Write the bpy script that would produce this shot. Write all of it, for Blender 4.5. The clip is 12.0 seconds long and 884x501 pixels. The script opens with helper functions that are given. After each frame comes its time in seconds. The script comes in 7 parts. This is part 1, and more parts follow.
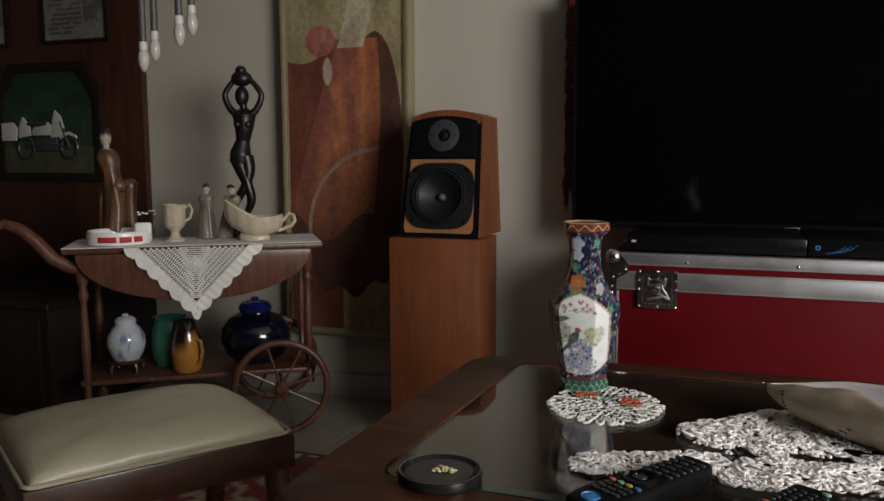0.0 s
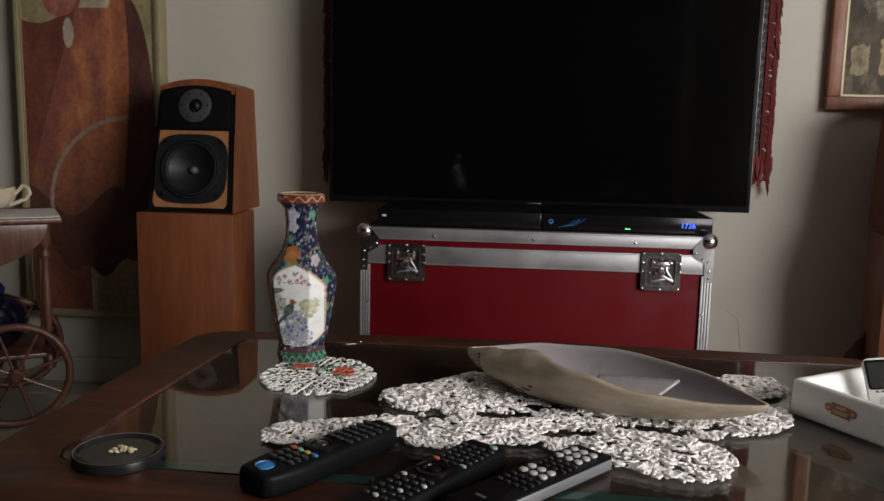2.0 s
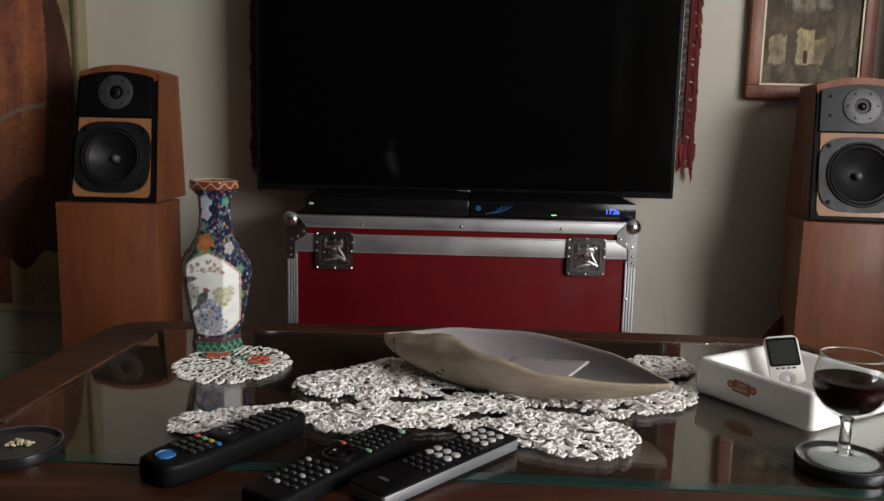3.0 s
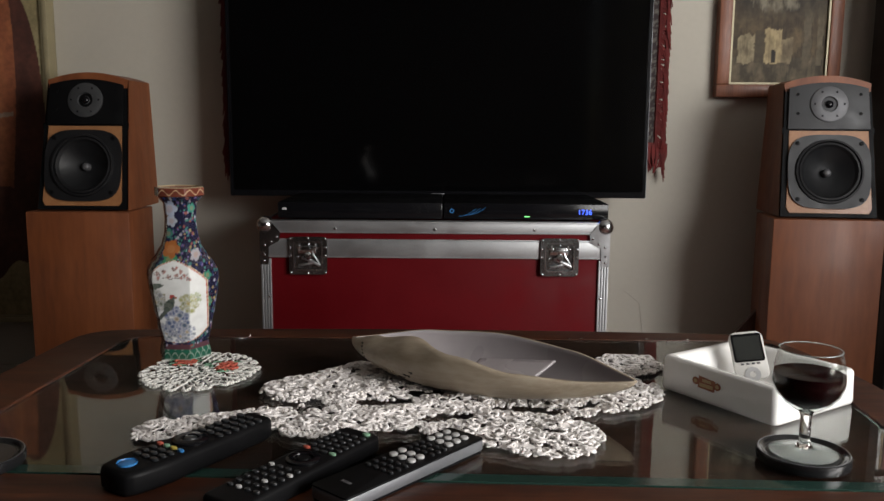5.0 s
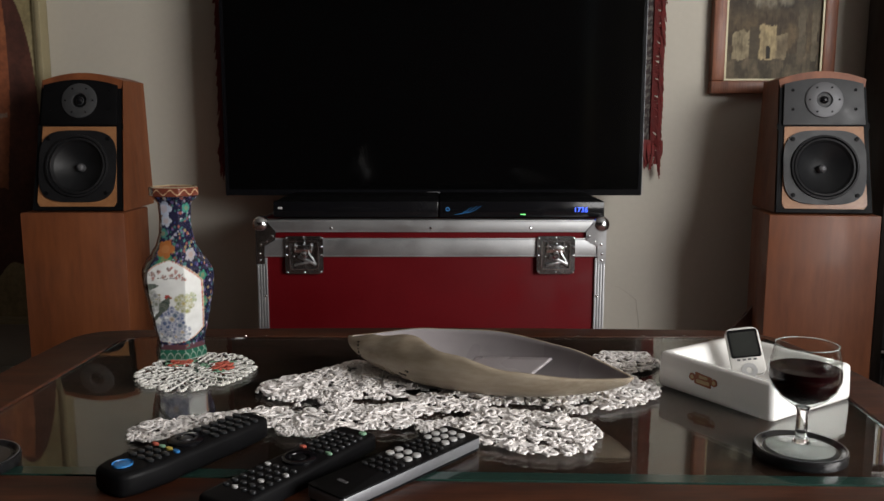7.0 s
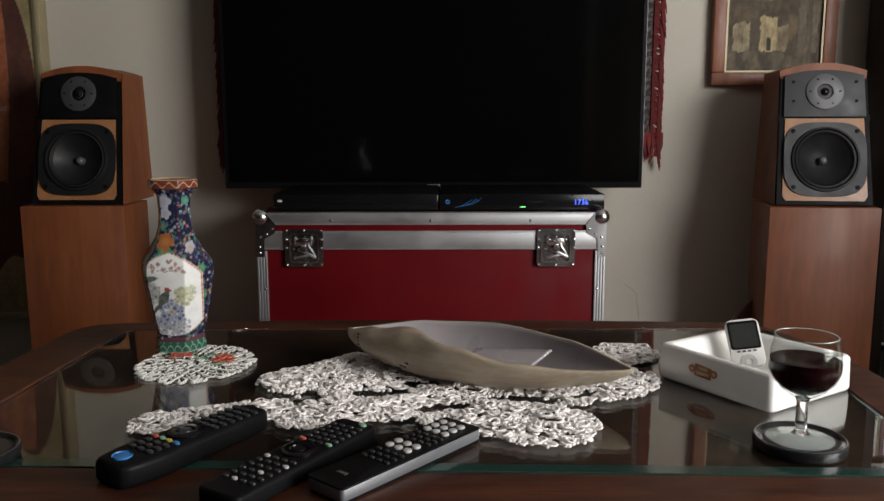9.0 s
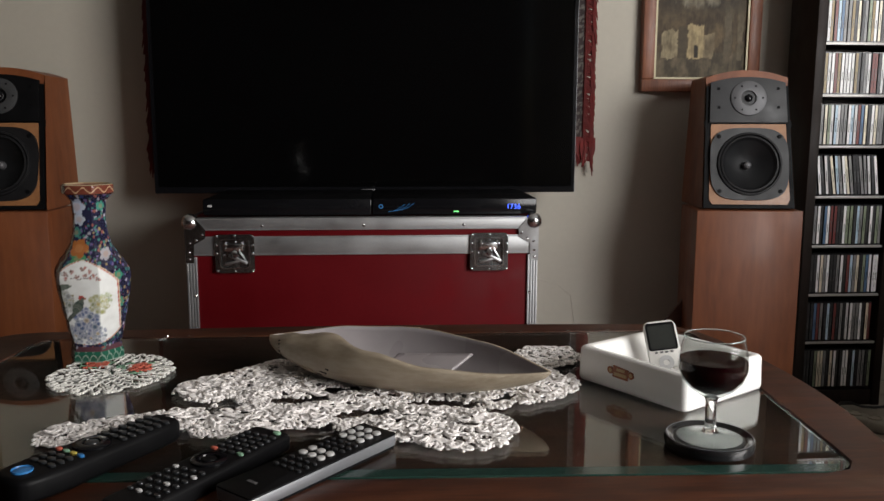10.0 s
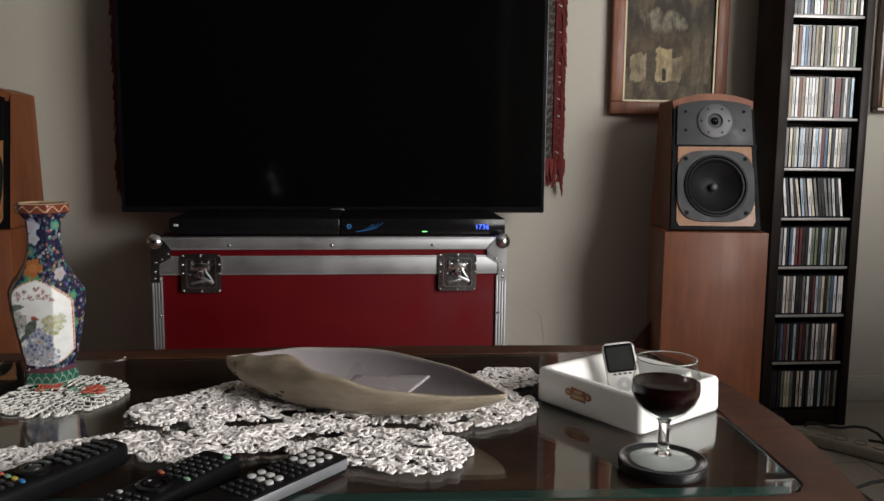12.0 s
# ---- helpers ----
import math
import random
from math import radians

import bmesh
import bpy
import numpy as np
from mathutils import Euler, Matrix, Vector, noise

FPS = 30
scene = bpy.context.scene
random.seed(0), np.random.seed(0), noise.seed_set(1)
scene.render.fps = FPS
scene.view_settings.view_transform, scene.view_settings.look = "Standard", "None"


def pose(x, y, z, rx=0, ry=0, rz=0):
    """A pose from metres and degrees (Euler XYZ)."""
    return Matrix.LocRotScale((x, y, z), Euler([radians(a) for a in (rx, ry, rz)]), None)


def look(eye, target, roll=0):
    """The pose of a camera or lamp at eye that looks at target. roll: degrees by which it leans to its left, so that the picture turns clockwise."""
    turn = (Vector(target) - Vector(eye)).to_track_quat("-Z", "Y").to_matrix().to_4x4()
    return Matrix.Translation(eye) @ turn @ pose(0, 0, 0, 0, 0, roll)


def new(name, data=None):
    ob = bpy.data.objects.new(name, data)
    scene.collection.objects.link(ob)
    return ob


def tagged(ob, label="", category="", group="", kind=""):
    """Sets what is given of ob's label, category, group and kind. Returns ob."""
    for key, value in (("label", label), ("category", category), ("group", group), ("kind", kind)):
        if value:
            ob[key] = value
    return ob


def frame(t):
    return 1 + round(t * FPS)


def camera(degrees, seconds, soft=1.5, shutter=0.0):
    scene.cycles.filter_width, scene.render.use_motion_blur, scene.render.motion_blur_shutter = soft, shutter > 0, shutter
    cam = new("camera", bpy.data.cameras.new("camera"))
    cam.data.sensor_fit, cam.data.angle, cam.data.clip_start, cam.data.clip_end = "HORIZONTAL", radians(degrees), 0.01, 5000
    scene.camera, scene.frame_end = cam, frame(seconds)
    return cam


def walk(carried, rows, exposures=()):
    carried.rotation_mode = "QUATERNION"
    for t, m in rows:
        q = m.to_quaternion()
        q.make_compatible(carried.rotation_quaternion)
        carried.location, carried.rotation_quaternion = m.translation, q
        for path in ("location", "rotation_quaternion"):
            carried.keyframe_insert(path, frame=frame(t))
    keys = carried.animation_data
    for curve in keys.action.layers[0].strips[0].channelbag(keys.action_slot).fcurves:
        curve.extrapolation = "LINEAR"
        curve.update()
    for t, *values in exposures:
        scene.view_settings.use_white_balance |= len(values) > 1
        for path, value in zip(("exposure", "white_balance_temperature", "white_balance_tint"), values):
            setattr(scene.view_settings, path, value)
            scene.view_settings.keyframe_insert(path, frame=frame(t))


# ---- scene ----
cam = camera(56.6, 12.0)
PATH = [
    (0, (0.164, 0.256, 0.895), (-0.508, 2.125, 0.664), -0.2),
    (0.5, (0.191, 0.27, 0.893), (-0.367, 2.176, 0.66), 0.5),
    (1, (0.218, 0.277, 0.894), (-0.229, 2.212, 0.659), 1.1),
    (1.5, (0.248, 0.284, 0.889), (-0.068, 2.241, 0.621), 1.2),
    (2, (0.278, 0.286, 0.886), (0.087, 2.257, 0.606), 1.2),
    (2.5, (0.301, 0.288, 0.882), (0.195, 2.262, 0.574), 1.2),
    (3, (0.317, 0.287, 0.882), (0.265, 2.264, 0.579), 1.2),
    (3.5, (0.326, 0.286, 0.882), (0.304, 2.264, 0.589), 1.0),
    (5.5, (0.339, 0.285, 0.881), (0.332, 2.263, 0.587), 0.3),
    (6, (0.339, 0.285, 0.881), (0.336, 2.264, 0.592), 0.2),
    (6.5, (0.34, 0.285, 0.882), (0.336, 2.264, 0.591), 0.1),
    (7, (0.34, 0.287, 0.88), (0.339, 2.265, 0.583), -0.0),
    (9, (0.341, 0.288, 0.878), (0.339, 2.264, 0.565), -0.1),
    (9.5, (0.342, 0.289, 0.878), (0.365, 2.263, 0.561), 0.1),
    (10, (0.373, 0.289, 0.878), (0.503, 2.261, 0.576), 0.1),
    (10.5, (0.389, 0.29, 0.878), (0.561, 2.263, 0.599), 0.0),
    (11, (0.395, 0.291, 0.877), (0.569, 2.266, 0.612), 0.1),
    (11.5, (0.398, 0.29, 0.879), (0.578, 2.265, 0.617), 0.4),
    (12, (0.399, 0.29, 0.88), (0.582, 2.265, 0.625), 0.5),
]
walk(cam, [(t, look(eye, target, roll)) for t, eye, target, roll in PATH])

# ---- light ----
world = bpy.data.worlds.new("world")
scene.world = world
world.use_nodes = True
wn = world.node_tree
sky = wn.nodes.new("ShaderNodeTexSky")
sky.sky_type = "NISHITA"
sky.sun_disc = False
sky.sun_elevation, sky.sun_rotation = radians(24), radians(120)
wn.links.new(sky.outputs[0], wn.nodes["Background"].inputs[0])
wn.nodes["Background"].inputs[1].default_value = 0.1

# daylight through one window in an added, unseen slanting wall behind the camera's right shoulder
WIN = Matrix.Translation((2.63, -0.08, 0)) @ Matrix.Rotation(radians(44), 4, "Z")
WIN_W, WIN_Z0, WIN_Z1 = 0.80, 0.68, 2.10
lamp = bpy.data.lights.new("window_daylight", "AREA")
lamp.shape, lamp.size, lamp.size_y = "RECTANGLE", 2 * WIN_W, WIN_Z1 - WIN_Z0
lamp.energy, lamp.color = 111, (1.0, 0.98, 0.968)
daylight = new("window_daylight", lamp)
daylight.matrix_world = look(WIN @ Vector((0, -0.06, (WIN_Z0 + WIN_Z1) / 2)), WIN @ Vector((0, 1, (WIN_Z0 + WIN_Z1) / 2)))


# ---- shaping ----
def merge(bm, other, m=None):
    """Adds other to bm, moved by m."""
    if m is not None:
        other.transform(m)
    me = bpy.data.meshes.new("tmp")
    other.to_mesh(me)
    other.free()
    bm.from_mesh(me)
    bpy.data.meshes.remove(me)
    return bm


def box(x0, x1, y0, y1, z0, z1, bev=0.003, seg=2):
    bm = bmesh.new()
    bmesh.ops.create_cube(bm, size=1)
    bmesh.ops.transform(bm, verts=bm.verts, matrix=Matrix.Translation(((x0 + x1) / 2, (y0 + y1) / 2, (z0 + z1) / 2)) @ Matrix.Diagonal((x1 - x0, y1 - y0, z1 - z0, 1)))
    if bev:
        bmesh.ops.bevel(bm, geom=bm.edges[:], offset=bev, segments=seg, profile=0.5, affect="EDGES")
    return bm


def lathe(profile, n=32, radius=None):
    """Turns (r, z) pairs round z; radius(angle, z) may scale r. Ends with r 0 close to a point."""
    bm = bmesh.new()
    rings = []
    for r, z in profile:
        if r < 1e-6:
            rings.append([bm.verts.new((0, 0, z))])
        else:
            ring = []
            for i in range(n):
                a = 2 * math.pi * i / n
                k = r * (radius(a, z) if radius else 1)
                ring.append(bm.verts.new((k * math.cos(a), k * math.sin(a), z)))
            rings.append(ring)
    for a, b in zip(rings, rings[1:]):
        for i in range(n):
            j = (i + 1) % n
            if len(a) == 1 and len(b) > 1:
                bm.faces.new((a[0], b[j], b[i]))
            elif len(b) == 1 and len(a) > 1:
                bm.faces.new((a[i], a[j], b[0]))
            elif len(a) > 1:
                bm.faces.new((a[i], a[j], b[j], b[i]))
    bmesh.ops.recalc_face_normals(bm, faces=bm.faces)
    return bm


def tube(pts, r, n=8, closed=False):
    """A round bar along points; r is one radius or one for each point."""
    bm = bmesh.new()
    pts = [Vector(p) for p in pts]
    m = len(pts)
    rr = r if isinstance(r, (list, tuple)) else [r] * m
    rings, up = [], None
    for i, p in enumerate(pts):
        a = pts[i - 1] if i or closed else p
        b = pts[(i + 1) % m] if i < m - 1 or closed else p
        d = (b - a).normalized()
        if up is None:
            up = d.orthogonal().normalized()
        up = (up - d * up.dot(d)).normalized()
        side = d.cross(up)
        rings.append([bm.verts.new(p + rr[i] * (math.cos(2 * math.pi * k / n) * up + math.sin(2 * math.pi * k / n) * side)) for k in range(n)])
    for i in range(m if closed else m - 1):
        a, b = rings[i], rings[(i + 1) % m]
        for k in range(n):
            bm.faces.new((a[k], a[(k + 1) % n], b[(k + 1) % n], b[k]))
    if not closed:
        bm.faces.new(rings[0]), bm.faces.new(rings[-1])
    bmesh.ops.recalc_face_normals(bm, faces=bm.faces)
    return bm


def prism(pts, z0, z1, bev=0.0, seg=2):
    """A flat outline pulled up from z0 to z1."""
    bm = bmesh.new()
    f = bm.faces.new([bm.verts.new((x, y, z0)) for x, y in pts])
    top = bmesh.ops.extrude_face_region(bm, geom=[f])
    bmesh.ops.translate(bm, verts=[v for v in top["geom"] if isinstance(v, bmesh.types.BMVert)], vec=(0, 0, z1 - z0))
    bmesh.ops.recalc_face_normals(bm, faces=bm.faces)
    if bev:
        ed = [e for e in bm.edges if abs(e.verts[0].co.z - e.verts[1].co.z) < 1e-6]
        bmesh.ops.bevel(bm, geom=ed, offset=bev, segments=seg, profile=0.5, affect="EDGES")
    return bm


def rounded(x0, x1, y0, y1, r, n=8):
    """Outline of a rectangle with round corners."""
    out = []
    for cx, cy, a0 in ((x1 - r, y1 - r, 0), (x0 + r, y1 - r, 90), (x0 + r, y0 + r, 180), (x1 - r, y0 + r, 270)):
        for i in range(n + 1):
            a = radians(a0 + 90 * i / n)
            out.append((cx + r * math.cos(a), cy + r * math.sin(a)))
    return out


def ring_prism(outer, inner, z0, z1):
    """A flat frame between two outlines that have equally many points."""
    bm = bmesh.new()
    loops = [[bm.verts.new((x, y, z)) for x, y in pts] for pts, z in ((outer, z0), (outer, z1), (inner, z1), (inner, z0))]
    n = len(outer)
    for a, b in zip(loops, loops[1:] + loops[:1]):
        for i in range(n):
            bm.faces.new((a[i], a[(i + 1) % n], b[(i + 1) % n], b[i]))
    bmesh.ops.recalc_face_normals(bm, faces=bm.faces)
    return bm


def ball(r, loc=(0, 0, 0), scale=(1, 1, 1), sub=3):
    bm = bmesh.new()
    bmesh.ops.create_icosphere(bm, subdivisions=sub, radius=r)
    bm.transform(Matrix.Translation(loc) @ Matrix.Diagonal((*scale, 1)))
    return bm


def part(name, bm, material, parent=None, label="", angle=38):
    """Links a bmesh as one mesh object under a thing or a part."""
    me = bpy.data.meshes.new(name)
    bm.to_mesh(me)
    bm.free()
    for m in material if isinstance(material, (list, tuple)) else [material]:
        me.materials.append(m)
    me.shade_smooth()
    me.set_sharp_from_angle(angle=radians(angle))
    ob = new(name, me)
    ob.parent = parent
    return tagged(ob, label)


def again(name, me, parent, m):
    """One more object on a mesh that is there already."""
    ob = new(name, me)
    ob.parent = parent
    ob.matrix_basis = m
    return ob


def thing(name, loc, label, category, rz=0, group=""):
    ob = new(name)
    ob.empty_display_size = 0.05
    ob.matrix_basis = pose(*loc, 0, 0, rz)
    return tagged(ob, label, category, group)


def setting(name, bm, material, label, category):
    return tagged(part(name, bm, material), label, category, "", "structure")


def painted(ob, colour):
    """Gives each vertex the colour that colour(place) names."""
    me = ob.data
    layer = me.color_attributes.new("paint", "FLOAT_COLOR", "POINT")
    flat = []
    for v in me.vertices:
        flat.extend((*colour(v.co), 1.0))
    layer.data.foreach_set("color", flat)
    return ob


def sheet(x0, x1, z0, z1, nx, nz, y=0.0, thick=0.004):
    """An upright slab facing -y, its front cut into a fine grid."""
    bm = bmesh.new()
    g = [[bm.verts.new((x0 + (x1 - x0) * i / nx, y, z0 + (z1 - z0) * j / nz)) for i in range(nx + 1)] for j in range(nz + 1)]
    for j in range(nz):
        for i in range(nx):
            bm.faces.new((g[j][i], g[j][i + 1], g[j + 1][i + 1], g[j + 1][i]))
    b = [bm.verts.new((x, y + thick, z)) for x, z in ((x0, z0), (x1, z0), (x1, z1), (x0, z1))]
    bm.faces.new((b[3], b[2], b[1], b[0]))
    return bm


def mix3(a, b, k):
    k = min(1.0, max(0.0, k))
    return tuple(p + (q - p) * k for p, q in zip(a, b))


# ---- materials ----
def base_material(name):
    m = bpy.data.materials.new(name)
    m.use_nodes = True
    nt = m.node_tree
    return m, nt, nt.nodes["Principled BSDF"]


def coords(nt, scale=(1, 1, 1), rot=(0, 0, 0)):
    tc = nt.nodes.new("ShaderNodeTexCoord")
    mp = nt.nodes.new("ShaderNodeMapping")
    mp.inputs["Scale"].default_value = scale
    mp.inputs["Rotation"].default_value = rot
    nt.links.new(tc.outputs["Object"], mp.inputs["Vector"])
    return mp.outputs["Vector"]


def noise_tex(nt, vec, scale, detail=4.0, rough=0.55):
    n = nt.nodes.new("ShaderNodeTexNoise")
    n.inputs["Scale"].default_value, n.inputs["Detail"].default_value, n.inputs["Roughness"].default_value = scale, detail, rough
    if vec is not None:
        nt.links.new(vec, n.inputs["Vector"])
    return n.outputs["Fac"]


def ramp(nt, fac, stops):
    r = nt.nodes.new("ShaderNodeValToRGB")
    e = r.color_ramp.elements
    while len(e) < len(stops):
        e.new(0.5)
    for el, (p, c) in zip(e, stops):
        el.position = p
        el.color = (*c, 1)
    nt.links.new(fac, r.inputs["Fac"])
    return r.outputs["Color"]


def bump(nt, bsdf, fac, strength, distance=0.002):
    b = nt.nodes.new("ShaderNodeBump")
    b.inputs["Strength"].default_value, b.inputs["Distance"].default_value = strength, distance
    nt.links.new(fac, b.inputs["Height"])
    nt.links.new(b.outputs["Normal"], bsdf.inputs["Normal"])


def rough_var(nt, bsdf, fac, lo, hi):
    r = nt.nodes.new("ShaderNodeMapRange")
    r.inputs["From Min"].default_value, r.inputs["From Max"].default_value = 0.3, 0.7
    r.inputs["To Min"].default_value, r.inputs["To Max"].default_value = lo, hi
    nt.links.new(fac, r.inputs["Value"])
    nt.links.new(r.outputs["Result"], bsdf.inputs["Roughness"])


def plain(name, c, rough=0.5, metal=0.0, vary=0.12, scale=30.0, bumps=0.05, coat=0.0, dist=0.001, spec=0.5):
    """A surface with light blotches, fine grain and uneven gloss."""
    m, nt, b = base_material(name)
    v = coords(nt)
    n1, n2 = noise_tex(nt, v, scale * 0.25, 3), noise_tex(nt, v, scale * 4, 4)
    mx = nt.nodes.new("ShaderNodeMath")
    mx.operation = "MULTIPLY_ADD"
    mx.inputs[1].default_value = 0.6
    nt.links.new(n1, mx.inputs[0])
    sc = nt.nodes.new("ShaderNodeMath")
    sc.operation = "MULTIPLY"
    sc.inputs[1].default_value = 0.4
    nt.links.new(n2, sc.inputs[0])
    nt.links.new(sc.outputs[0], mx.inputs[2])
    nt.links.new(ramp(nt, mx.outputs[0], [(0.3, tuple(x * (1 - vary) for x in c)), (0.7, tuple(min(1, x * (1 + vary)) for x in c))]), b.inputs["Base Color"])
    b.inputs["Metallic"].default_value = metal
    b.inputs["Specular IOR Level"].default_value = spec
    b.inputs["Coat Weight"].default_value = coat
    b.inputs["Coat Roughness"].default_value = 0.08
    rough_var(nt, b, n1, rough * 0.8, min(1, rough * 1.2))
    if bumps:
        bump(nt, b, n2, bumps, dist)
    return m


def wood(name, dark, mid, light, grain=(9, 9, 0.9), rough=0.35, coat=0.3, scale=6.0, bumps=0.08):
    """Grain along the axis whose grain number is small."""
    m, nt, b = base_material(name)
    v = coords(nt, grain)
    n1, n2 = noise_tex(nt, v, scale, 6, 0.6), noise_tex(nt, coords(nt, tuple(g * 5 for g in grain)), scale, 3)
    mx = nt.nodes.new("ShaderNodeMix")
    mx.inputs["Factor"].default_value = 0.35
    nt.links.new(n1, mx.inputs["A"])
    nt.links.new(n2, mx.inputs["B"])
    nt.links.new(ramp(nt, mx.outputs["Result"], [(0.32, dark), (0.5, mid), (0.68, light)]), b.inputs["Base Color"])
    rough_var(nt, b, noise_tex(nt, coords(nt), 5), rough * 0.75, rough * 1.3)
    b.inputs["Coat Weight"].default_value = coat
    b.inputs["Coat Roughness"].default_value = 0.12
    bump(nt, b, n2, bumps, 0.0006)
    return m


def paint_material(name, rough=0.5, coat=0.0, vary=0.15, scale=60.0):
    """Colours from the thing's own paint, with fine unevenness."""
    m, nt, b = base_material(name)
    at = nt.nodes.new("ShaderNodeAttribute")
    at.attribute_name = "paint"
    n = noise_tex(nt, coords(nt), scale, 4)
    hs = nt.nodes.new("ShaderNodeHueSaturation")
    mr = nt.nodes.new("ShaderNodeMapRange")
    mr.inputs["From Min"].default_value, mr.inputs["From Max"].default_value = 0.3, 0.7
    mr.inputs["To Min"].default_value, mr.inputs["To Max"].default_value = 1 - vary, 1 + vary
    nt.links.new(n, mr.inputs["Value"])
    nt.links.new(mr.outputs["Result"], hs.inputs["Value"])
    nt.links.new(at.outputs["Color"], hs.inputs["Color"])
    nt.links.new(hs.outputs["Color"], b.inputs["Base Color"])
    b.inputs["Roughness"].default_value = rough
    b.inputs["Coat Weight"].default_value = coat
    b.inputs["Coat Roughness"].default_value = 0.06
    bump(nt, b, n, 0.06, 0.0006)
    return m


def glass(name, c=(1, 1, 1), rough=0.0, ior=1.5):
    m, nt, b = base_material(name)
    b.inputs["Base Color"].default_value = (*c, 1)
    b.inputs["Transmission Weight"].default_value = 1
    b.inputs["IOR"].default_value = ior
    b.inputs["Roughness"].default_value = rough
    return m


def glow(name, c, strength):
    m, nt, b = base_material(name)
    b.inputs["Base Color"].default_value = (*c, 1)
    b.inputs["Emission Color"].default_value = (*c, 1)
    b.inputs["Emission Strength"].default_value = strength
    return m


WALL = plain("wall_plaster", (0.43, 0.402, 0.345), 0.85, vary=0.04, scale=14, bumps=0.12, dist=0.002)
CEIL = plain("ceiling_plaster", (0.42, 0.41, 0.39), 0.9, vary=0.03, scale=8, bumps=0.05)
FLOOR = plain("floor_stone", (0.25, 0.225, 0.185), 0.4, vary=0.16, scale=22, bumps=0.02)
# for walls out of view, dark so that they bounce and reflect little light
DARKWALL = wood("unseen_wall_dark", (0.02, 0.009, 0.006), (0.035, 0.016, 0.010), (0.05, 0.022, 0.014), rough=0.6, coat=0.0)
GROUT = plain("grout", (0.2, 0.18, 0.15), 0.9)
DARKWOOD = wood("dark_stained_wood", (0.018, 0.007, 0.004), (0.04, 0.014, 0.007), (0.075, 0.026, 0.012), (0.9, 9, 9))
DARKWOOD_V = wood("dark_stained_wood_upright", (0.02, 0.007, 0.004), (0.05, 0.016, 0.008), (0.09, 0.03, 0.014))
PANELWOOD = wood("panel_wood", (0.020, 0.007, 0.004), (0.042, 0.013, 0.007), (0.070, 0.022, 0.011), rough=0.4)
TABLEWOOD = wood("table_mahogany", (0.016, 0.005, 0.0025), (0.042, 0.012, 0.005), (0.085, 0.026, 0.010), (0.9, 9, 9), rough=0.42, coat=0.05)
TABLEWOOD.node_tree.nodes["Principled BSDF"].inputs["Specular IOR Level"].default_value = 0.3
TABLETOP = wood("table_board_mahogany", (0.012, 0.004, 0.002), (0.026, 0.009, 0.005), (0.045, 0.015, 0.008), (0.9, 9, 9), rough=0.55, coat=0.0)
TABLETOP.node_tree.nodes["Principled BSDF"].inputs["Specular IOR Level"].default_value = 0.1
CHERRY = wood("cherry_veneer", (0.10, 0.028, 0.010), (0.165, 0.050, 0.017), (0.225, 0.074, 0.026), (3, 3, 0.5), rough=0.5, coat=0.04, scale=3.5, bumps=0.03)
BEECH = wood("beech_baffle", (0.23, 0.10, 0.042), (0.29, 0.132, 0.054), (0.34, 0.165, 0.07), (3, 3, 0.6), rough=0.45, coat=0.1)
CARTWOOD = wood("cart_walnut", (0.045, 0.017, 0.010), (0.095, 0.037, 0.021), (0.155, 0.067, 0.038), rough=0.42, coat=0.08)
FRAMEWOOD = wood("picture_frame_wood", (0.085, 0.024, 0.010), (0.16, 0.050, 0.020), (0.23, 0.078, 0.032), rough=0.5, coat=0.05)
BLACKWOOD = wood("black_brown_laminate", (0.008, 0.005, 0.004), (0.013, 0.008, 0.006), (0.020, 0.011, 0.009), rough=0.55, coat=0.0)
BLACKWOOD.node_tree.nodes["Principled BSDF"].inputs["Specular IOR Level"].default_value = 0.25
RED = plain("red_laminate", (0.092, 0.0020, 0.0042), 0.6, vary=0.12, scale=40, bumps=0.12, spec=0.1)
ALU = plain("brushed_aluminium", (0.34, 0.345, 0.35), 0.48, 0.85, vary=0.1, scale=60, bumps=0.06)
CHROME = plain("chromed_steel", (0.62, 0.64, 0.66), 0.2, 1.0, vary=0.1, scale=50, bumps=0.03)
STEEL = plain("zinc_steel", (0.42, 0.43, 0.44), 0.35, 0.95, vary=0.15, scale=50, bumps=0.05)
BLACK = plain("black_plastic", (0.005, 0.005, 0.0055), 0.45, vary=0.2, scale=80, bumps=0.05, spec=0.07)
GLOSSBLACK = plain("glossy_black_plastic", (0.005, 0.005, 0.006), 0.15, vary=0.2, scale=30, bumps=0.0, spec=0.22)
SCREEN = plain("screen_glass", (0.0015, 0.0015, 0.0016), 0.09, vary=0.1, scale=10, bumps=0.0, spec=0.18)
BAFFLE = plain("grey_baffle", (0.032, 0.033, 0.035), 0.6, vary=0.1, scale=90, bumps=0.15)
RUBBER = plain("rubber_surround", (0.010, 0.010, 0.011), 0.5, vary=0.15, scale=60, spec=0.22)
CONE = plain("paper_cone", (0.009, 0.0095, 0.0105), 0.45, vary=0.15, scale=60, spec=0.28)
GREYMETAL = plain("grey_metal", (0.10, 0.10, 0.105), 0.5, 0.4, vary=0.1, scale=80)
LACE = plain("crochet_cotton", (0.82, 0.785, 0.765), 0.95, vary=0.10, scale=90, bumps=0.6, dist=0.001)
LACE_W = plain("white_crochet_cotton", (0.72, 0.71, 0.67), 0.95, vary=0.08, scale=90, bumps=0.6, dist=0.001)
LACE_RED = plain("red_crochet_cotton", (0.50, 0.11, 0.07), 0.95, vary=0.15, scale=90, bumps=0.5)
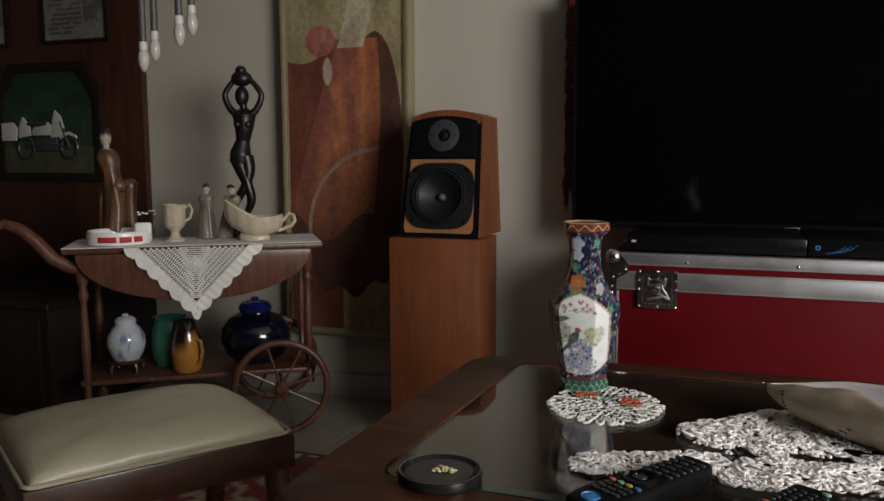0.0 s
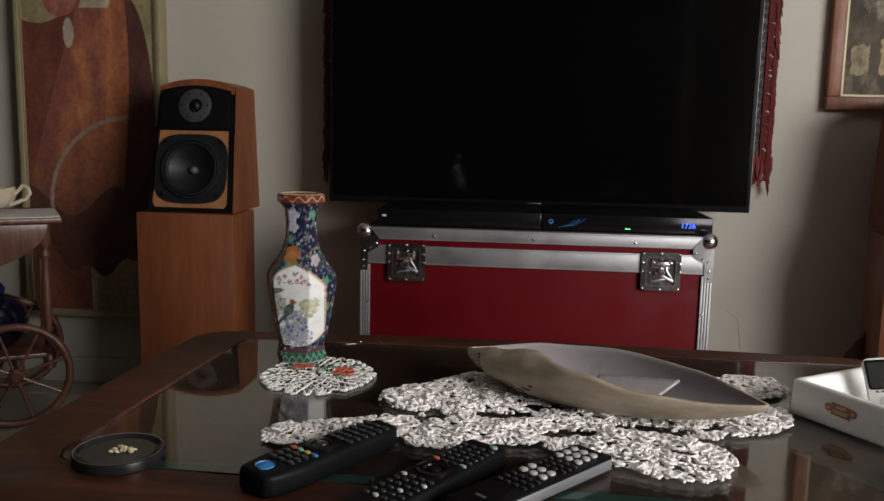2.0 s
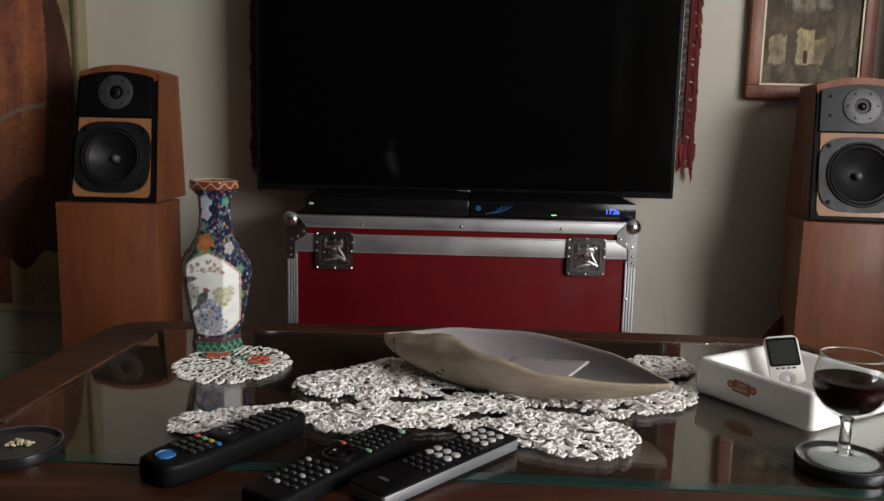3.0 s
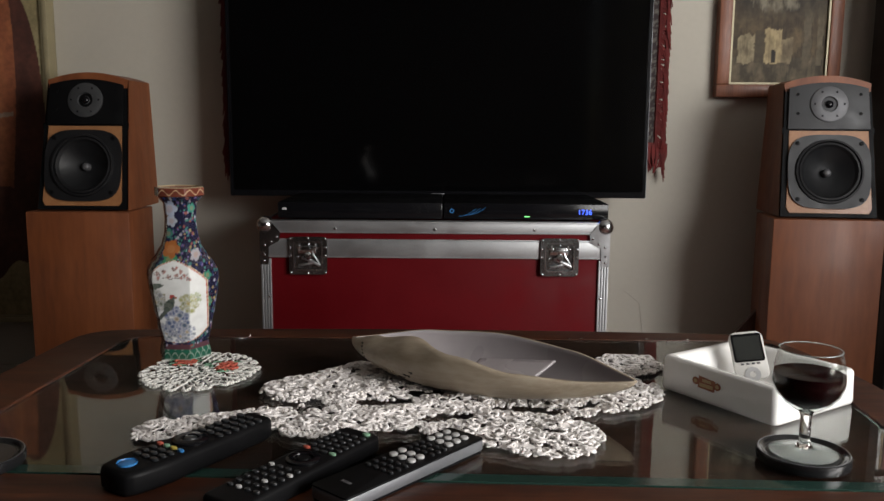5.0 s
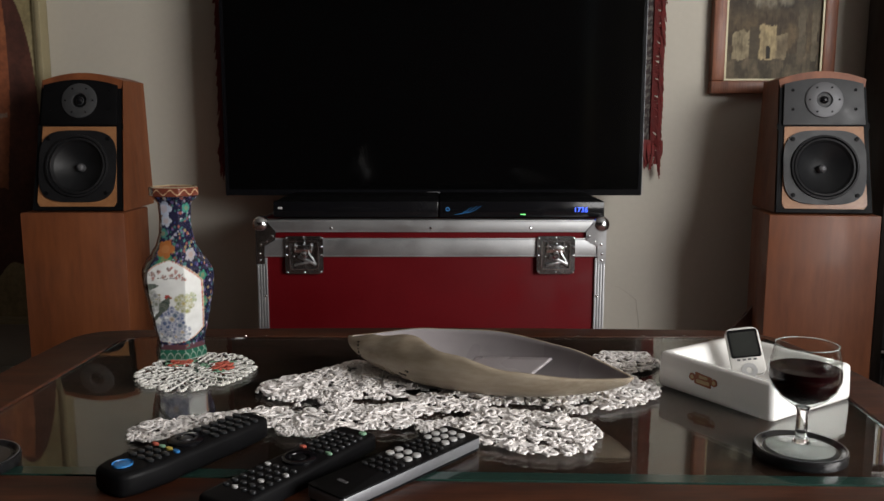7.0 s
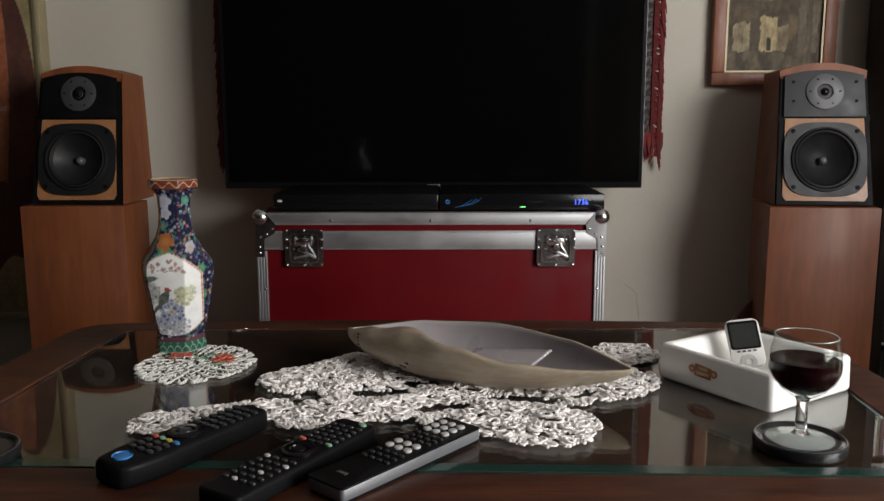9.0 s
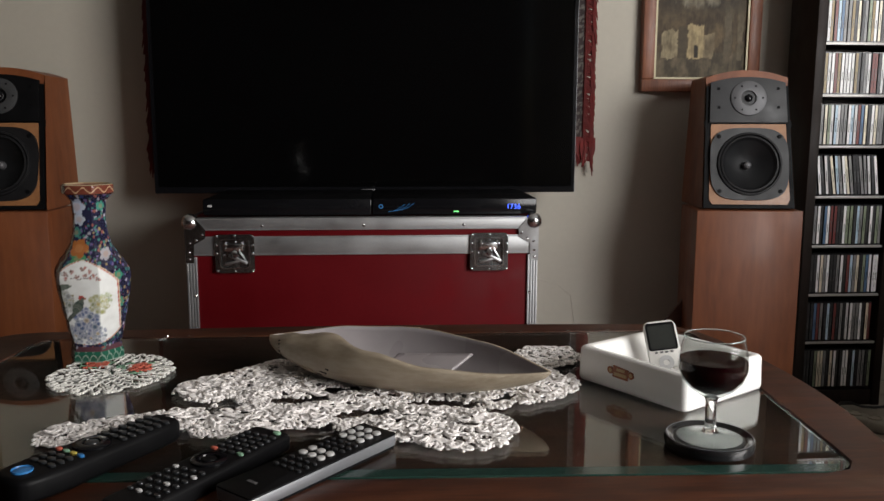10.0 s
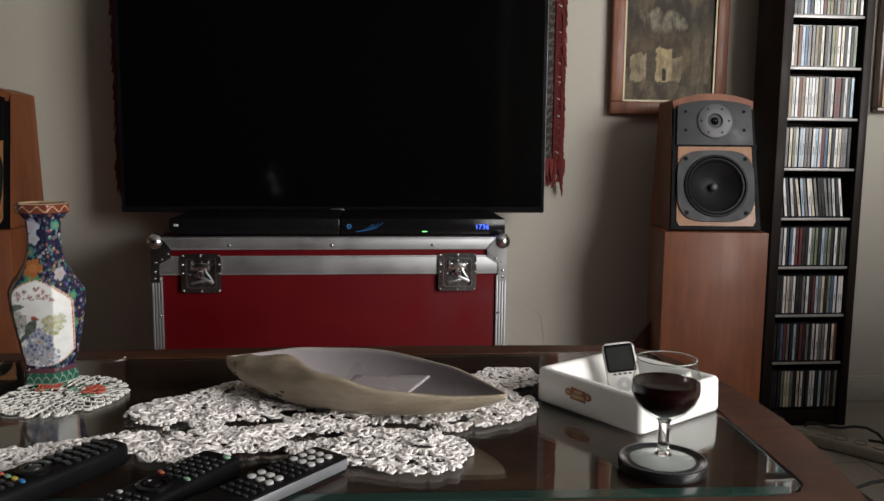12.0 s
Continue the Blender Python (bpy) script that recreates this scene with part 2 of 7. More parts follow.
LACE_GREEN = plain("green_crochet_cotton", (0.20, 0.36, 0.24), 0.95, vary=0.15, scale=90, bumps=0.5)
CERAMIC = plain("white_glazed_ceramic", (0.88, 0.875, 0.85), 0.22, vary=0.03, scale=12, bumps=0.02, coat=0.4)
CREAM = plain("cream_glazed_ceramic", (0.50, 0.44, 0.32), 0.3, vary=0.12, scale=40, bumps=0.25, coat=0.4, dist=0.003)
LEATHER = plain("cream_leather", (0.38, 0.352, 0.25), 0.36, vary=0.10, scale=26, bumps=0.35, dist=0.0015)
SHELL = wood("pale_carved_wood", (0.25, 0.20, 0.14), (0.35, 0.29, 0.215), (0.43, 0.37, 0.285), (1.5, 9, 9), rough=0.42, coat=0.1, scale=5)
SHELL_IN = plain("pearl_grey_inside", (0.38, 0.35, 0.36), 0.3, vary=0.06, scale=18, bumps=0.05, coat=0.2)
INK = plain("dark_burnt_marks", (0.02, 0.015, 0.01), 0.7)
GLASS = glass("clear_glass")
# thin blown glass: clear, with a gloss that grows towards the edges
THIN, tnt, tb0 = base_material("thin_blown_glass")
tfr, tgl, ttr, tmx, tpw, tad = (tnt.nodes.new("ShaderNode" + k) for k in ("LayerWeight", "BsdfGlossy", "BsdfTransparent", "MixShader", "Math", "Math"))
tfr.inputs["Blend"].default_value = 0.5
tpw.operation, tad.operation = "POWER", "MULTIPLY_ADD"
tpw.inputs[1].default_value, tad.inputs[1].default_value, tad.inputs[2].default_value = 3.0, 0.70, 0.018
tnt.links.new(tfr.outputs["Facing"], tpw.inputs[0]), tnt.links.new(tpw.outputs[0], tad.inputs[0])
tgl.inputs["Roughness"].default_value = 0.02
ttr.inputs["Color"].default_value = (0.93, 0.95, 0.94, 1)
tnt.links.new(tad.outputs[0], tmx.inputs[0]), tnt.links.new(ttr.outputs[0], tmx.inputs[1]), tnt.links.new(tgl.outputs[0], tmx.inputs[2])
tnt.links.new(tmx.outputs[0], tnt.nodes["Material Output"].inputs["Surface"])
LATCH = plain("dark_zinc_steel", (0.26, 0.275, 0.28), 0.24, 1.0, vary=0.25, scale=60, bumps=0.05)
FROST = glass("scuffed_glass_foot", (0.75, 0.82, 0.79), 0.25)
FROST.node_tree.nodes["Principled BSDF"].inputs["Transmission Weight"].default_value = 0.8
TABLEGLASS = glass("greenish_table_glass", (0.82, 0.90, 0.86), 0.012, 1.40)
TABLEGLASS.node_tree.nodes["Principled BSDF"].inputs["Transmission Weight"].default_value = 0.999
WINE = plain("red_wine", (0.008, 0.0007, 0.0012), 0.2, vary=0.1, scale=10, bumps=0, spec=0.15)
PAINT = paint_material("oil_paint", 0.75, 0.0, 0.22)
GLAZE = paint_material("painted_glaze", 0.15, 0.6, 0.08)
MATGLAZE = paint_material("dull_painted_glaze", 0.42, 0.1, 0.25, 120)
WEAVE = paint_material("wool_pile", 0.95, 0.0, 0.35, 220)
GILT = plain("pale_gilt_moulding", (0.29, 0.25, 0.15), 0.45, 0.2, vary=0.15, scale=50)
EBONY = plain("black_polished_ebony", (0.007, 0.006, 0.006), 0.38, vary=0.2, scale=30, bumps=0.03)
FRINGE = plain("dark_red_wool_fringe", (0.115, 0.014, 0.013), 0.95, vary=0.35, scale=120, bumps=0.4)
BLUEGLOW = glow("blue_display", (0.05, 0.12, 1.0), 2.2)
GREENGLOW = glow("green_display", (0.2, 1.0, 0.25), 1.0)
BLUEDISC = plain("blue_plastic", (0.03, 0.17, 0.42), 0.4)
GREENEDGE = plain("green_glass_edge", (0.016, 0.040, 0.032), 0.12, vary=0.25, scale=25, coat=0.4)
SILVER = plain("silver_plastic", (0.20, 0.205, 0.22), 0.35, 0.5, vary=0.08, scale=60)
PALEKEY = plain("pale_rubber_keys", (0.42, 0.42, 0.415), 0.5)
GREYKEY = plain("grey_rubber_keys", (0.022, 0.024, 0.026), 0.3, spec=0.5)
WHITEPLASTIC = plain("white_plastic", (0.62, 0.61, 0.58), 0.4, vary=0.05, scale=40)
# beige plastic with the shade on the floor strip put into its colour
STRIPPLASTIC = plain("shaded_beige_plastic", (0.30, 0.28, 0.23), 0.5, vary=0.2, scale=30)
CABLE = plain("black_cable", (0.015, 0.015, 0.016), 0.55)

# ---- the room ----
W0, W1, S0, N1, TOP = -3.0, 3.30, -1.20, 2.95, 2.7
setting("floor", box(W0, W1, S0, N1, -0.10, -0.006, 0), GROUT, "grey-brown grout bed under the stone floor", "floor")
setting("ceiling", box(W0, W1, S0, N1, TOP, TOP + 0.1, 0), CEIL, "plain white plaster ceiling", "ceiling")
setting("wall_north", box(W0 - 0.15, W1 + 0.2, N1, N1 + 0.15, -0.1, TOP + 0.1, 0), WALL, "cream plaster wall behind the television", "wall")
# unseen walls close the room and are coloured dark to limit bounce
setting("wall_south", box(W0 - 0.15, 1.46, S0 - 0.15, S0, -0.1, TOP + 0.1, 0), DARKWALL, "unseen wall in a dark wood colour to cut bounced light", "wall")
setting("wall_west", box(W0 - 0.15, W0, S0, N1, -0.1, TOP + 0.1, 0), DARKWALL, "unseen wall in a dark wood colour to cut bounced light", "wall")
# slanting wall out of view, added to hold the opening at the light's angle
corner = box(-1.60, -WIN_W, -0.15, 0, -0.1, TOP + 0.1, 0)
merge(corner, box(WIN_W, 1.20, -0.15, 0, -0.1, TOP + 0.1, 0))
merge(corner, box(-WIN_W, WIN_W, -0.15, 0, -0.1, WIN_Z0, 0))
merge(corner, box(-WIN_W, WIN_W, -0.15, 0, WIN_Z1, TOP + 0.1, 0))
corner.transform(WIN)
setting("wall_corner", corner, WALL, "unseen slanting cream plaster wall added around the window opening", "wall")
setting("wall_east", box(W1, W1 + 0.2, 0.60, N1, -0.1, TOP + 0.1, 0), DARKWALL, "unseen wall in a dark wood colour to cut bounced light", "wall")
# added low wall, out of view, keeps window light off the lower rack corner
setting("wall_light_block", box(1.86, W1, 1.45, 1.57, -0.006, 0.95, 0.004), WALL, "unseen low cream wall added to shade the lower rack corner", "wall")
setting("baseboard", box(W0, W1, N1 - 0.014, N1 - 0.002, 0.0, 0.09, 0.003), plain("baseboard_stone", (0.40, 0.38, 0.33), 0.5), "low cream skirting along the wall", "baseboard")
panel = setting("trim", box(W0 + 0.002, -2.03, N1 - 0.035, N1 - 0.002, 0.0, TOP - 0.002, 0.004), PANELWOOD, "tall dark reddish wood wall panel", "wall panel")

# floor: pale stone tiles
tile_me = bpy.data.meshes.new("floor_tile")
tb = box(-0.199, 0.199, -0.199, 0.199, -0.006, 0.0, 0.0012, 1)
tb.to_mesh(tile_me), tb.free()
tile_me.materials.append(FLOOR)


# ---- television, tapestry, case and players ----
def flight_case():
    x0, x1, y0, y1, zt = -0.146, 0.766, 2.41, 2.87, 0.641
    e = thing("flight_case", ((x0 + x1) / 2, (y0 + y1) / 2, 0), "red laminate flight case with aluminium edges on the floor", "flight case")
    w, d = (x1 - x0) / 2, (y1 - y0) / 2
    part("body", box(-w + 0.006, w - 0.006, -d + 0.006, d - 0.006, 0.0, 0.56, 0.002), RED, e, "red laminate panels")
    part("lid", box(-w + 0.006, w - 0.006, -d + 0.006, d - 0.006, 0.566, zt - 0.004, 0.002), RED, e, "red laminate lid")
    for z0, z1, nm in ((zt - 0.032, zt, "lid_edge"), (zt - 0.097, zt - 0.047, "closing_rail"), (0.0, 0.035, "base_edge")):
        bm = box(-w, w, -d, -d + 0.006, z0, z1, 0.0015)
        for zz in (z0 + 0.003, z1 - 0.003):
            merge(bm, box(-w, w, -d - 0.0015, -d + 0.001, zz - 0.0012, zz + 0.0012, 0))
        merge(bm, box(-w, -w + 0.006, -d + 0.006, d, z0, z1, 0.0015))
        merge(bm, box(w - 0.006, w, -d + 0.006, d, z0, z1, 0.0015))
        if nm == "lid_edge":
            merge(bm, box(-w, w, -d + 0.006, -d + 0.034, zt - 0.006, zt, 0.0015))
        part(nm, bm, ALU, e, "brushed aluminium edging")
    for s in (-1, 1):
        bm = bmesh.new()
        for k in range(4):
            a = s * w - s * 0.007 * k
            merge(bm, box(min(a, a - s * 0.0058), max(a, a - s * 0.0058), -d - 0.001, -d + 0.006, 0.035, zt - 0.1, 0.001))
        part("corner_edge", bm, ALU, e, "ribbed aluminium corner edging")
        c = part("ball_corner", ball(0.023, (s * (w - 0.012), -d + 0.010, zt - 0.012)), CHROME, e, "chromed ball corner")
        plate = prism([(s * px, pz) for px, pz in ((w + 0.001, -0.115), (w - 0.020, -0.115), (w - 0.022, -0.068), (w - 0.050, -0.052), (w - 0.052, -0.030), (w - 0.030, -0.004), (w + 0.001, -0.004))], 0, 0.0025)
        part("corner_plate", merge(bmesh.new(), plate, Matrix.Translation((0, -d - 0.0012, zt)) @ Matrix.Rotation(radians(90), 4, "X")), LATCH if s < 0 else STEEL, c)
        for px, pz in ((w - 0.010, -0.105), (w - 0.010, -0.088), (w - 0.012, -0.064), (w - 0.028, -0.056), (w - 0.044, -0.042)):
            part("rivet", ball(0.0036, (s * px, -d - 0.004, zt + pz), (1, 0.6, 1), 2), CHROME, c)
        # butterfly latch in its dish
        lx, lz = (0.636 if s > 0 else -0.021) - (x0 + x1) / 2, 0.550
        lt = part("latch", ring_prism(rounded(-0.050, 0.050, -0.050, 0.050, 0.012), rounded(-0.037, 0.037, -0.037, 0.037, 0.008), 0, 0.004), LATCH, e, "recessed steel butterfly latch")
        lt.matrix_basis = Matrix.Translation((lx, -d - 0.003, lz)) @ Matrix.Rotation(radians(90), 4, "X")
        part("dish", prism(rounded(-0.037, 0.037, -0.037, 0.037, 0.008), -0.003, 0.0005), LATCH, lt)
        part("hook_plate", box(-0.026, 0.022, 0.006, 0.026, 0.001, 0.008, 0.002), CHROME, lt)
        part("twist_knob", lathe([(0, 0.016), (0.006, 0.016), (0.0095, 0.012), (0.0095, 0.001), (0, 0.001)], 20), CHROME, lt)
        wing = bmesh.new()
        merge(wing, box(-0.026, 0.026, -0.004, 0.004, 0.0, 0.006, 0.002), Matrix.Translation((0.008, -0.014, 0.003)) @ Matrix.Rotation(radians(-25), 4, "Z"))
        merge(wing, box(-0.020, 0.020, -0.003, 0.003, 0.0, 0.005, 0.0015), Matrix.Translation((-0.006, -0.022, 0.003)) @ Matrix.Rotation(radians(12), 4, "Z"))
        merge(wing, tube([(0.012, 0.022, 0.004), (0.014, 0.004, 0.008), (0.026, -0.014, 0.006), (0.030, -0.026, 0.004)], 0.0022, 6))
        part("wing_handle", wing, STEEL, lt)
        lip = ring_prism(rounded(-0.0385, 0.0385, -0.0385, 0.0385, 0.009), rounded(-0.0355, 0.0355, -0.0355, 0.0355, 0.007), 0.004, 0.0062)
        part("dish_lip", lip, CHROME, lt, "bright pressed lip")
        for px in (-0.022, 0.020):
            part("hinge_pin", tube([(px, 0.012, 0.006), (px, 0.032, 0.006)], 0.0024, 8), CHROME, lt)
            part("hinge_arm", box(px - 0.007, px + 0.007, 0.021, 0.0245, 0.004, 0.009, 0.001), CHROME, lt)
        for px, py in ((-0.027, -0.004), (0.027, -0.028), (-0.024, -0.029), (0.002, 0.030)):
            part("rivet", ball(0.003, (px, py, 0.002), (1, 1, 0.8), 2), CHROME, lt)
        for px, py in ((-0.045, 0.045), (0, 0.046), (0.045, 0.045), (-0.046, 0.022), (0.046, 0.022), (-0.046, 0.0), (0.046, 0.0), (-0.045, -0.045), (0, -0.046), (0.045, -0.045)):
            part("rivet", ball(0.0038, (px, py, 0.005), (1, 1, 0.6), 2), CHROME, lt)
    for px in (-0.26, 0.0, 0.26):
        part("rivet", ball(0.004, (px, -d - 0.001, zt - 0.02), (1, 0.6, 1), 2), CHROME, e)
    for s in (-1, 1):
        part("rivet", ball(0.004, (s * (w - 0.020), -d - 0.001, 0.44), (1, 0.6, 1), 2), CHROME, e)
    return zt


CASE_TOP = flight_case()


def lettering(text, size, material, parent, m, name="lettering", depth=0.0004):
    cu = bpy.data.curves.new("lettering", "FONT")
    cu.body, cu.size, cu.extrude, cu.align_x, cu.align_y = text, size, depth, "CENTER", "CENTER"
    tmp = bpy.data.objects.new("lettering", cu)
    me = bpy.data.meshes.new_from_object(tmp)
    bpy.data.objects.remove(tmp)
    me.materials.append(material)
    return again(name, me, parent, m)


FRONT = Matrix.Rotation(radians(90), 4, "X")


def player(x0, x1, right):
    e = thing("disc_player" if right else "receiver", ((x0 + x1) / 2, 2.60, CASE_TOP), "flat black disc player with a lit blue clock on the case" if right else "flat black receiver with a small badge on the case", "disc player" if right else "receiver")
    w = (x1 - x0) / 2
    part("casing", box(-w, w, -0.155, 0.135, 0.006, 0.047, 0.004), BLACK, e)
    part("front_panel", box(-w, w, -0.163, -0.155, 0.004, 0.046, 0.003), GLOSSBLACK, e)
    for sx in (-1, 1):
        for sy in (-1, 1):
            part("foot", lathe([(0, 0), (0.014, 0), (0.014, 0.006), (0, 0.006)], 14), RUBBER, e).location = (sx * (w - 0.04), sy * 0.11, 0)
    if right:
        lettering("1736", 0.019, BLUEGLOW, e, Matrix.Translation((w - 0.062, -0.1637, 0.024)) @ FRONT, "clock_digits")
        part("badge", ring_prism([(0.006 * math.cos(i * 0.52), 0.006 * math.sin(i * 0.52)) for i in range(12)], [(0.0035 * math.cos(i * 0.52), 0.0035 * math.sin(i * 0.52)) for i in range(12)], 0, 0.0006), BLUEDISC, e).matrix_basis = Matrix.Translation((-w + 0.022, -0.1633, 0.026)) @ FRONT
        for k in range(3):
            part("swoosh", tube([(-w + 0.04 + 0.013 * k + 0.045 * u, -0.1634, 0.012 + 0.02 * u * u + 0.002 * k) for u in (0, 0.25, 0.5, 0.75, 1)], 0.0006, 5), BLUEDISC, e, "thin blue curved line")
        part("indicator", box(-0.004, 0.010, -0.1638, -0.163, 0.011, 0.0135, 0), GREENGLOW, e, "green indicator light")
    else:
        part("badge", box(-w + 0.012, -w + 0.024, -0.1636, -0.163, 0.026, 0.032, 0.0004), PALEKEY, e, "small grey badge")
        part("slot", box(-0.07, 0.09, -0.1634, -0.163, 0.027, 0.0285, 0), BLACK, e)


player(-0.105, 0.329, False)
player(0.332, 0.766, True)


def television():
    x0, x1, z0, z1 = -0.311, 0.938, 0.677, 1.387
    e = thing("television", ((x0 + x1) / 2, 2.755, z0), "large switched-off black flat television on the wall", "television")
    w, h = (x1 - x0) / 2, z1 - z0
    part("casing", box(-w, w, 0.010, 0.05, 0, h, 0.004), BLACK, e)
    part("bezel", merge(bmesh.new(), ring_prism(rounded(-w, w, 0, h, 0.004, 3), rounded(-w + 0.010, w - 0.010, 0.018, h - 0.010, 0.002, 3), 0, 0.011), Matrix.Translation((0, 0.011, 0)) @ FRONT), GLOSSBLACK, e, "narrow glossy black bezel")
    part("screen", box(-w + 0.010, w - 0.010, 0.003, 0.009, 0.018, h - 0.010, 0), SCREEN, e, "dark screen")
    part("edge_strip", box(w, w + 0.0015, 0.002, 0.012, 0.0, h, 0), SILVER, e, "thin silver edge")
    part("badge", box(-0.02, 0.02, -0.0012, 0.0, 0.006, 0.0115, 0.0003), GREYMETAL, e, "small grey badge")
    part("receiver_pod", box(-0.03, 0.03, 0.004, 0.03, -0.008, 0.0, 0.002), GLOSSBLACK, e)
    part("wall_bracket", box(-0.25, 0.25, 0.05, 0.165, 0.2, 0.45, 0.004), BLACK, e, "black steel wall bracket")


television()


def tapestry():
    x0, x1, z0, z1 = -0.345, 1.010, 0.83, 2.25
    e = thing("wall_rug", ((x0 + x1) / 2, N1 - 0.022, z0), "red and grey patterned wall rug with dark red fringe", "wall rug")
    w, h = (x1 - x0) / 2, z1 - z0
    ob = part("weave", sheet(-w, w, 0, h, 300, 320, 0.0, 0.012), WEAVE, e)

    def colour(p):
        edge = min(w - abs(p.x), p.z)
        n = noise.noise(Vector((p.x * 130, 0, p.z * 130))) + 0.5 * math.sin(p.z * 210 + 3 * math.sin(p.x * 90)) * math.sin(p.x * 190)
        if edge < 0.012:
            return (0.15, 0.02, 0.015)
        if edge < 0.075:
            return (0.024, 0.016, 0.016) if n > -0.15 else (0.10, 0.09, 0.08)
        if edge < 0.09:
            return (0.16, 0.15, 0.13)
        return (0.12, 0.018, 0.015) if n > -0.2 else (0.05, 0.04, 0.06)

    painted(ob, colour)
    fr = bmesh.new()
    rnd = random.Random(4)
    for s in (-1, 1):
        z = -0.06
        while z < h:
            a, b, f = rnd.uniform(0.012, 0.026), rnd.uniform(-0.060, -0.028), rnd.uniform(-0.012, 0.004)
            merge(fr, tube([(s * (w - 0.008), -0.003, z + 0.03), (s * (w + 0.012), -0.010 + f * 0.4, z + 0.018 + rnd.uniform(-0.01, 0.01)), (s * (w + a), -0.008 + f, z + b)], [0.004, 0.0050, 0.0022], 4))
            z += 0.0036
    x = -w - 0.02
    while x < w + 0.03:
        f = rnd.uniform(-0.010, 0.004)
        merge(fr, tube([(x, -0.003, 0.008), (x + rnd.uniform(-0.008, 0.008), -0.010 + f * 0.4, -0.03), (x + rnd.uniform(-0.014, 0.014), -0.006 + f, rnd.uniform(-0.085, -0.060))], [0.004, 0.0050, 0.0022], 4))
        x += 0.0045
    part("fringe", fr, FRINGE, e, "dark red wool fringe")


tapestry()


# ---- loudspeakers ----
def loudspeaker(right):
    """A tapering cabinet with a leaning front, on a plain wooden box."""
    cx, y0, zb, toe = (1.383, 2.512, 0.644, -7) if right else (-0.700, 2.580, 0.644, 0)
    st = thing("speaker_stand", (cx, y0, 0), "cherry-veneered wooden box standing under a loudspeaker", "speaker stand", toe, "speaker stands")
    part("carcass", box(-0.146, 0.146, 0.0, 0.19, 0.012, zb - 0.002, 0.003), CHERRY, st)
    part("plinth", box(-0.137, 0.137, 0.01, 0.18, 0.0, 0.012, 0.001), BLACKWOOD, st)
    if right:
        part("side_bracket", merge(bmesh.new(), prism([(-0.146, 0.02), (-0.146, 0.36), (-0.20, 0.29), (-0.23, 0.02)], 0, 0.018, 0.002), Matrix.Translation((0, 0.14, 0)) @ FRONT), DARKWOOD_V, st, "dark sloping bracket")
    e = thing("loudspeaker", (cx + (0.008 if right else 0.004), y0 + 0.03, zb), "cherry loudspeaker with an exposed black woofer and grey tweeter plate" if right else "cherry loudspeaker with a black woofer on its box, drivers coloured darker for shade", "loudspeaker", toe, "loudspeakers")
    H, lean, wb, wt, db, dt = 0.375, 0.085, 0.130, 0.116, 0.25, 0.165
    k = math.atan2(lean, H)
    bm = bmesh.new()
    rows = []
    arc = [i / 12 for i in range(-12, 13)]
    for yb, yt in ((0.0, lean), (db, lean + dt)):
        row = [bm.verts.new((-wb, yb, 0))]
        row += [bm.verts.new((u * wt, yt + (0.004 if yb == 0 else 0) * (1 - u * u), H + 0.022 * (1 - u * u) - 0.006)) for u in arc]
        row.append(bm.verts.new((wb, yb, 0)))
        rows.append(row)
    bm.faces.new(rows[1][::-1])
    low = [bm.verts.new((u * wt * 0.97, lean * (H - 0.035) / H, H - 0.035)) for u in arc]
    for i in range(len(arc) - 1):
        bm.faces.new((rows[0][i + 1], rows[0][i + 2], low[i + 1], low[i]))
    n = len(rows[0])
    for i in range(n):
        j = (i + 1) % n
        bm.faces.new((rows[0][i], rows[1][i], rows[1][j], rows[0][j]))
    bmesh.ops.recalc_face_normals(bm, faces=bm.faces)
    part("cabinet", bm, CHERRY, e)
    tilt = Matrix.Rotation(-k, 4, "X") @ FRONT

    def on_front(z, out=0.0):
        return Matrix.Translation((0, lean * z / H, z)) @ tilt @ Matrix.Translation((0, 0, out))

    def outline(z0, z1, inset):
        wid = [wb + (wt - wb) * z / H - inset for z in (z0, z1)]
        return [(-wid[0], z0), (wid[0], z0), (wid[1], z1), (-wid[1], z1)]

    s = math.hypot(H, lean) / H
    sc = [[(x, z * s) for x, z in outline(z0, z1, i)] for z0, z1, i in ((0.002, H - 0.030, 0.003), (0.016, H - 0.046, 0.020))]
    sb = ring_prism(sc[0], sc[1], 0.0, 0.004)
    merge(sb, box(-wb + 0.008, wb - 0.008, 0.228 * s, 0.246 * s, 0.0, 0.003, 0))
    part("surround", sb, BLACK, e, "black edge round the front").matrix_basis = on_front(0)
    # front board with a round hole for the woofer
    N, wz = 64, 0.124 * s
    board = [(x, z * s) for x, z in outline(0.012, 0.236, 0.017)]
    rim, hole = [], []
    for i in range(N):
        a = 2 * math.pi * (i + 0.5) / N
        dx, dz = math.cos(a), math.sin(a)
        reach = 9.0
        for (ax, az), (bx, bz) in zip(board, board[1:] + board[:1]):
            nx, nz = bz - az, ax - bx
            den = nx * dx + nz * dz
            if den > 1e-6:
                reach = min(reach, (nx * ax + nz * (az - wz)) / den)
        rim.append((reach * dx, wz + reach * dz))
        hole.append((0.088 * dx, wz + 0.088 * dz))
    part("baffle", ring_prism(rim, hole, 0.003, 0.008), BEECH, e, "pale beech front board").matrix_basis = on_front(0)
    top = outline(0.240, H - 0.022, 0.012)
    tp = [top[0], top[1], top[2]] + [(u * top[2][0], top[2][1] + 0.016 * (1 - u * u)) for u in (0.8, 0.6, 0.4, 0.2, 0, -0.2, -0.4, -0.6, -0.8)] + [top[3]]
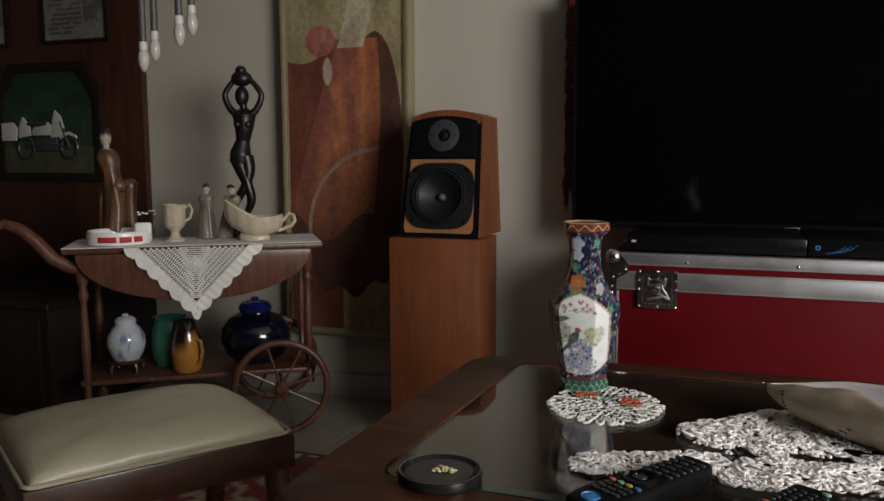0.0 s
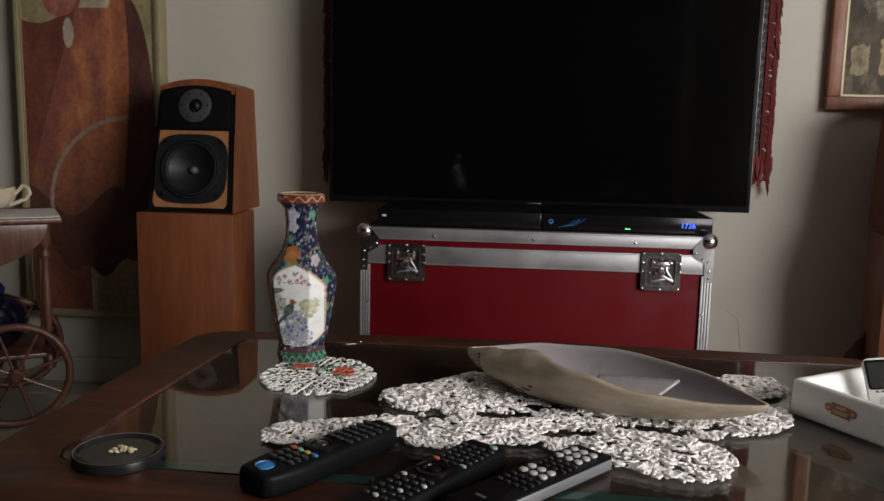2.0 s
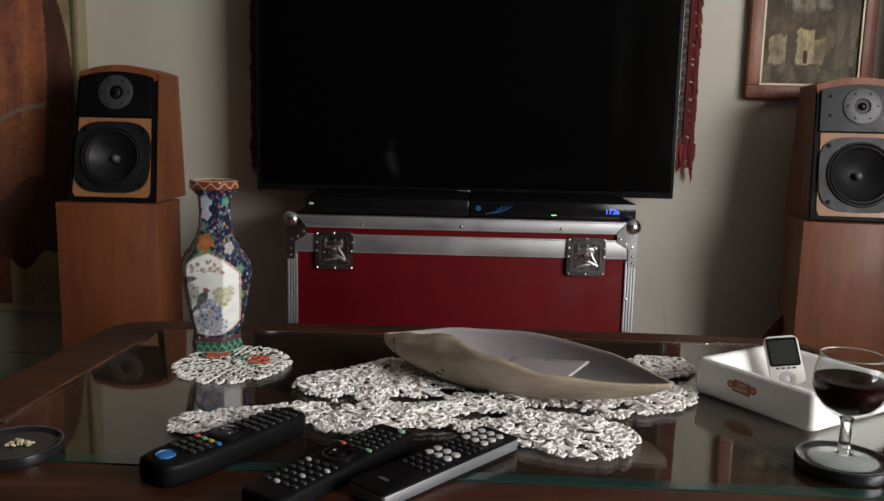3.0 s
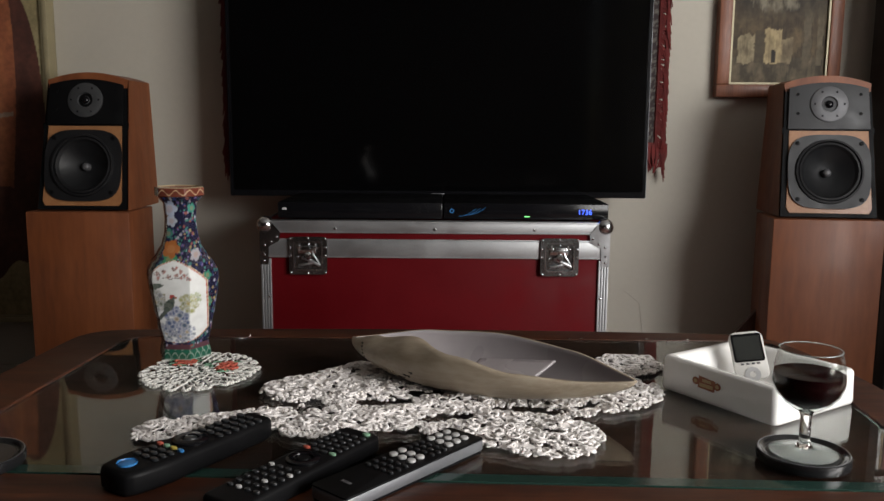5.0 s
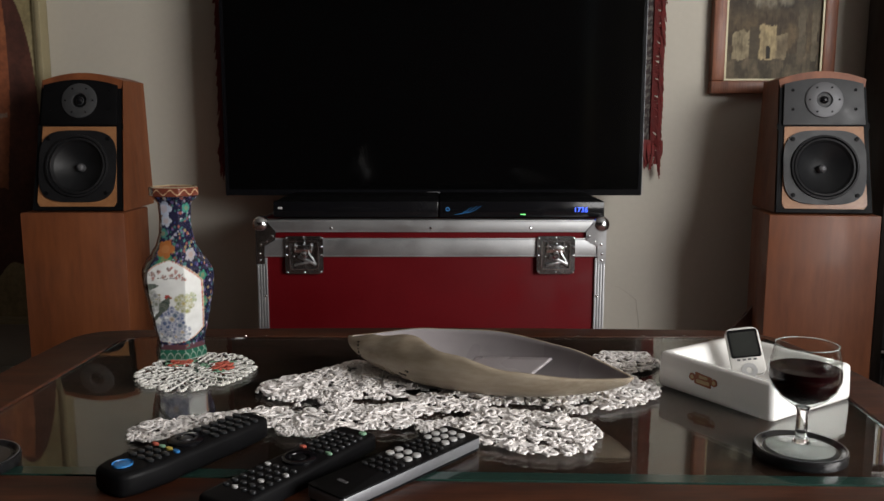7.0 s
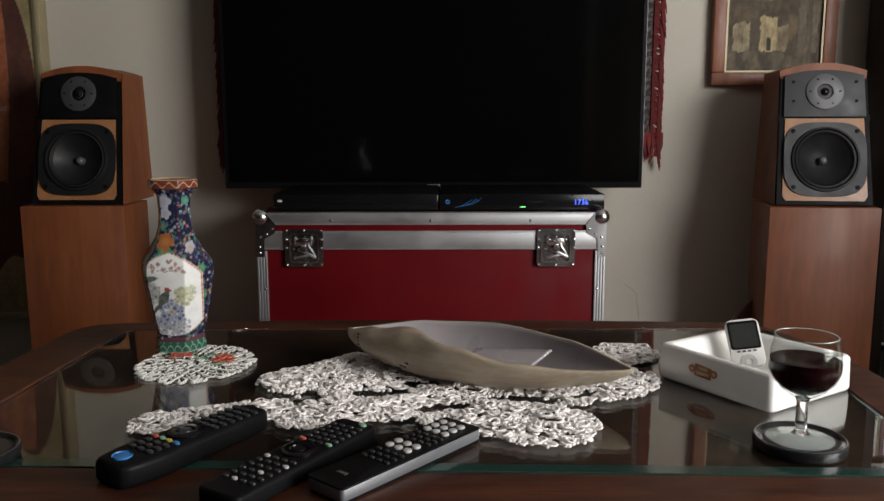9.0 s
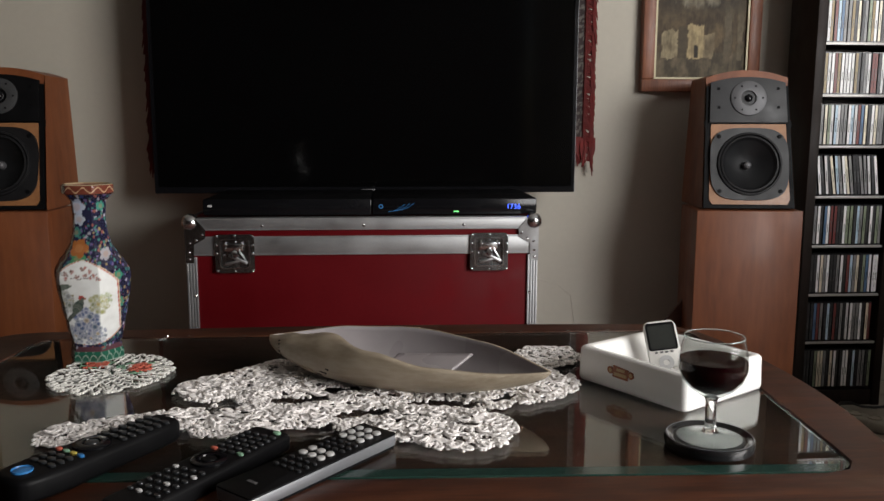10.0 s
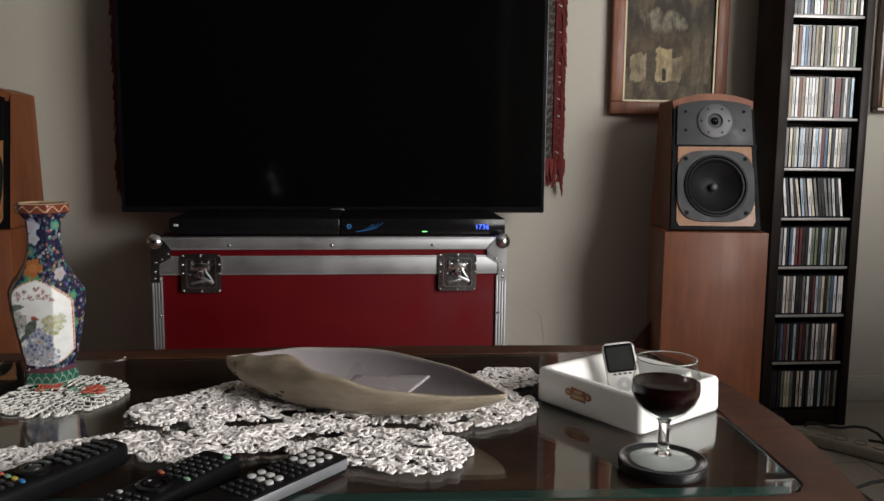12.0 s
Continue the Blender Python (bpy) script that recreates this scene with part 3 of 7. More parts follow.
    # left plate and tweeter take darker materials: their shade is put into the colour
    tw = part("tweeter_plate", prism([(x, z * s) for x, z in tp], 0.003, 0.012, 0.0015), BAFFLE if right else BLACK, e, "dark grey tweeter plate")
    tw.matrix_basis = on_front(0)
    tz = 0.308 * s
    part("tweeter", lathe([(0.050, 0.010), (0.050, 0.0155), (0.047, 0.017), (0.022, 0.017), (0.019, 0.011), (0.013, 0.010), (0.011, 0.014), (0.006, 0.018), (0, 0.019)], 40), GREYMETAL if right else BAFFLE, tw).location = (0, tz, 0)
    part("dome", lathe([(0.0115, 0.012), (0.010, 0.017), (0.006, 0.020), (0, 0.021)], 20), GLOSSBLACK, tw).location = (0, tz, 0)
    for a in range(6):
        part("screw", lathe([(0.0028, 0.0165), (0.0028, 0.0178), (0, 0.018)], 10), BLACK, tw).location = (0.039 * math.cos(a * 1.047), tz + 0.039 * math.sin(a * 1.047), 0)
    for sx in (-1, 1):
        for dz in (-0.026, 0.028):
            part("screw", lathe([(0.0045, 0.011), (0.0045, 0.0132), (0.002, 0.0128), (0, 0.0125)], 10), BLACK, tw).location = (sx * 0.083, tz + dz, 0)
    # left woofer frame is also coloured darker than the right, for shade
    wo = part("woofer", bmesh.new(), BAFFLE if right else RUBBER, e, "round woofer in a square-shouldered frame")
    wo.matrix_basis = on_front(0) @ Matrix.Translation((0, wz, 0.008))
    # frame: between a circle and a square with bowed sides
    outer = []
    for i in range(N):
        a = 2 * math.pi * i / N
        q = (abs(math.cos(a) / 0.109) ** 3.6 + abs(math.sin(a) / 0.103) ** 3.6) ** (-1 / 3.6)
        outer.append((q * math.cos(a), q * math.sin(a)))
    inner = [(0.089 * math.cos(2 * math.pi * i / N), 0.089 * math.sin(2 * math.pi * i / N)) for i in range(N)]
    fb = ring_prism(outer, inner, 0, 0.006)
    fb.to_mesh(wo.data), fb.free()
    part("rim", lathe([(0.091, 0.004), (0.089, 0.012), (0.084, 0.013), (0.081, 0.006)], 48), RUBBER, wo)
    part("roll_surround", lathe([(0.083, 0.004), (0.080, 0.010), (0.075, 0.011), (0.070, 0.005), (0.068, 0.002)], 48), RUBBER, wo, "black rubber roll")
    part("cone", lathe([(0.070, 0.004), (0.060, -0.004), (0.040, -0.016), (0.018, -0.026), (0, -0.029)], 48), CONE, wo)
    part("phase_plug", lathe([(0.0115, -0.028), (0.0115, -0.014), (0.009, -0.009), (0.005, -0.007), (0, -0.006)], 24), GREYMETAL, wo, "small metal plug")
    for sx in (-1, 1):
        for sz in (-1, 1):
            part("screw", lathe([(0.006, 0.005), (0.006, 0.008), (0.003, 0.0086), (0, 0.0082)], 12), BLACK, wo).location = (sx * 0.084, sz * 0.078, 0)


loudspeaker(True)
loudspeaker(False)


# ---- coffee table ----
TX0, TX1, TY0, TY1, TZ = -0.268, 0.858, 0.935, 1.615, 0.545


def table_outline(inset, bow, r):
    """Rounded rectangle whose sides bow outwards a little."""
    x0, x1, y0, y1 = TX0 + inset, TX1 - inset, TY0 + inset, TY1 - inset
    mx, my = (x0 + x1) / 2, (y0 + y1) / 2
    out = []
    base = rounded(x0, x1, y0, y1, r, 10)
    dense = []
    for p, q in zip(base, base[1:] + base[:1]):
        steps = max(1, int(math.dist(p, q) / 0.05))
        dense += [(p[0] + (q[0] - p[0]) * i / steps, p[1] + (q[1] - p[1]) * i / steps) for i in range(steps)]
    for x, y in dense:
        u, v = (x - mx) / (x1 - mx), (y - my) / (y1 - my)
        lean, swell = (0.0, 0.060) if u > 0 else (0.04, bow * 0.3)
        out.append((x + swell * u * (1 - v * v) + lean * abs(u) * (y - 1.30), y + bow * v * (1 - u * u)))
    return out


def coffee_table():
    cx, cy = (TX0 + TX1) / 2, (TY0 + TY1) / 2
    e = thing("coffee_table", (cx, cy, 0), "dark mahogany coffee table with an inlaid glass top", "coffee table")
    back = Matrix.Translation((-cx, -cy, 0))
    outer = table_outline(0.0, 0.022, 0.055)
    gx0, gx1, gy0, gy1 = -0.186, 0.850, 1.020, 1.578
    # glass bay with small round shoulders
    shear = lambda pts: [(x + 0.056 * (y - 1.30), y - 0.032 * (x - 0.72) * (gy1 - y) / (gy1 - gy0)) for x, y in pts]
    gl = shear(rounded(gx0, gx1, gy0, gy1, 0.035, 6))
    N = 160
    def cast(pts, n):
        c = Vector(((gx0 + gx1) / 2, (gy0 + gy1) / 2))
        res = []
        for i in range(n):
            a = 2 * math.pi * i / n
            d = Vector((math.cos(a), math.sin(a)))
            best = None
            for p, q in zip(pts, pts[1:] + pts[:1]):
                p, q = Vector(p) - c, Vector(q) - c
                den = d.cross(q - p)
                if abs(den) > 1e-9:
                    t, u = p.cross(q - p) / den, p.cross(d) / den
                    if t > 0 and -1e-6 <= u <= 1 + 1e-6 and (best is None or t > best):
                        best = t
            res.append(tuple(c + d * best))
        return res
    o, i = cast(outer, N), cast(gl, N)
    bm = bmesh.new()
    prof = []
    for f, z in ((0.0, -0.030), (-0.004, -0.020), (0.0, -0.009), (0.018, -0.0015), (0.05, 0.001), (0.9, 0.001), (0.985, 0.0005), (1.0, -0.004), (1.0, -0.03)):
        prof.append([bm.verts.new((a[0] + (b[0] - a[0]) * f, a[1] + (b[1] - a[1]) * f, TZ + z)) for a, b in zip(o, i)])
    for a, b in zip(prof, prof[1:] + prof[:1]):
        for k in range(N):
            bm.faces.new((a[k], a[(k + 1) % N], b[(k + 1) % N], b[k]))
    bmesh.ops.recalc_face_normals(bm, faces=bm.faces)
    bm.transform(back)
    part("border", bm, TABLEWOOD, e, "moulded mahogany border")
    b2 = prism(cast(gl, N), TZ - 0.03, TZ - 0.0085)
    b2.transform(back)
    part("board", b2, TABLETOP, e, "dark wooden board under the glass", angle=5)
    b3 = prism(shear(rounded(gx0 + 0.002, gx1 - 0.002, gy0 + 0.002, gy1 - 0.002, 0.033, 6)), TZ - 0.008, TZ, 0.0012, 2)
    b3.transform(back)
    pane = part("glass_top", b3, TABLEGLASS, e, "greenish glass pane", angle=5)
    pane.visible_shadow = False
    b4 = prism(shear([(gx0 + 0.03, gy0 + 0.0025), (gx1 - 0.03, gy0 + 0.0025), (gx1 - 0.016, gy0 + 0.021), (gx0 + 0.016, gy0 + 0.021)]), TZ - 0.004, TZ + 0.0006, 0.0004)
    b4.transform(back)
    part("bevelled_edge", b4, GREENEDGE, e, "green bevelled glass edge", angle=5)
    # tiny chrome beads stand in for glints along the far glass edge
    rb = random.Random(12)
    for k in range(26):
        x = -0.10 + 0.034 * k + rb.uniform(-0.012, 0.012)
        if rb.random() < 0.75:
            part("glint_bead", ball(0.0016, (x + 0.056 * (gy1 - 1.30) - cx, gy1 - 0.001 - cy, TZ + 0.0022), (rb.uniform(0.8, 2.2), 1, 0.7), 1), CHROME, e, "tiny bright bead standing in for a glint")
    ap = ring_prism(rounded(TX0 + 0.08, TX1 - 0.08, TY0 + 0.07, TY1 - 0.07, 0.03), rounded(TX0 + 0.10, TX1 - 0.10, TY0 + 0.09, TY1 - 0.09, 0.02), TZ - 0.11, TZ - 0.03)
    ap.transform(back)
    part("apron", ap, DARKWOOD, e)
    for sx in (-1, 1):
        for sy in (-1, 1):
            part("leg", lathe([(0, 0), (0.020, 0), (0.024, 0.02), (0.016, 0.05), (0.026, 0.12), (0.022, 0.25), (0.030, 0.38), (0.022, 0.40), (0.032, 0.43), (0.032, TZ - 0.03), (0, TZ - 0.03)], 20), DARKWOOD_V, e).location = (sx * 0.50, sy * 0.235, 0)


coffee_table()


# ---- crochet ----
class Yarn:
    """Collects small rings and cords of yarn into one mesh."""

    def __init__(self):
        self.v, self.f = [], []

    def ring(self, c, rx, ry, r, turn=0.0, lift=0.0, nu=10, nv=5):
        k = len(self.v)
        for i in range(nu):
            a = 2 * math.pi * i / nu
            for j in range(nv):
                b = 2 * math.pi * j / nv
                x, y = (rx + r * math.cos(b)) * math.cos(a), (ry + r * math.cos(b)) * math.sin(a)
                z = r * 0.9 * math.sin(b) + lift * math.sin(a)
                self.v.append((c[0] + x * math.cos(turn) - y * math.sin(turn), c[1] + x * math.sin(turn) + y * math.cos(turn), c[2] + z))
        for i in range(nu):
            for j in range(nv):
                self.f.append((k + i * nv + j, k + ((i + 1) % nu) * nv + j, k + ((i + 1) % nu) * nv + (j + 1) % nv, k + i * nv + (j + 1) % nv))

    def cord(self, pts, r, nv=5, flat=0.9):
        """A round yarn along points."""
        k, m = len(self.v), len(pts)
        for i, p in enumerate(pts):
            a, b = pts[max(0, i - 1)], pts[min(m - 1, i + 1)]
            dx, dy = b[0] - a[0], b[1] - a[1]
            q = math.hypot(dx, dy) or 1.0
            sx, sy = -dy / q, dx / q
            for j in range(nv):
                t = 2 * math.pi * j / nv
                self.v.append((p[0] + sx * r * math.cos(t), p[1] + sy * r * math.cos(t), p[2] + flat * r * math.sin(t)))
        for i in range(m - 1):
            for j in range(nv):
                self.f.append((k + i * nv + j, k + i * nv + (j + 1) % nv, k + (i + 1) * nv + (j + 1) % nv, k + (i + 1) * nv + j))

    def knot(self, c, r, flat=0.7):
        k = len(self.v)
        rows = (-0.5, 0.35, 0.9)
        for s in rows:
            q = math.sqrt(max(0.0, 1 - s * s))
            self.v += [(c[0] + r * q * math.cos(i * 1.0472 + s), c[1] + r * q * math.sin(i * 1.0472 + s), c[2] + r * flat * s) for i in range(6)]
        for j in range(2):
            for i in range(6):
                self.f.append((k + j * 6 + i, k + j * 6 + (i + 1) % 6, k + j * 6 + 6 + (i + 1) % 6, k + j * 6 + 6 + i))
        self.f.append(tuple(k + 12 + i for i in range(6)))

    def ground(self, x0, x1, y0, y1, step, inside, height, gap):
        """Flat fabric of small cells where inside(p) is true, with holes where gap(p) is."""
        seen = {}

        def corner(i, j):
            if (i, j) not in seen:
                seen[i, j] = len(self.v)
                p = (x0 + i * step + 0.3 * step * noise.noise(Vector((i * 0.9, j * 0.9, 3))), y0 + j * step + 0.3 * step * noise.noise(Vector((i * 0.9, j * 0.9, 8))))
                self.v.append((p[0], p[1], height(p)))
            return seen[i, j]

        for i in range(int((x1 - x0) / step)):
            for j in range(int((y1 - y0) / step)):
                p = (x0 + (i + 0.5) * step, y0 + (j + 0.5) * step)
                if inside(p) and not gap(p):
                    self.f.append((corner(i, j), corner(i + 1, j), corner(i + 1, j + 1), corner(i, j + 1)))

    def part(self, name, material, parent, label=""):
        me = bpy.data.meshes.new(name)
        me.from_pydata(self.v, [], self.f)
        me.materials.append(material)
        me.shade_smooth()
        ob = new(name, me)
        ob.parent = parent
        return tagged(ob, label)


def capsule(p, a, b, r):
    p, a, b = Vector(p), Vector(a), Vector(b)
    t = min(1, max(0, (p - a).dot(b - a) / max(1e-9, (b - a).length_squared)))
    return (p - a - (b - a) * t).length - r


LOBES = (((0.022, 1.152), (0.12, 1.195), 0.030), ((0.15, 1.30), (0.24, 1.385), 0.045), ((0.19, 1.19), (0.31, 1.225), 0.055), ((0.26, 1.30), (0.42, 1.31), 0.085),
         ((0.36, 1.20), (0.45, 1.148), 0.062), ((0.47, 1.27), (0.55, 1.30), 0.065), ((0.52, 1.36), (0.605, 1.43), 0.045))
SLITS = (((0.240, 1.247), (0.290, 1.254), 0.012), ((0.322, 1.193), (0.364, 1.204), 0.012), ((0.40, 1.232), (0.47, 1.222), 0.011), ((0.30, 1.285), (0.335, 1.29), 0.010), ((0.165, 1.222), (0.19, 1.232), 0.009), ((0.115, 1.243), (0.135, 1.250), 0.008), ((0.50, 1.235), (0.52, 1.25), 0.009))


def table_runner():
    e = thing("crochet_runner", (0.32, 1.26, TZ + 0.0005), "rumpled off-white crochet lace runner on the glass", "lace runner")
    rnd = random.Random(11)
    y, edging, curls = Yarn(), Yarn(), Yarn()

    def dist(p):
        d = min(capsule(p, a, b, r) for a, b, r in LOBES) + 0.006 * noise.noise(Vector((p[0] * 30, p[1] * 30, 2)))
        return max(d, -min(capsule(p, a, b, r) for a, b, r in SLITS))

    def height(p, d):
        n = noise.noise(Vector((p[0] * 38, p[1] * 38, 5)))
        return 0.0020 + min(0.007, max(0, -d) * 0.30) * (0.55 + 0.75 * max(-0.4, n))

    def local(p, z):
        return (p[0] - 0.32, p[1] - 1.26, z)

    world = lambda q: (q[0] + 0.32, q[1] + 1.26)
    y.ground(-0.36, 0.36, -0.20, 0.24, 0.0024, lambda q: dist(world(q)) < -0.003, lambda q: height(world(q), dist(world(q))) + 0.0004 + 0.0010 * noise.noise(Vector((q[0] * 190, q[1] * 190, 1))),
             lambda q: noise.noise(Vector((q[0] * 100, q[1] * 100, 6))) < -0.10)
    s = 0.0080
    for i in range(-5, 88):
        for j in range(-5, 56):
            p = (0.0 + i * s + rnd.uniform(-0.004, 0.004), 1.06 + j * s + rnd.uniform(-0.004, 0.004))
            d = dist(p)
            if d > 0:
                continue
            h = height(p, d)
            if d > -0.010:
                # picot edge: a close row of small knots
                for k in range(4):
                    q = (p[0] + rnd.uniform(-0.006, 0.006), p[1] + rnd.uniform(-0.006, 0.006))
                    if dist(q) < 0.003:
                        edging.knot(local(q, h + 0.0008), rnd.uniform(0.0020, 0.0031))
            n = noise.noise(Vector((p[0] * 24 + 7, p[1] * 24, 9)))
            if rnd.random() < 0.62:
                # a curl of ribbon: part of a turn, rising in the middle
                a0, turn, R = rnd.uniform(0, 6.28), rnd.choice((-1, 1)) * rnd.uniform(2.4, 6.0), rnd.uniform(0.0042, 0.0085)
                lift = rnd.uniform(0.0003, 0.0030) * (1 if n > -0.1 else 0.4)
                pts = []
                for k in range(9):
                    t = k / 8
                    a, q = a0 + turn * t, R * (1 - 0.35 * t)
                    c = (p[0] + q * math.cos(a), p[1] + q * math.sin(a))
                    if dist(c) < 0.002:
                        pts.append(local(c, h + 0.0012 + lift * math.sin(math.pi * t)))
                if len(pts) > 2:
                    curls.cord(pts, rnd.uniform(0.0015, 0.0027), 6, 0.55)
            if rnd.random() < 0.30:
                curls.ring(local(p, h + 0.001), rnd.uniform(0.0030, 0.0052), rnd.uniform(0.0022, 0.0036), rnd.uniform(0.0010, 0.0015), rnd.uniform(0, 3.1), rnd.uniform(-0.0011, 0.0011), 9, 4)
            if rnd.random() < 0.30:
                curls.knot(local(p, h + 0.0014), rnd.uniform(0.0018, 0.0034))
    for yarn, nm, lab in ((y, "lace_ground", "flat openwork ground"), (edging, "picot_edge", "knotted picot edge"), (curls, "raised_ribbon", "raised crochet curls")):
        tagged(yarn.part(nm, LACE, e, lab), kind="stuff")


table_runner()


def round_doily():
    cx, cy, RX, RY = 0.000, 1.384, 0.072, 0.082
    e = thing("round_doily", (cx, cy, TZ + 0.0005), "round white crochet doily with red flowers and green leaves", "doily")
    rnd = random.Random(5)
    w, green = Yarn(), Yarn()
    flowers = ((-0.030, 0.032), (0.028, 0.020))
    reds = [Yarn() for _ in flowers]
    rows = 8

    def at(a, q, z=0.0):
        q *= 1 + 0.05 * noise.noise(Vector((3 * math.cos(a), 3 * math.sin(a), q * 4)))
        p = (RX * q * math.cos(a), RY * q * math.sin(a))
        return (*p, 0.0022 + z + 0.0012 * noise.noise(Vector((p[0] * 60, p[1] * 60, 1))))

    # rows of chain arches, each hung on the tops of the row within
    for k in range(1, rows + 1):
        q0, q1 = (k - 0.45) / rows, (k + 0.55) / rows
        n = max(6, int(2 * math.pi * 0.08 * q0 / 0.0120))
        for i in range(n):
            a0 = 2 * math.pi * (i + 0.5 * (k % 2)) / n + rnd.uniform(-0.09, 0.09)
            a1 = a0 + 2 * math.pi / n
            mid = at((a0 + a1) / 2, q0)
            near = min(range(2), key=lambda f: math.dist(mid[:2], flowers[f]))
            gap = math.dist(mid[:2], flowers[near])
            lift = rnd.uniform(0, 0.0012)
            arch = [at(a0 + (a1 - a0) * t, q0 + (q1 - q0) * math.sin(math.pi * t) ** 1.2, lift) for t in (0, 0.2, 0.4, 0.6, 0.8, 1)]
            thick = rnd.uniform(0.0009, 0.0015) * (1.25 if k == rows else 1)
            if gap < 0.016:
                reds[near].cord(arch, thick * 1.5)
                reds[near].knot(mid, 0.0062, 0.25)
            elif gap < 0.027 and rnd.random() < 0.6:
                green.cord(arch, thick * 0.85)
            else:
                w.cord(arch, thick)
                if rnd.random() < 0.8:
                    w.cord([at(a0, q0, lift), at(a0 + 0.03, q0 + 0.6 / rows, lift)], thick)
            if k == rows:
                for t in (0.15, 0.32, 0.5, 0.68, 0.85):
                    w.knot(at(a0 + (a1 - a0) * t, q0 + (q1 - q0) * math.sin(math.pi * t) ** 0.7 + 0.012), 0.0021)
    w.part("lace", LACE_W, e)
    for red in reds:
        red.part("flower", LACE_RED, e, "red crochet flower")
    green.part("leaves", LACE_GREEN, e, "green crochet leaves")


round_doily()


# ---- vase ----
def vase():
    e = thing("porcelain_vase", (-0.045, 1.462, TZ + 0.004), "six-sided porcelain vase painted with birds and flowers", "vase", 0)
    ctrl = [(0.000, 0.0345), (0.010, 0.0345), (0.016, 0.0325), (0.024, 0.0320), (0.050, 0.0378), (0.078, 0.0430), (0.105, 0.0474), (0.122, 0.0488), (0.130, 0.0480), (0.142, 0.0425), (0.154, 0.0338), (0.169, 0.0262), (0.185, 0.0222), (0.205, 0.0210), (0.2275, 0.0222), (0.2385, 0.0305), (0.2400, 0.0335), (0.2510, 0.0335), (0.2525, 0.032)]

    def r_at(z):
        for (z0, r0), (z1, r1) in zip(ctrl, ctrl[1:]):
            if z <= z1:
                k = (z - z0) / (z1 - z0)
                k = k if z > 0.235 or z < 0.03 else k * k * (3 - 2 * k) * 0.5 + k * 0.5
                return r0 + (r1 - r0) * k
        return ctrl[-1][1]

    off = radians(-62)

    def hexa(a, z):
        b = ((a - off) % (math.pi / 3)) - math.pi / 6
        k = 1 / math.cos(b)
        return 0.5 + 0.5 * k if z > 0.2385 else 0.25 + 0.75 * k * 0.985

    span = lambda z0, z1, n: [(r_at(z0 + (z1 - z0) * k / n), z0 + (z1 - z0) * k / n) for k in range(n + 1)]
    pieces = [part(nm, lathe(prof, 240, hexa), GLAZE, e, lab, 30) for nm, prof, lab in (
        ("foot", [(0, 0.0)] + span(0.0, 0.016, 14), "green scalloped foot"),
        ("body", span(0.016, 0.150, 90), "six-sided body with a painted white panel"),
        ("neck", span(0.150, 0.2385, 56), "slender dark blue neck with flowers"),
        ("rim", span(0.2385, 0.2525, 14) + [(0.029, 0.2530), (0.026, 0.2500), (0.020, 0.236), (0.017, 0.21), (0.017, 0.19), (0, 0.188)], "flared rust-red rim"))]
    e.scale.z = 0.98
    facing = math.atan2(0.285 - 1.462, 0.30 + 0.045) - 0.26
    rnd = random.Random(3)
    petals = []

    def flower(u, z, r, c, n=6):
        petals.append((u, z, r * 0.25, mix3(c, (0.5, 0.35, 0.1), 0.5)))
        for i in range(n * 4):
            a, q = rnd.uniform(0, 6.283), r * math.sqrt(rnd.random())
            petals.append((u + q * math.cos(a), z + q * math.sin(a), r * rnd.uniform(0.16, 0.30), mix3(c, rnd.choice(((0.6, 0.6, 0.6), (0.1, 0.14, 0.12), (0.3, 0.3, 0.36))), rnd.uniform(0, 0.55))))

    for f in ((0.001, 0.063, 0.014, (0.10, 0.14, 0.28), 10), (-0.006, 0.050, 0.010, (0.13, 0.17, 0.30), 8), (0.020, 0.087, 0.011, (0.42, 0.42, 0.16), 8), (0.030, 0.092, 0.008, (0.36, 0.44, 0.16), 6),
              (-0.030, 0.088, 0.014, (0.22, 0.24, 0.19), 9), (-0.020, 0.094, 0.008, (0.30, 0.27, 0.14), 6), (-0.016, 0.041, 0.011, (0.22, 0.25, 0.33), 9), (-0.030, 0.052, 0.010, (0.26, 0.28, 0.33), 7),
              (0.014, 0.043, 0.010, (0.30, 0.33, 0.42), 7), (-0.010, 0.049, 0.004, (0.34, 0.10, 0.09), 4), (0.004, 0.036, 0.008, (0.25, 0.28, 0.38), 7)):
        flower(f[0], f[1], f[2] * 1.2, tuple(0.8 * q for q in f[3]), f[4] + 3)
    for cxu, cz in ((-0.030, 0.137), (-0.022, 0.131), (-0.012, 0.133), (-0.020, 0.123), (-0.005, 0.127), (0.006, 0.128), (0.015, 0.127), (0.022, 0.124), (0.002, 0.137), (0.012, 0.134)):
        for k in range(5):
            petals.append((cxu + rnd.uniform(-0.003, 0.003), cz + rnd.uniform(-0.002, 0.002), rnd.uniform(0.0012, 0.0026), rnd.choice(((0.34, 0.12, 0.09), (0.26, 0.13, 0.10), (0.16, 0.08, 0.06)))))
    petals += [(-0.034 + 0.0018 * k, 0.134 - 0.010 * math.sin(k * 0.09) + 0.0012 * math.sin(k), 0.0009, (0.10, 0.06, 0.05)) for k in range(32)]
    bird = [(-0.016 + 0.00058 * k, 0.072 + 0.00085 * k, 0.0020 + 0.0048 * math.sin(k * 0.115) ** 2, mix3((0.050, 0.070, 0.060), (0.17, 0.18, 0.15), rnd.random() * 0.8)) for k in range(28)]
    bird += [(-0.029 + 0.0006 * k, 0.059 + 0.0006 * k, 0.0022 + 0.00004 * k, mix3((0.05, 0.06, 0.05), (0.12, 0.13, 0.12), rnd.random())) for k in range(24)]
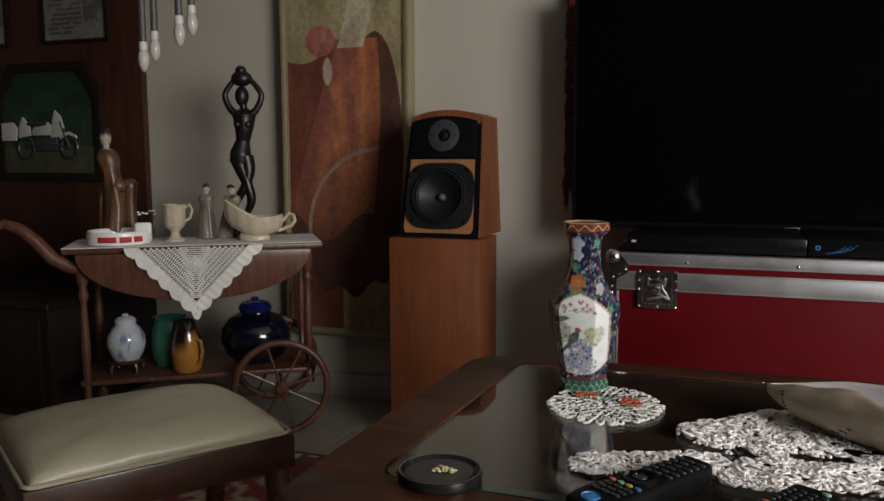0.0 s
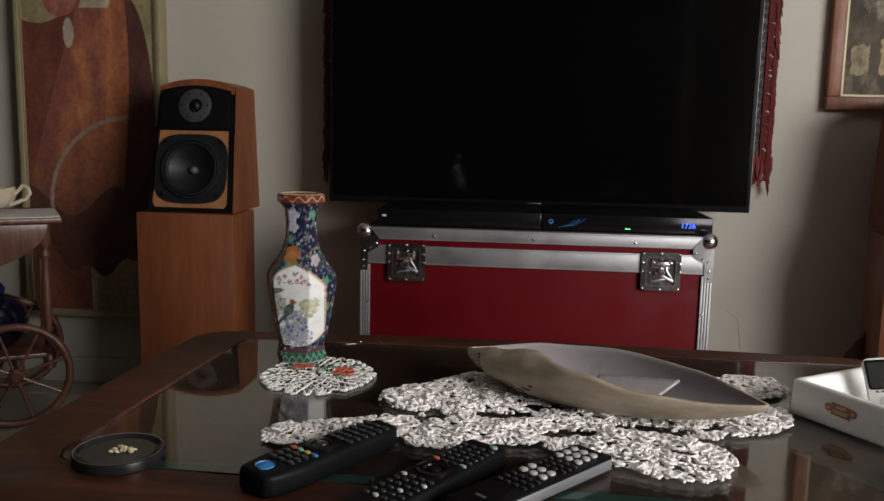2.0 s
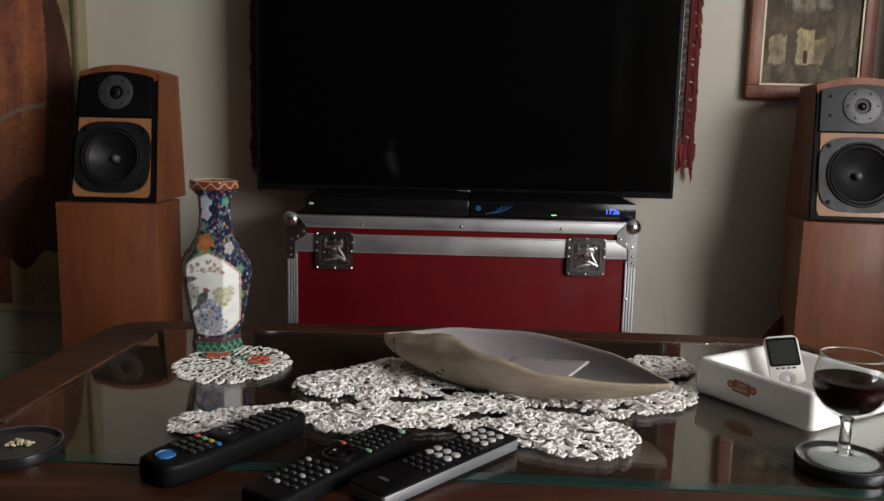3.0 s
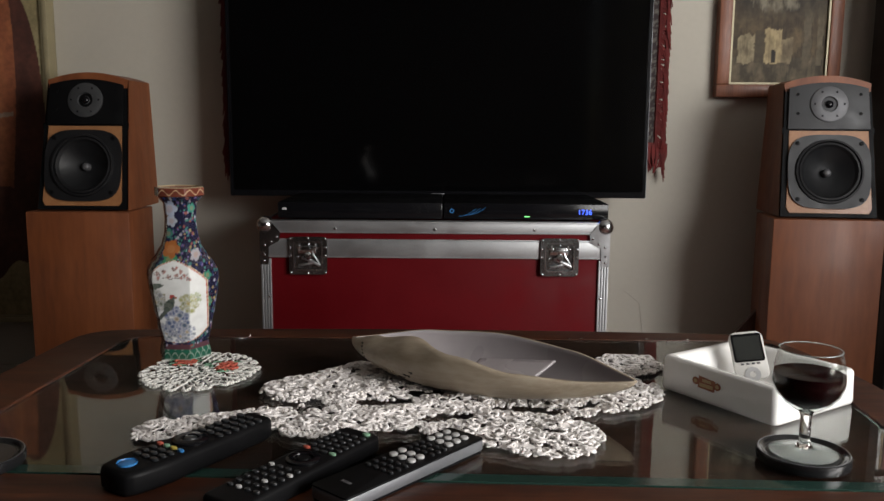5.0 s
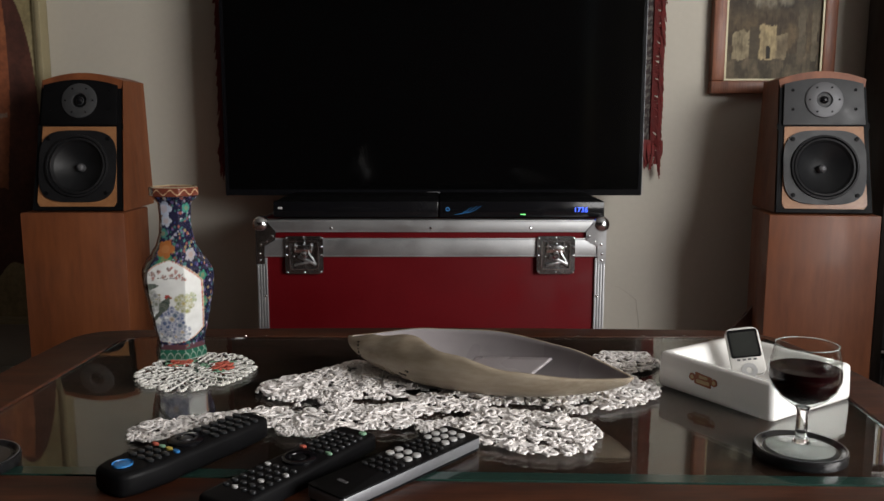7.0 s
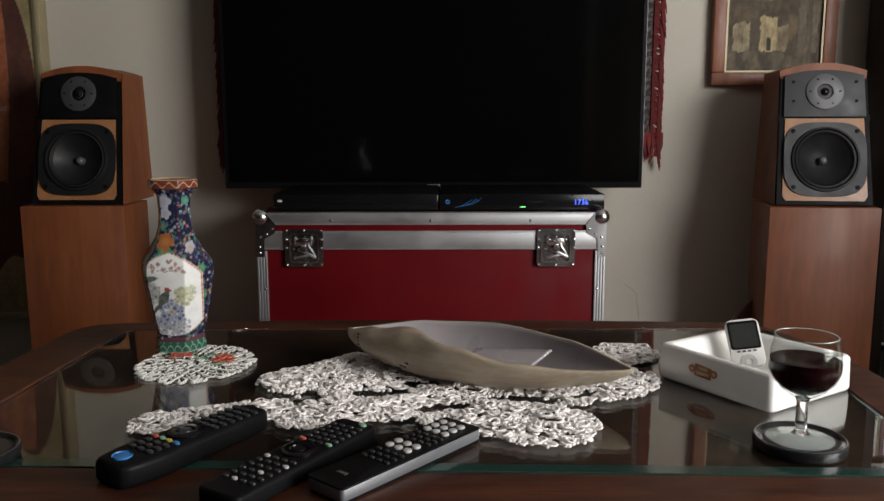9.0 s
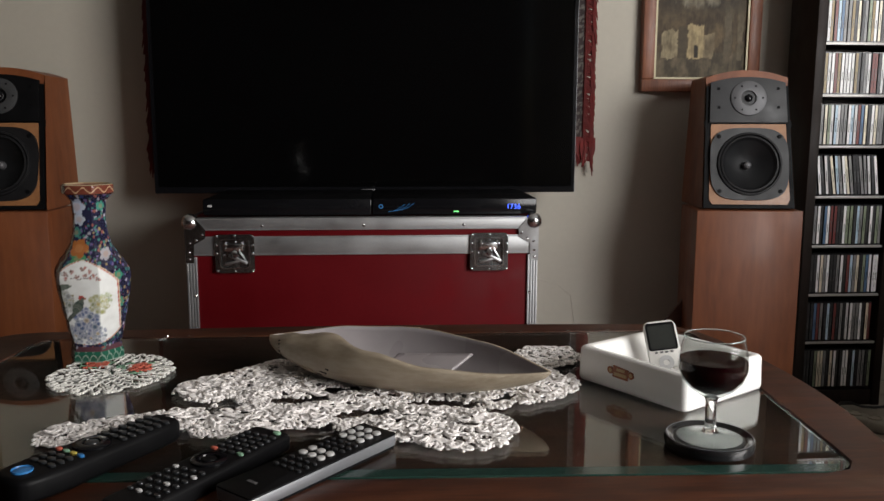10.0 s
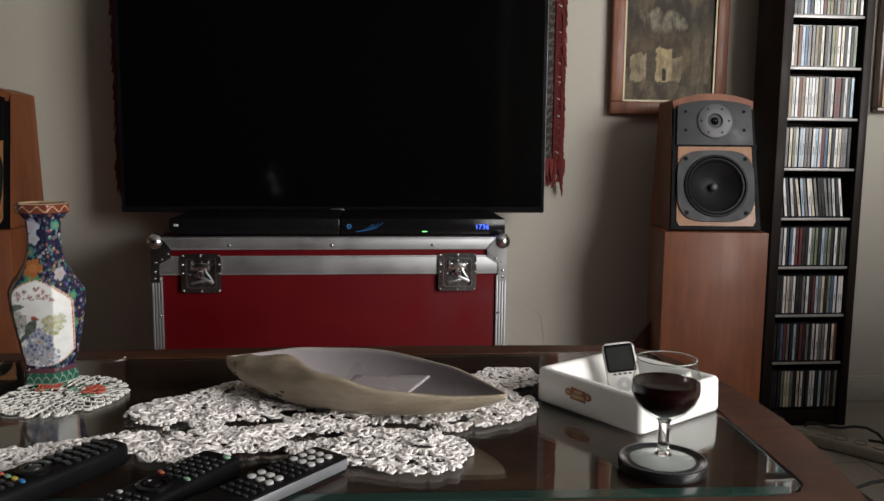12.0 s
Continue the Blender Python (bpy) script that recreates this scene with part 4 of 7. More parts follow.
    bird += [(-0.002, 0.0965, 0.0042, (0.36, 0.06, 0.05)), (0.003, 0.0955, 0.0018, (0.30, 0.12, 0.05))]
    bird += [(-0.052 + 0.0016 * k, 0.107 + 0.0003 * k, 0.0046 * math.sin(0.25 + k * 0.11), mix3((0.06, 0.085, 0.075), (0.24, 0.26, 0.22), rnd.random() * 0.6)) for k in range(24)]
    specks = [(rnd.uniform(-0.16, 0.16), rnd.uniform(0.02, 0.24), rnd.choice((0.0009, 0.0013, 0.0018, 0.0024)), rnd.choice(((0.20, 0.07, 0.06), (0.05, 0.16, 0.13), (0.04, 0.12, 0.12), (0.28, 0.27, 0.32), (0.12, 0.09, 0.20), (0.25, 0.19, 0.09), (0.03, 0.04, 0.12)))) for _ in range(2600)]
    grid = {}
    for s in specks:
        grid.setdefault((int(s[0] // 0.004), int(s[1] // 0.004)), []).append(s)
    neck = []
    for u, z, r, c in ((-0.009, 0.2215, 0.011, (0.55, 0.62, 0.78)), (-0.007, 0.204, 0.008, (0.60, 0.65, 0.76)), (-0.012, 0.186, 0.007, (0.08, 0.26, 0.22)), (-0.007, 0.164, 0.012, (0.48, 0.17, 0.05)), (-0.007, 0.151, 0.010, (0.07, 0.30, 0.15)), (0.024, 0.222, 0.007, (0.08, 0.34, 0.26)), (0.030, 0.155, 0.008, (0.5, 0.48, 0.52)),
                       (0.052, 0.125, 0.007, (0.06, 0.30, 0.2)), (0.053, 0.085, 0.007, (0.06, 0.30, 0.2)), (0.046, 0.062, 0.006, (0.5, 0.48, 0.6)), (-0.03, 0.16, 0.008, (0.08, 0.28, 0.2)), (-0.05, 0.2, 0.008, (0.4, 0.44, 0.55)), (0.06, 0.19, 0.008, (0.4, 0.2, 0.1))):
        c = tuple(0.62 * q for q in c)
        neck.append((u, z, r * 0.5, mix3(c, (0.4, 0.2, 0.08), 0.3)))
        neck += [(u + 0.65 * r * math.cos(i * 1.2566), z + 0.65 * r * math.sin(i * 1.2566), r * 0.45, c) for i in range(5)]

    def colour(p):
        z, rad = p.z, math.hypot(p.x, p.y)
        da = (math.atan2(p.y, p.x) - facing + math.pi) % (2 * math.pi) - math.pi
        u = da * rad
        if z > 0.2521 or (z > 0.18 and rad < 0.0195):
            return (0.42, 0.34, 0.2)
        if z > 0.2385:
            q = math.sin(da * 11) * 0.0035 + 0.2455
            return (0.42, 0.28, 0.17) if abs(z - q) < 0.0009 else (0.13, 0.035, 0.022)
        if z < 0.016:
            row = int(z / 0.012)
            a = (da * 3.2 + row * 0.5) % 1.0 - 0.5
            t = math.hypot(a * 0.0255, (z - row * 0.012) * 1.1)
            return (0.22, 0.30, 0.25) if 0.0108 < t < 0.0126 or z < 0.0012 else (0.018, 0.095, 0.06)
        if z < 0.022:
            base = (0.09, 0.04, 0.05)
        else:
            wid = 0.050 * min(1.0, max(0.0, (z - 0.026) / 0.02) ** 0.5, 1) * (1 if z < 0.118 else max(0.0, 1 - (z - 0.118) / 0.030) ** 0.6)
            if 0.026 < z < 0.148 and abs(u - 0.0) < wid:
                for s in bird:
                    if math.hypot(u - s[0], z - s[1]) < s[2]:
                        return s[3]
                for s in petals:
                    d = math.hypot(u - s[0], z - s[1])
                    if d < s[2]:
                        return mix3(s[3], (0.7, 0.7, 0.72), 0.5 * (d / s[2]) ** 2 if d > s[2] * 0.5 else 0)
                return (0.66, 0.67, 0.66) if wid - abs(u) > 0.0018 else (0.40, 0.08, 0.06)
            if 0.026 < z < 0.15 and abs(u) < wid + 0.002:
                return (0.5, 0.42, 0.3)
            for s in neck:
                if math.hypot(u - s[0], z - s[1]) < s[2]:
                    return s[3]
            base = (0.017, 0.017, 0.040)
        gi, gj = int(u // 0.004), int(z // 0.004)
        for i in (-1, 0, 1):
            for j in (-1, 0, 1):
                for s in grid.get((gi + i, gj + j), ()):
                    if math.hypot(u - s[0], z - s[1]) < s[2]:
                        return s[3]
        return base

    for piece in pieces:
        painted(piece, colour)


vase()


# ---- carved shell-shaped dish ----
def shell_dish():
    a, b = Vector((0.211, 1.402, 0)), Vector((0.560, 1.206, 0))
    L = (b - a).length
    ang = math.degrees(math.atan2(b.y - a.y, b.x - a.x))
    e = thing("shell_dish", (*((a + b) / 2).to_2d(), TZ + 0.003), "pale carved wooden dish shaped like a shell", "dish", ang)
    NS, NT = 72, 26
    lin = lambda s, pts: next(p0[1] + (p1[1] - p0[1]) * ((k := (s - p0[0]) / (p1[0] - p0[0])) * k * (3 - 2 * k)) for p0, p1 in zip(pts, pts[1:]) if s <= p1[0] + 1e-9)

    def section(s):
        """Points from the near rim round the bottom to the far rim."""
        hw = 0.067 * max(0.0, math.sin(math.pi * min(1, s ** 0.90))) ** 0.75 + 0.0006
        bot = 0.044 * (1 - max(0.0, math.sin(math.pi * min(1.0, s ** 0.9))) ** 0.62)
        near_h = lin(s, ((0, 0.044), (0.15, 0.056), (0.30, 0.066), (0.50, 0.060), (0.68, 0.048), (0.87, 0.044), (1, 0.045)))
        near_a = radians(lin(s, ((0, 158), (0.30, 150), (0.48, 112), (0.66, 88), (1, 80))))
        far_h = lin(s, ((0, 0.044), (0.25, 0.055), (0.5, 0.060), (0.75, 0.056), (1, 0.045)))
        far_a = radians(96)
        rn, rf = (near_h - bot) / (1 - math.cos(near_a)), (far_h - bot) / (1 - math.cos(far_a))
        pts = []
        for i in range(NT + 1):
            t = i / NT
            if t < 0.5:
                q = near_a * (1 - 2 * t)
                pts.append((-L / 2 + s * L, -hw * math.sin(q), bot + rn * (1 - math.cos(q))))
            else:
                q = far_a * (2 * t - 1)
                pts.append((-L / 2 + s * L, hw * math.sin(q), bot + rf * (1 - math.cos(q))))
        return pts

    bm = bmesh.new()
    rows = [[bm.verts.new(p) for p in section(i / NS)] for i in range(NS + 1)]
    for r0, r1 in zip(rows, rows[1:]):
        for i in range(NT):
            bm.faces.new((r0[i], r0[i + 1], r1[i + 1], r1[i]))
    bmesh.ops.recalc_face_normals(bm, faces=bm.faces)
    ob = part("bowl", bm, [SHELL, SHELL_IN], e)
    mod = ob.modifiers.new("thickness", "SOLIDIFY")
    mod.thickness, mod.offset, mod.material_offset, mod.material_offset_rim, mod.use_even_offset = 0.0035, 0.0, 1, 0, False
    # inner whorl: a curled sheet that runs out into a raised point
    bm = bmesh.new()
    rows = []
    for i in range(31):
        k = i / 30
        row = []
        for j in range(11):
            t = j / 10
            s = 0.46 + (0.19 + 0.075 * t) * k
            row.append(bm.verts.new((-L / 2 + s * L, -0.034 + 0.062 * t, 0.018 + (0.013 + 0.013 * k) * t ** 1.3)))
        rows.append(row)
    for r0, r1 in zip(rows, rows[1:]):
        for i in range(10):
            bm.faces.new((r0[i], r0[i + 1], r1[i + 1], r1[i]))
    ob = part("inner_fold", bm, SHELL_IN, e, "pearly inner fold")
    mod = ob.modifiers.new("thickness", "SOLIDIFY")
    mod.thickness = 0.003
    # burnt stitch marks on the near side
    MARKS = ((0.085, 0.115, 0.12, 0.36, 11), (0.27, 0.335, 0.34, 0.26, 10), (0.19, 0.21, 0.34, 0.42, 4))
    SCRATCH = plain("pale_scratch", (0.42, 0.36, 0.27), 0.6)

    def on_skin(s, t, out):
        k = max(1, min(NT - 1, int(t * NT)))
        sec, nxt = section(s), section(s + 0.01)
        p, u, v = Vector(sec[k]), Vector(sec[k + 1]) - Vector(sec[k - 1]), Vector(nxt[k]) - Vector(sec[k])
        nrm = u.cross(v).normalized()
        if nrm.dot(p - Vector((p.x, 0.0, 0.032))) < 0:
            nrm = -nrm
        return p + nrm * out

    for s0, s1, t0, t1, n in MARKS:
        for i in range(n):
            k = i / (n - 1)
            at = on_skin(s0 + (s1 - s0) * k, t0 + (t1 - t0) * k, 0.0020)
            part("mark", ball(0.0011, at, (1.5, 0.7, 0.9 + 0.8 * (i % 2)), 1), INK, e, "small dark burnt mark")
    for k in range(5):
        line = [on_skin(0.175 + 0.014 * k + 0.07 * q, 0.22 + 0.24 * q, 0.0018) for q in (0, 0.25, 0.5, 0.75, 1)]
        part("scratch", tube(line, 0.0005, 5), SCRATCH, e, "fine pale carved line")


shell_dish()


# ---- wine glass, coasters, tray, music player ----
def coaster(loc, label, filled):
    e = thing("round_coaster", loc, label, "coaster", 0, "coasters")
    part("dish", lathe([(0, 0), (0.042, 0), (0.0455, 0.002), (0.0462, 0.008), (0.0455, 0.0115), (0.0435, 0.0125), (0.041, 0.0118), (0.0395, 0.0100), (0.037, 0.0090), (0, 0.0088)], 64), plain("lacquered_black", (0.010, 0.010, 0.011), 0.22, vary=0.2, scale=40, bumps=0.03), e)
    part("silver_line", lathe([(0.0436, 0.0124), (0.0441, 0.0128), (0.0446, 0.0126)], 64), SILVER, e, "thin worn silver line")
    part("inlay", lathe([(0, 0.0089), (0.036, 0.0089), (0.036, 0.0094), (0, 0.0096)], 48), plain("grey_inlay", (0.03, 0.032, 0.032), 0.35), e, "dull grey inlay")


coaster((0.707, 1.090, TZ), "round black coaster under the wine glass", True)
coaster((-0.129, 1.062, TZ), "round black coaster holding dried pale petals", False)
pet = thing("dried_petals", (-0.124, 1.060, TZ + 0.0096), "small heap of dried pale yellow petals", "petals")
rnd = random.Random(8)
PETAL = plain("dried_petal", (0.52, 0.46, 0.28), 0.8, vary=0.2, scale=200)
for k in range(26):
    a, r = rnd.uniform(0, 6.28), rnd.uniform(0, 0.013)
    q = part("petal", ball(0.0036, (0, 0, 0), (1, rnd.uniform(0.4, 0.8), rnd.uniform(0.3, 0.5)), 1), PETAL, pet)
    q.matrix_basis = Matrix.Translation((r * math.cos(a), r * math.sin(a) * 0.6, 0.0016 + rnd.uniform(0, 0.005) * (1 - r / 0.016))) @ Euler((rnd.uniform(-0.5, 0.5), rnd.uniform(-0.5, 0.5), a)).to_matrix().to_4x4()


def wine_glass():
    e = thing("wine_glass", (0.707, 1.090, TZ + 0.0097), "stemmed wine glass half full of red wine", "wine glass")
    out = [(0.0, 0.0045), (0.009, 0.0072), (0.0066, 0.010), (0.0058, 0.016), (0.0056, 0.034), (0.0058, 0.043), (0.0075, 0.0475), (0.014, 0.0515), (0.023, 0.0585), (0.0305, 0.068), (0.0345, 0.079), (0.0352, 0.086), (0.0340, 0.098), (0.0315, 0.110), (0.0300, 0.1165)]
    k = next(i for i, p in enumerate(out) if p[1] > 0.0514)
    part("stem", lathe(out[:k] + [(0.0, 0.0500)], 48), GLASS, e, "clear stem", angle=80).visible_shadow = False
    rim = [(0.0302, 0.1170), (0.0300, 0.1176), (0.0296, 0.1172)]
    part("bowl", lathe([(0.0072, 0.0474)] + out[k:] + rim, 64), THIN, e, "clear thin bowl", angle=80).visible_shadow = False
    # pale, part-diffuse ring puts the rim's highlight into its colour
    part("rim", tube([(0.0300 * math.cos(i * 0.1309), 0.0300 * math.sin(i * 0.1309), 0.1174) for i in range(48)], 0.0006, 6, True), FROST, e, "rounded glass rim", angle=80)
    part("foot", lathe([(0, 0), (0.032, 0), (0.0330, 0.0012), (0.028, 0.003), (0.014, 0.0055), (0.0092, 0.0070), (0, 0.0044)], 64), FROST, e, "scuffed glass foot", angle=80)
    lv = 0.092
    prof = [(0.0, 0.0517), (0.0122, 0.0538), (0.0222, 0.0600), (0.0296, 0.0692), (0.0337, 0.0792), (0.0344, 0.086), (0.0340, lv - 0.0006), (0.0325, lv), (0, lv)]
    part("wine", lathe(prof, 64), WINE, e, "dark red wine", angle=60)

    # squat bowl on its stem
    for q in e.children:
        q.scale.z = 0.93


wine_glass()


def ceramic_tray():
    e = thing("ceramic_tray", (0.736, 1.301, TZ), "oblong white ceramic tray with a small label", "tray", 33)
    S, SY, H = 0.080, 0.087, 0.046
    bm = bmesh.new()
    loops = []
    for half, r, z in ((S - 0.004, 0.010, 0.0), (S - 0.001, 0.012, 0.002), (S, 0.012, 0.006), (S - 0.001, 0.012, H - 0.004), (S - 0.003, 0.011, H - 0.001), (S - 0.006, 0.010, H), (S - 0.012, 0.010, H - 0.001), (S - 0.016, 0.010, H - 0.005), (S - 0.036, 0.016, 0.014), (S - 0.042, 0.018, 0.009)):
        loops.append([bm.verts.new((x, y, z)) for x, y in rounded(-half, half, S - SY - half, SY - S + half, r * 0.7, 5)])
    n = len(loops[0])
    for a, b in zip(loops, loops[1:]):
        for i in range(n):
            bm.faces.new((a[i], a[(i + 1) % n], b[(i + 1) % n], b[i]))
    bm.faces.new(loops[0][::-1]), bm.faces.new(loops[-1])
    bmesh.ops.recalc_face_normals(bm, faces=bm.faces)
    part("dish", bm, CERAMIC, e, angle=50)
    # label on the shaded side: two round ends and a plaque with bars
    lab = Matrix.Translation((-S + 0.0003, 0.012, 0.026)) @ Matrix.Rotation(radians(-90), 4, "Z") @ FRONT
    RUST = plain("rust_print", (0.30, 0.09, 0.03), 0.45, vary=0.15, scale=200)
    GOLD = plain("gold_print", (0.50, 0.34, 0.16), 0.4, vary=0.1, scale=200)
    pl = part("label", prism([(-0.013, -0.0075), (0.012, -0.0085), (0.013, 0.0055), (-0.012, 0.0075)], 0, 0.0007), RUST, e, "small rust and gold label")
    pl.matrix_basis = lab
    for s in (-1, 1):
        part("label_disc", lathe([(0, 0.0009), (0.0048, 0.0009), (0.0048, 0)], 20), RUST, pl).location = (s * 0.0165, 0, 0)
        part("label_disc", lathe([(0, 0.0012), (0.0026, 0.0012), (0.0026, 0)], 20), GOLD, pl).location = (s * 0.0165, 0, 0)
    part("bar", box(-0.010, 0.010, -0.0055, -0.0012, 0.0006, 0.0012, 0), GOLD, pl)
    part("bar", box(-0.006, 0.007, 0.0010, 0.0045, 0.0006, 0.0012, 0), GOLD, pl)


ceramic_tray()


def music_player():
    e = thing("music_player", (0.7400, 1.318, TZ + 0.016), "small white pocket music player leaning in the tray", "music player")
    m = Matrix.Rotation(radians(-14), 4, "Z") @ Matrix.Rotation(radians(55), 4, "X") @ Matrix.Rotation(radians(10), 4, "Z")
    b = part("casing", prism(rounded(-0.0215, 0.0215, 0, 0.066, 0.009, 6), -0.0035, 0.0035, 0.0016, 2), WHITEPLASTIC, e)
    b.matrix_basis = m
    part("screen", prism(rounded(-0.0165, 0.0165, 0.026, 0.059, 0.002, 3), 0.0034, 0.0042), plain("grey_lcd", (0.018, 0.02, 0.018), 0.25), b, "dark grey screen")
    part("screen_frame", ring_prism(rounded(-0.0190, 0.0190, 0.0235, 0.0625, 0.003, 3), rounded(-0.0165, 0.0165, 0.026, 0.059, 0.002, 3), 0.0034, 0.0044), BLACK, b)
    part("wheel", lathe([(0.004, 0.0035), (0.004, 0.0042), (0.0100, 0.0042), (0.0100, 0.0035)], 28), plain("grey_wheel", (0.40, 0.40, 0.40), 0.5), b).location = (0, 0.006, 0)
    for k in range(4):
        part("key", box(-0.0125 + 0.0068 * k, -0.0085 + 0.0068 * k, 0.0195, 0.022, 0.0034, 0.0044, 0.0004), GREYMETAL, b)


music_player()


# ---- remote controls ----
def remote(kind, near, far, label, width, thick):
    n, f = Vector(near), Vector(far)
    L = (f - n).length
    ang = math.degrees(math.atan2((f - n).y, (f - n).x)) - 90
    e = thing("remote_control", (*n, TZ + 0.0005), label, "remote control", ang, "remote controls")
    w = width / 2
    if kind == "big":
        outline = []
        for i in range(40):
            a = 2 * math.pi * i / 40
            y = L / 2 - math.cos(a) * L / 2
            q = abs(math.sin(a)) ** 0.28
            outline.append(((w * 1.08 if y < L * 0.3 else w * (1.0 - 0.12 * math.sin(math.pi * (y / L - 0.3)))) * q * (1 if a < math.pi else -1), y))
        part("body", prism(outline, 0.0, thick, 0.006, 4), BLACK, e, angle=60)
    elif kind == "slab":
        part("body", prism(rounded(-w, w, 0, L, 0.004, 4), 0.003, thick - 0.002, 0.001), SILVER, e, "silver sides")
        part("face", prism(rounded(-w, w, 0, L, 0.004, 4), thick - 0.002, thick, 0.0008), BLACK, e, "black face")
        part("underside", prism(rounded(-w + 0.001, w - 0.001, 0.001, L - 0.001, 0.004, 4), 0.0, 0.003), BLACK, e)
    else:
        part("body", prism(rounded(-w, w, 0, L, 0.008, 5), 0.0, thick, 0.004, 3), BLACK, e, angle=60)
    keys = {}

    def key(x, y, rx, ry, mat, h=0.0022):
        kk = (rx, ry, mat.name, h)
        if kk not in keys:
            o = part("key", prism([(rx * math.cos(i * 0.5236), ry * math.sin(i * 0.5236)) for i in range(12)], -0.001, h, min(rx, ry) * 0.3, 2), mat, e)
            keys[kk] = o.data
        else:
            o = again("key", keys[kk], e, Matrix())
        o.location = (x, y, thick)

    if kind == "big":
        key(0, 0.018, 0.0095, 0.0095, BLUEDISC, 0.0014)
        for r in range(3):
            for c in range(3):
                key(-0.013 + 0.013 * c, 0.038 + 0.009 * r, 0.0052, 0.003, GREYKEY)
        for c, col in enumerate((LACE_RED, LACE_GREEN, plain("yellow_key", (0.5, 0.4, 0.08), 0.5), BLUEDISC)):
            key(-0.016 + 0.0107 * c, 0.066, 0.0044, 0.0026, col)
        part("navigation_ring", lathe([(0.018, 0), (0.018, 0.002), (0.015, 0.0034), (0.009, 0.003), (0.008, 0)], 36), GLOSSBLACK, e).location = (0, 0.090, thick)
        key(0, 0.090, 0.007, 0.007, GREYKEY, 0.0036)
        for r in range(6):
            for c in range(3):
                key(-0.0135 + 0.0135 * c, 0.115 + 0.0105 * r, 0.0056, 0.0034, GREYKEY)
    elif kind == "slab":
        for r in range(3):
            for c in range(3):
                key(-0.014 + 0.012 * c, L - 0.016 - 0.0125 * r, 0.0046, 0.0046, PALEKEY, 0.0026)
        for r in range(2):
            for c in range(3):
                key(-0.014 + 0.012 * c, L - 0.084 - 0.0125 * r, 0.0046, 0.0046, PALEKEY, 0.0026)
        for r in range(3):
            for c in range(4):
                key(-0.015 + 0.010 * c, L - 0.054 - 0.009 * r, 0.0032, 0.0022, GREYKEY)
        for r in range(3):
            for c in range(4):
                key(-0.015 + 0.010 * c, L - 0.110 - 0.010 * r, 0.0032, 0.0022, GREYKEY)
        part("badge", box(-0.008, 0.004, 0.022, 0.026, thick, thick + 0.0004, 0), GREYMETAL, e)
    else:
        key(0.012, L - 0.010, 0.0046, 0.0035, LACE_GREEN)
        for r in range(5):
            for c in range(4):
                key(-0.0165 + 0.011 * c, L - 0.022 - 0.0095 * r, 0.0040, 0.0028, GREYKEY)
        for c, col in enumerate((LACE_RED, GREYKEY, GREYKEY, LACE_GREEN)):
            key(-0.0165 + 0.011 * c, L - 0.070, 0.0042, 0.0022, col)
        part("navigation_ring", lathe([(0.017, 0), (0.017, 0.002), (0.0145, 0.003), (0.010, 0.0026), (0.009, 0)], 36), GLOSSBLACK, e).location = (0, L - 0.094, thick)
        key(0, L - 0.094, 0.0075, 0.0075, BLACK, 0.003)
        for r in range(6):
            for c in range(4):
                key(-0.0165 + 0.011 * c, L - 0.120 - 0.0105 * r, 0.0034, 0.0024, PALEKEY if (r * 4 + c) % 7 == 0 else GREYKEY)


remote("big", (0.032, 0.998), (0.138, 1.152), "chunky black remote control with a blue disc on it", 0.054, 0.024)
remote("plain", (0.145, 0.950), (0.252, 1.120), "slim black remote control with many small keys", 0.050, 0.018)
remote("slab", (0.235, 0.975), (0.362, 1.122), "flat black remote control with silver sides", 0.048, 0.016)


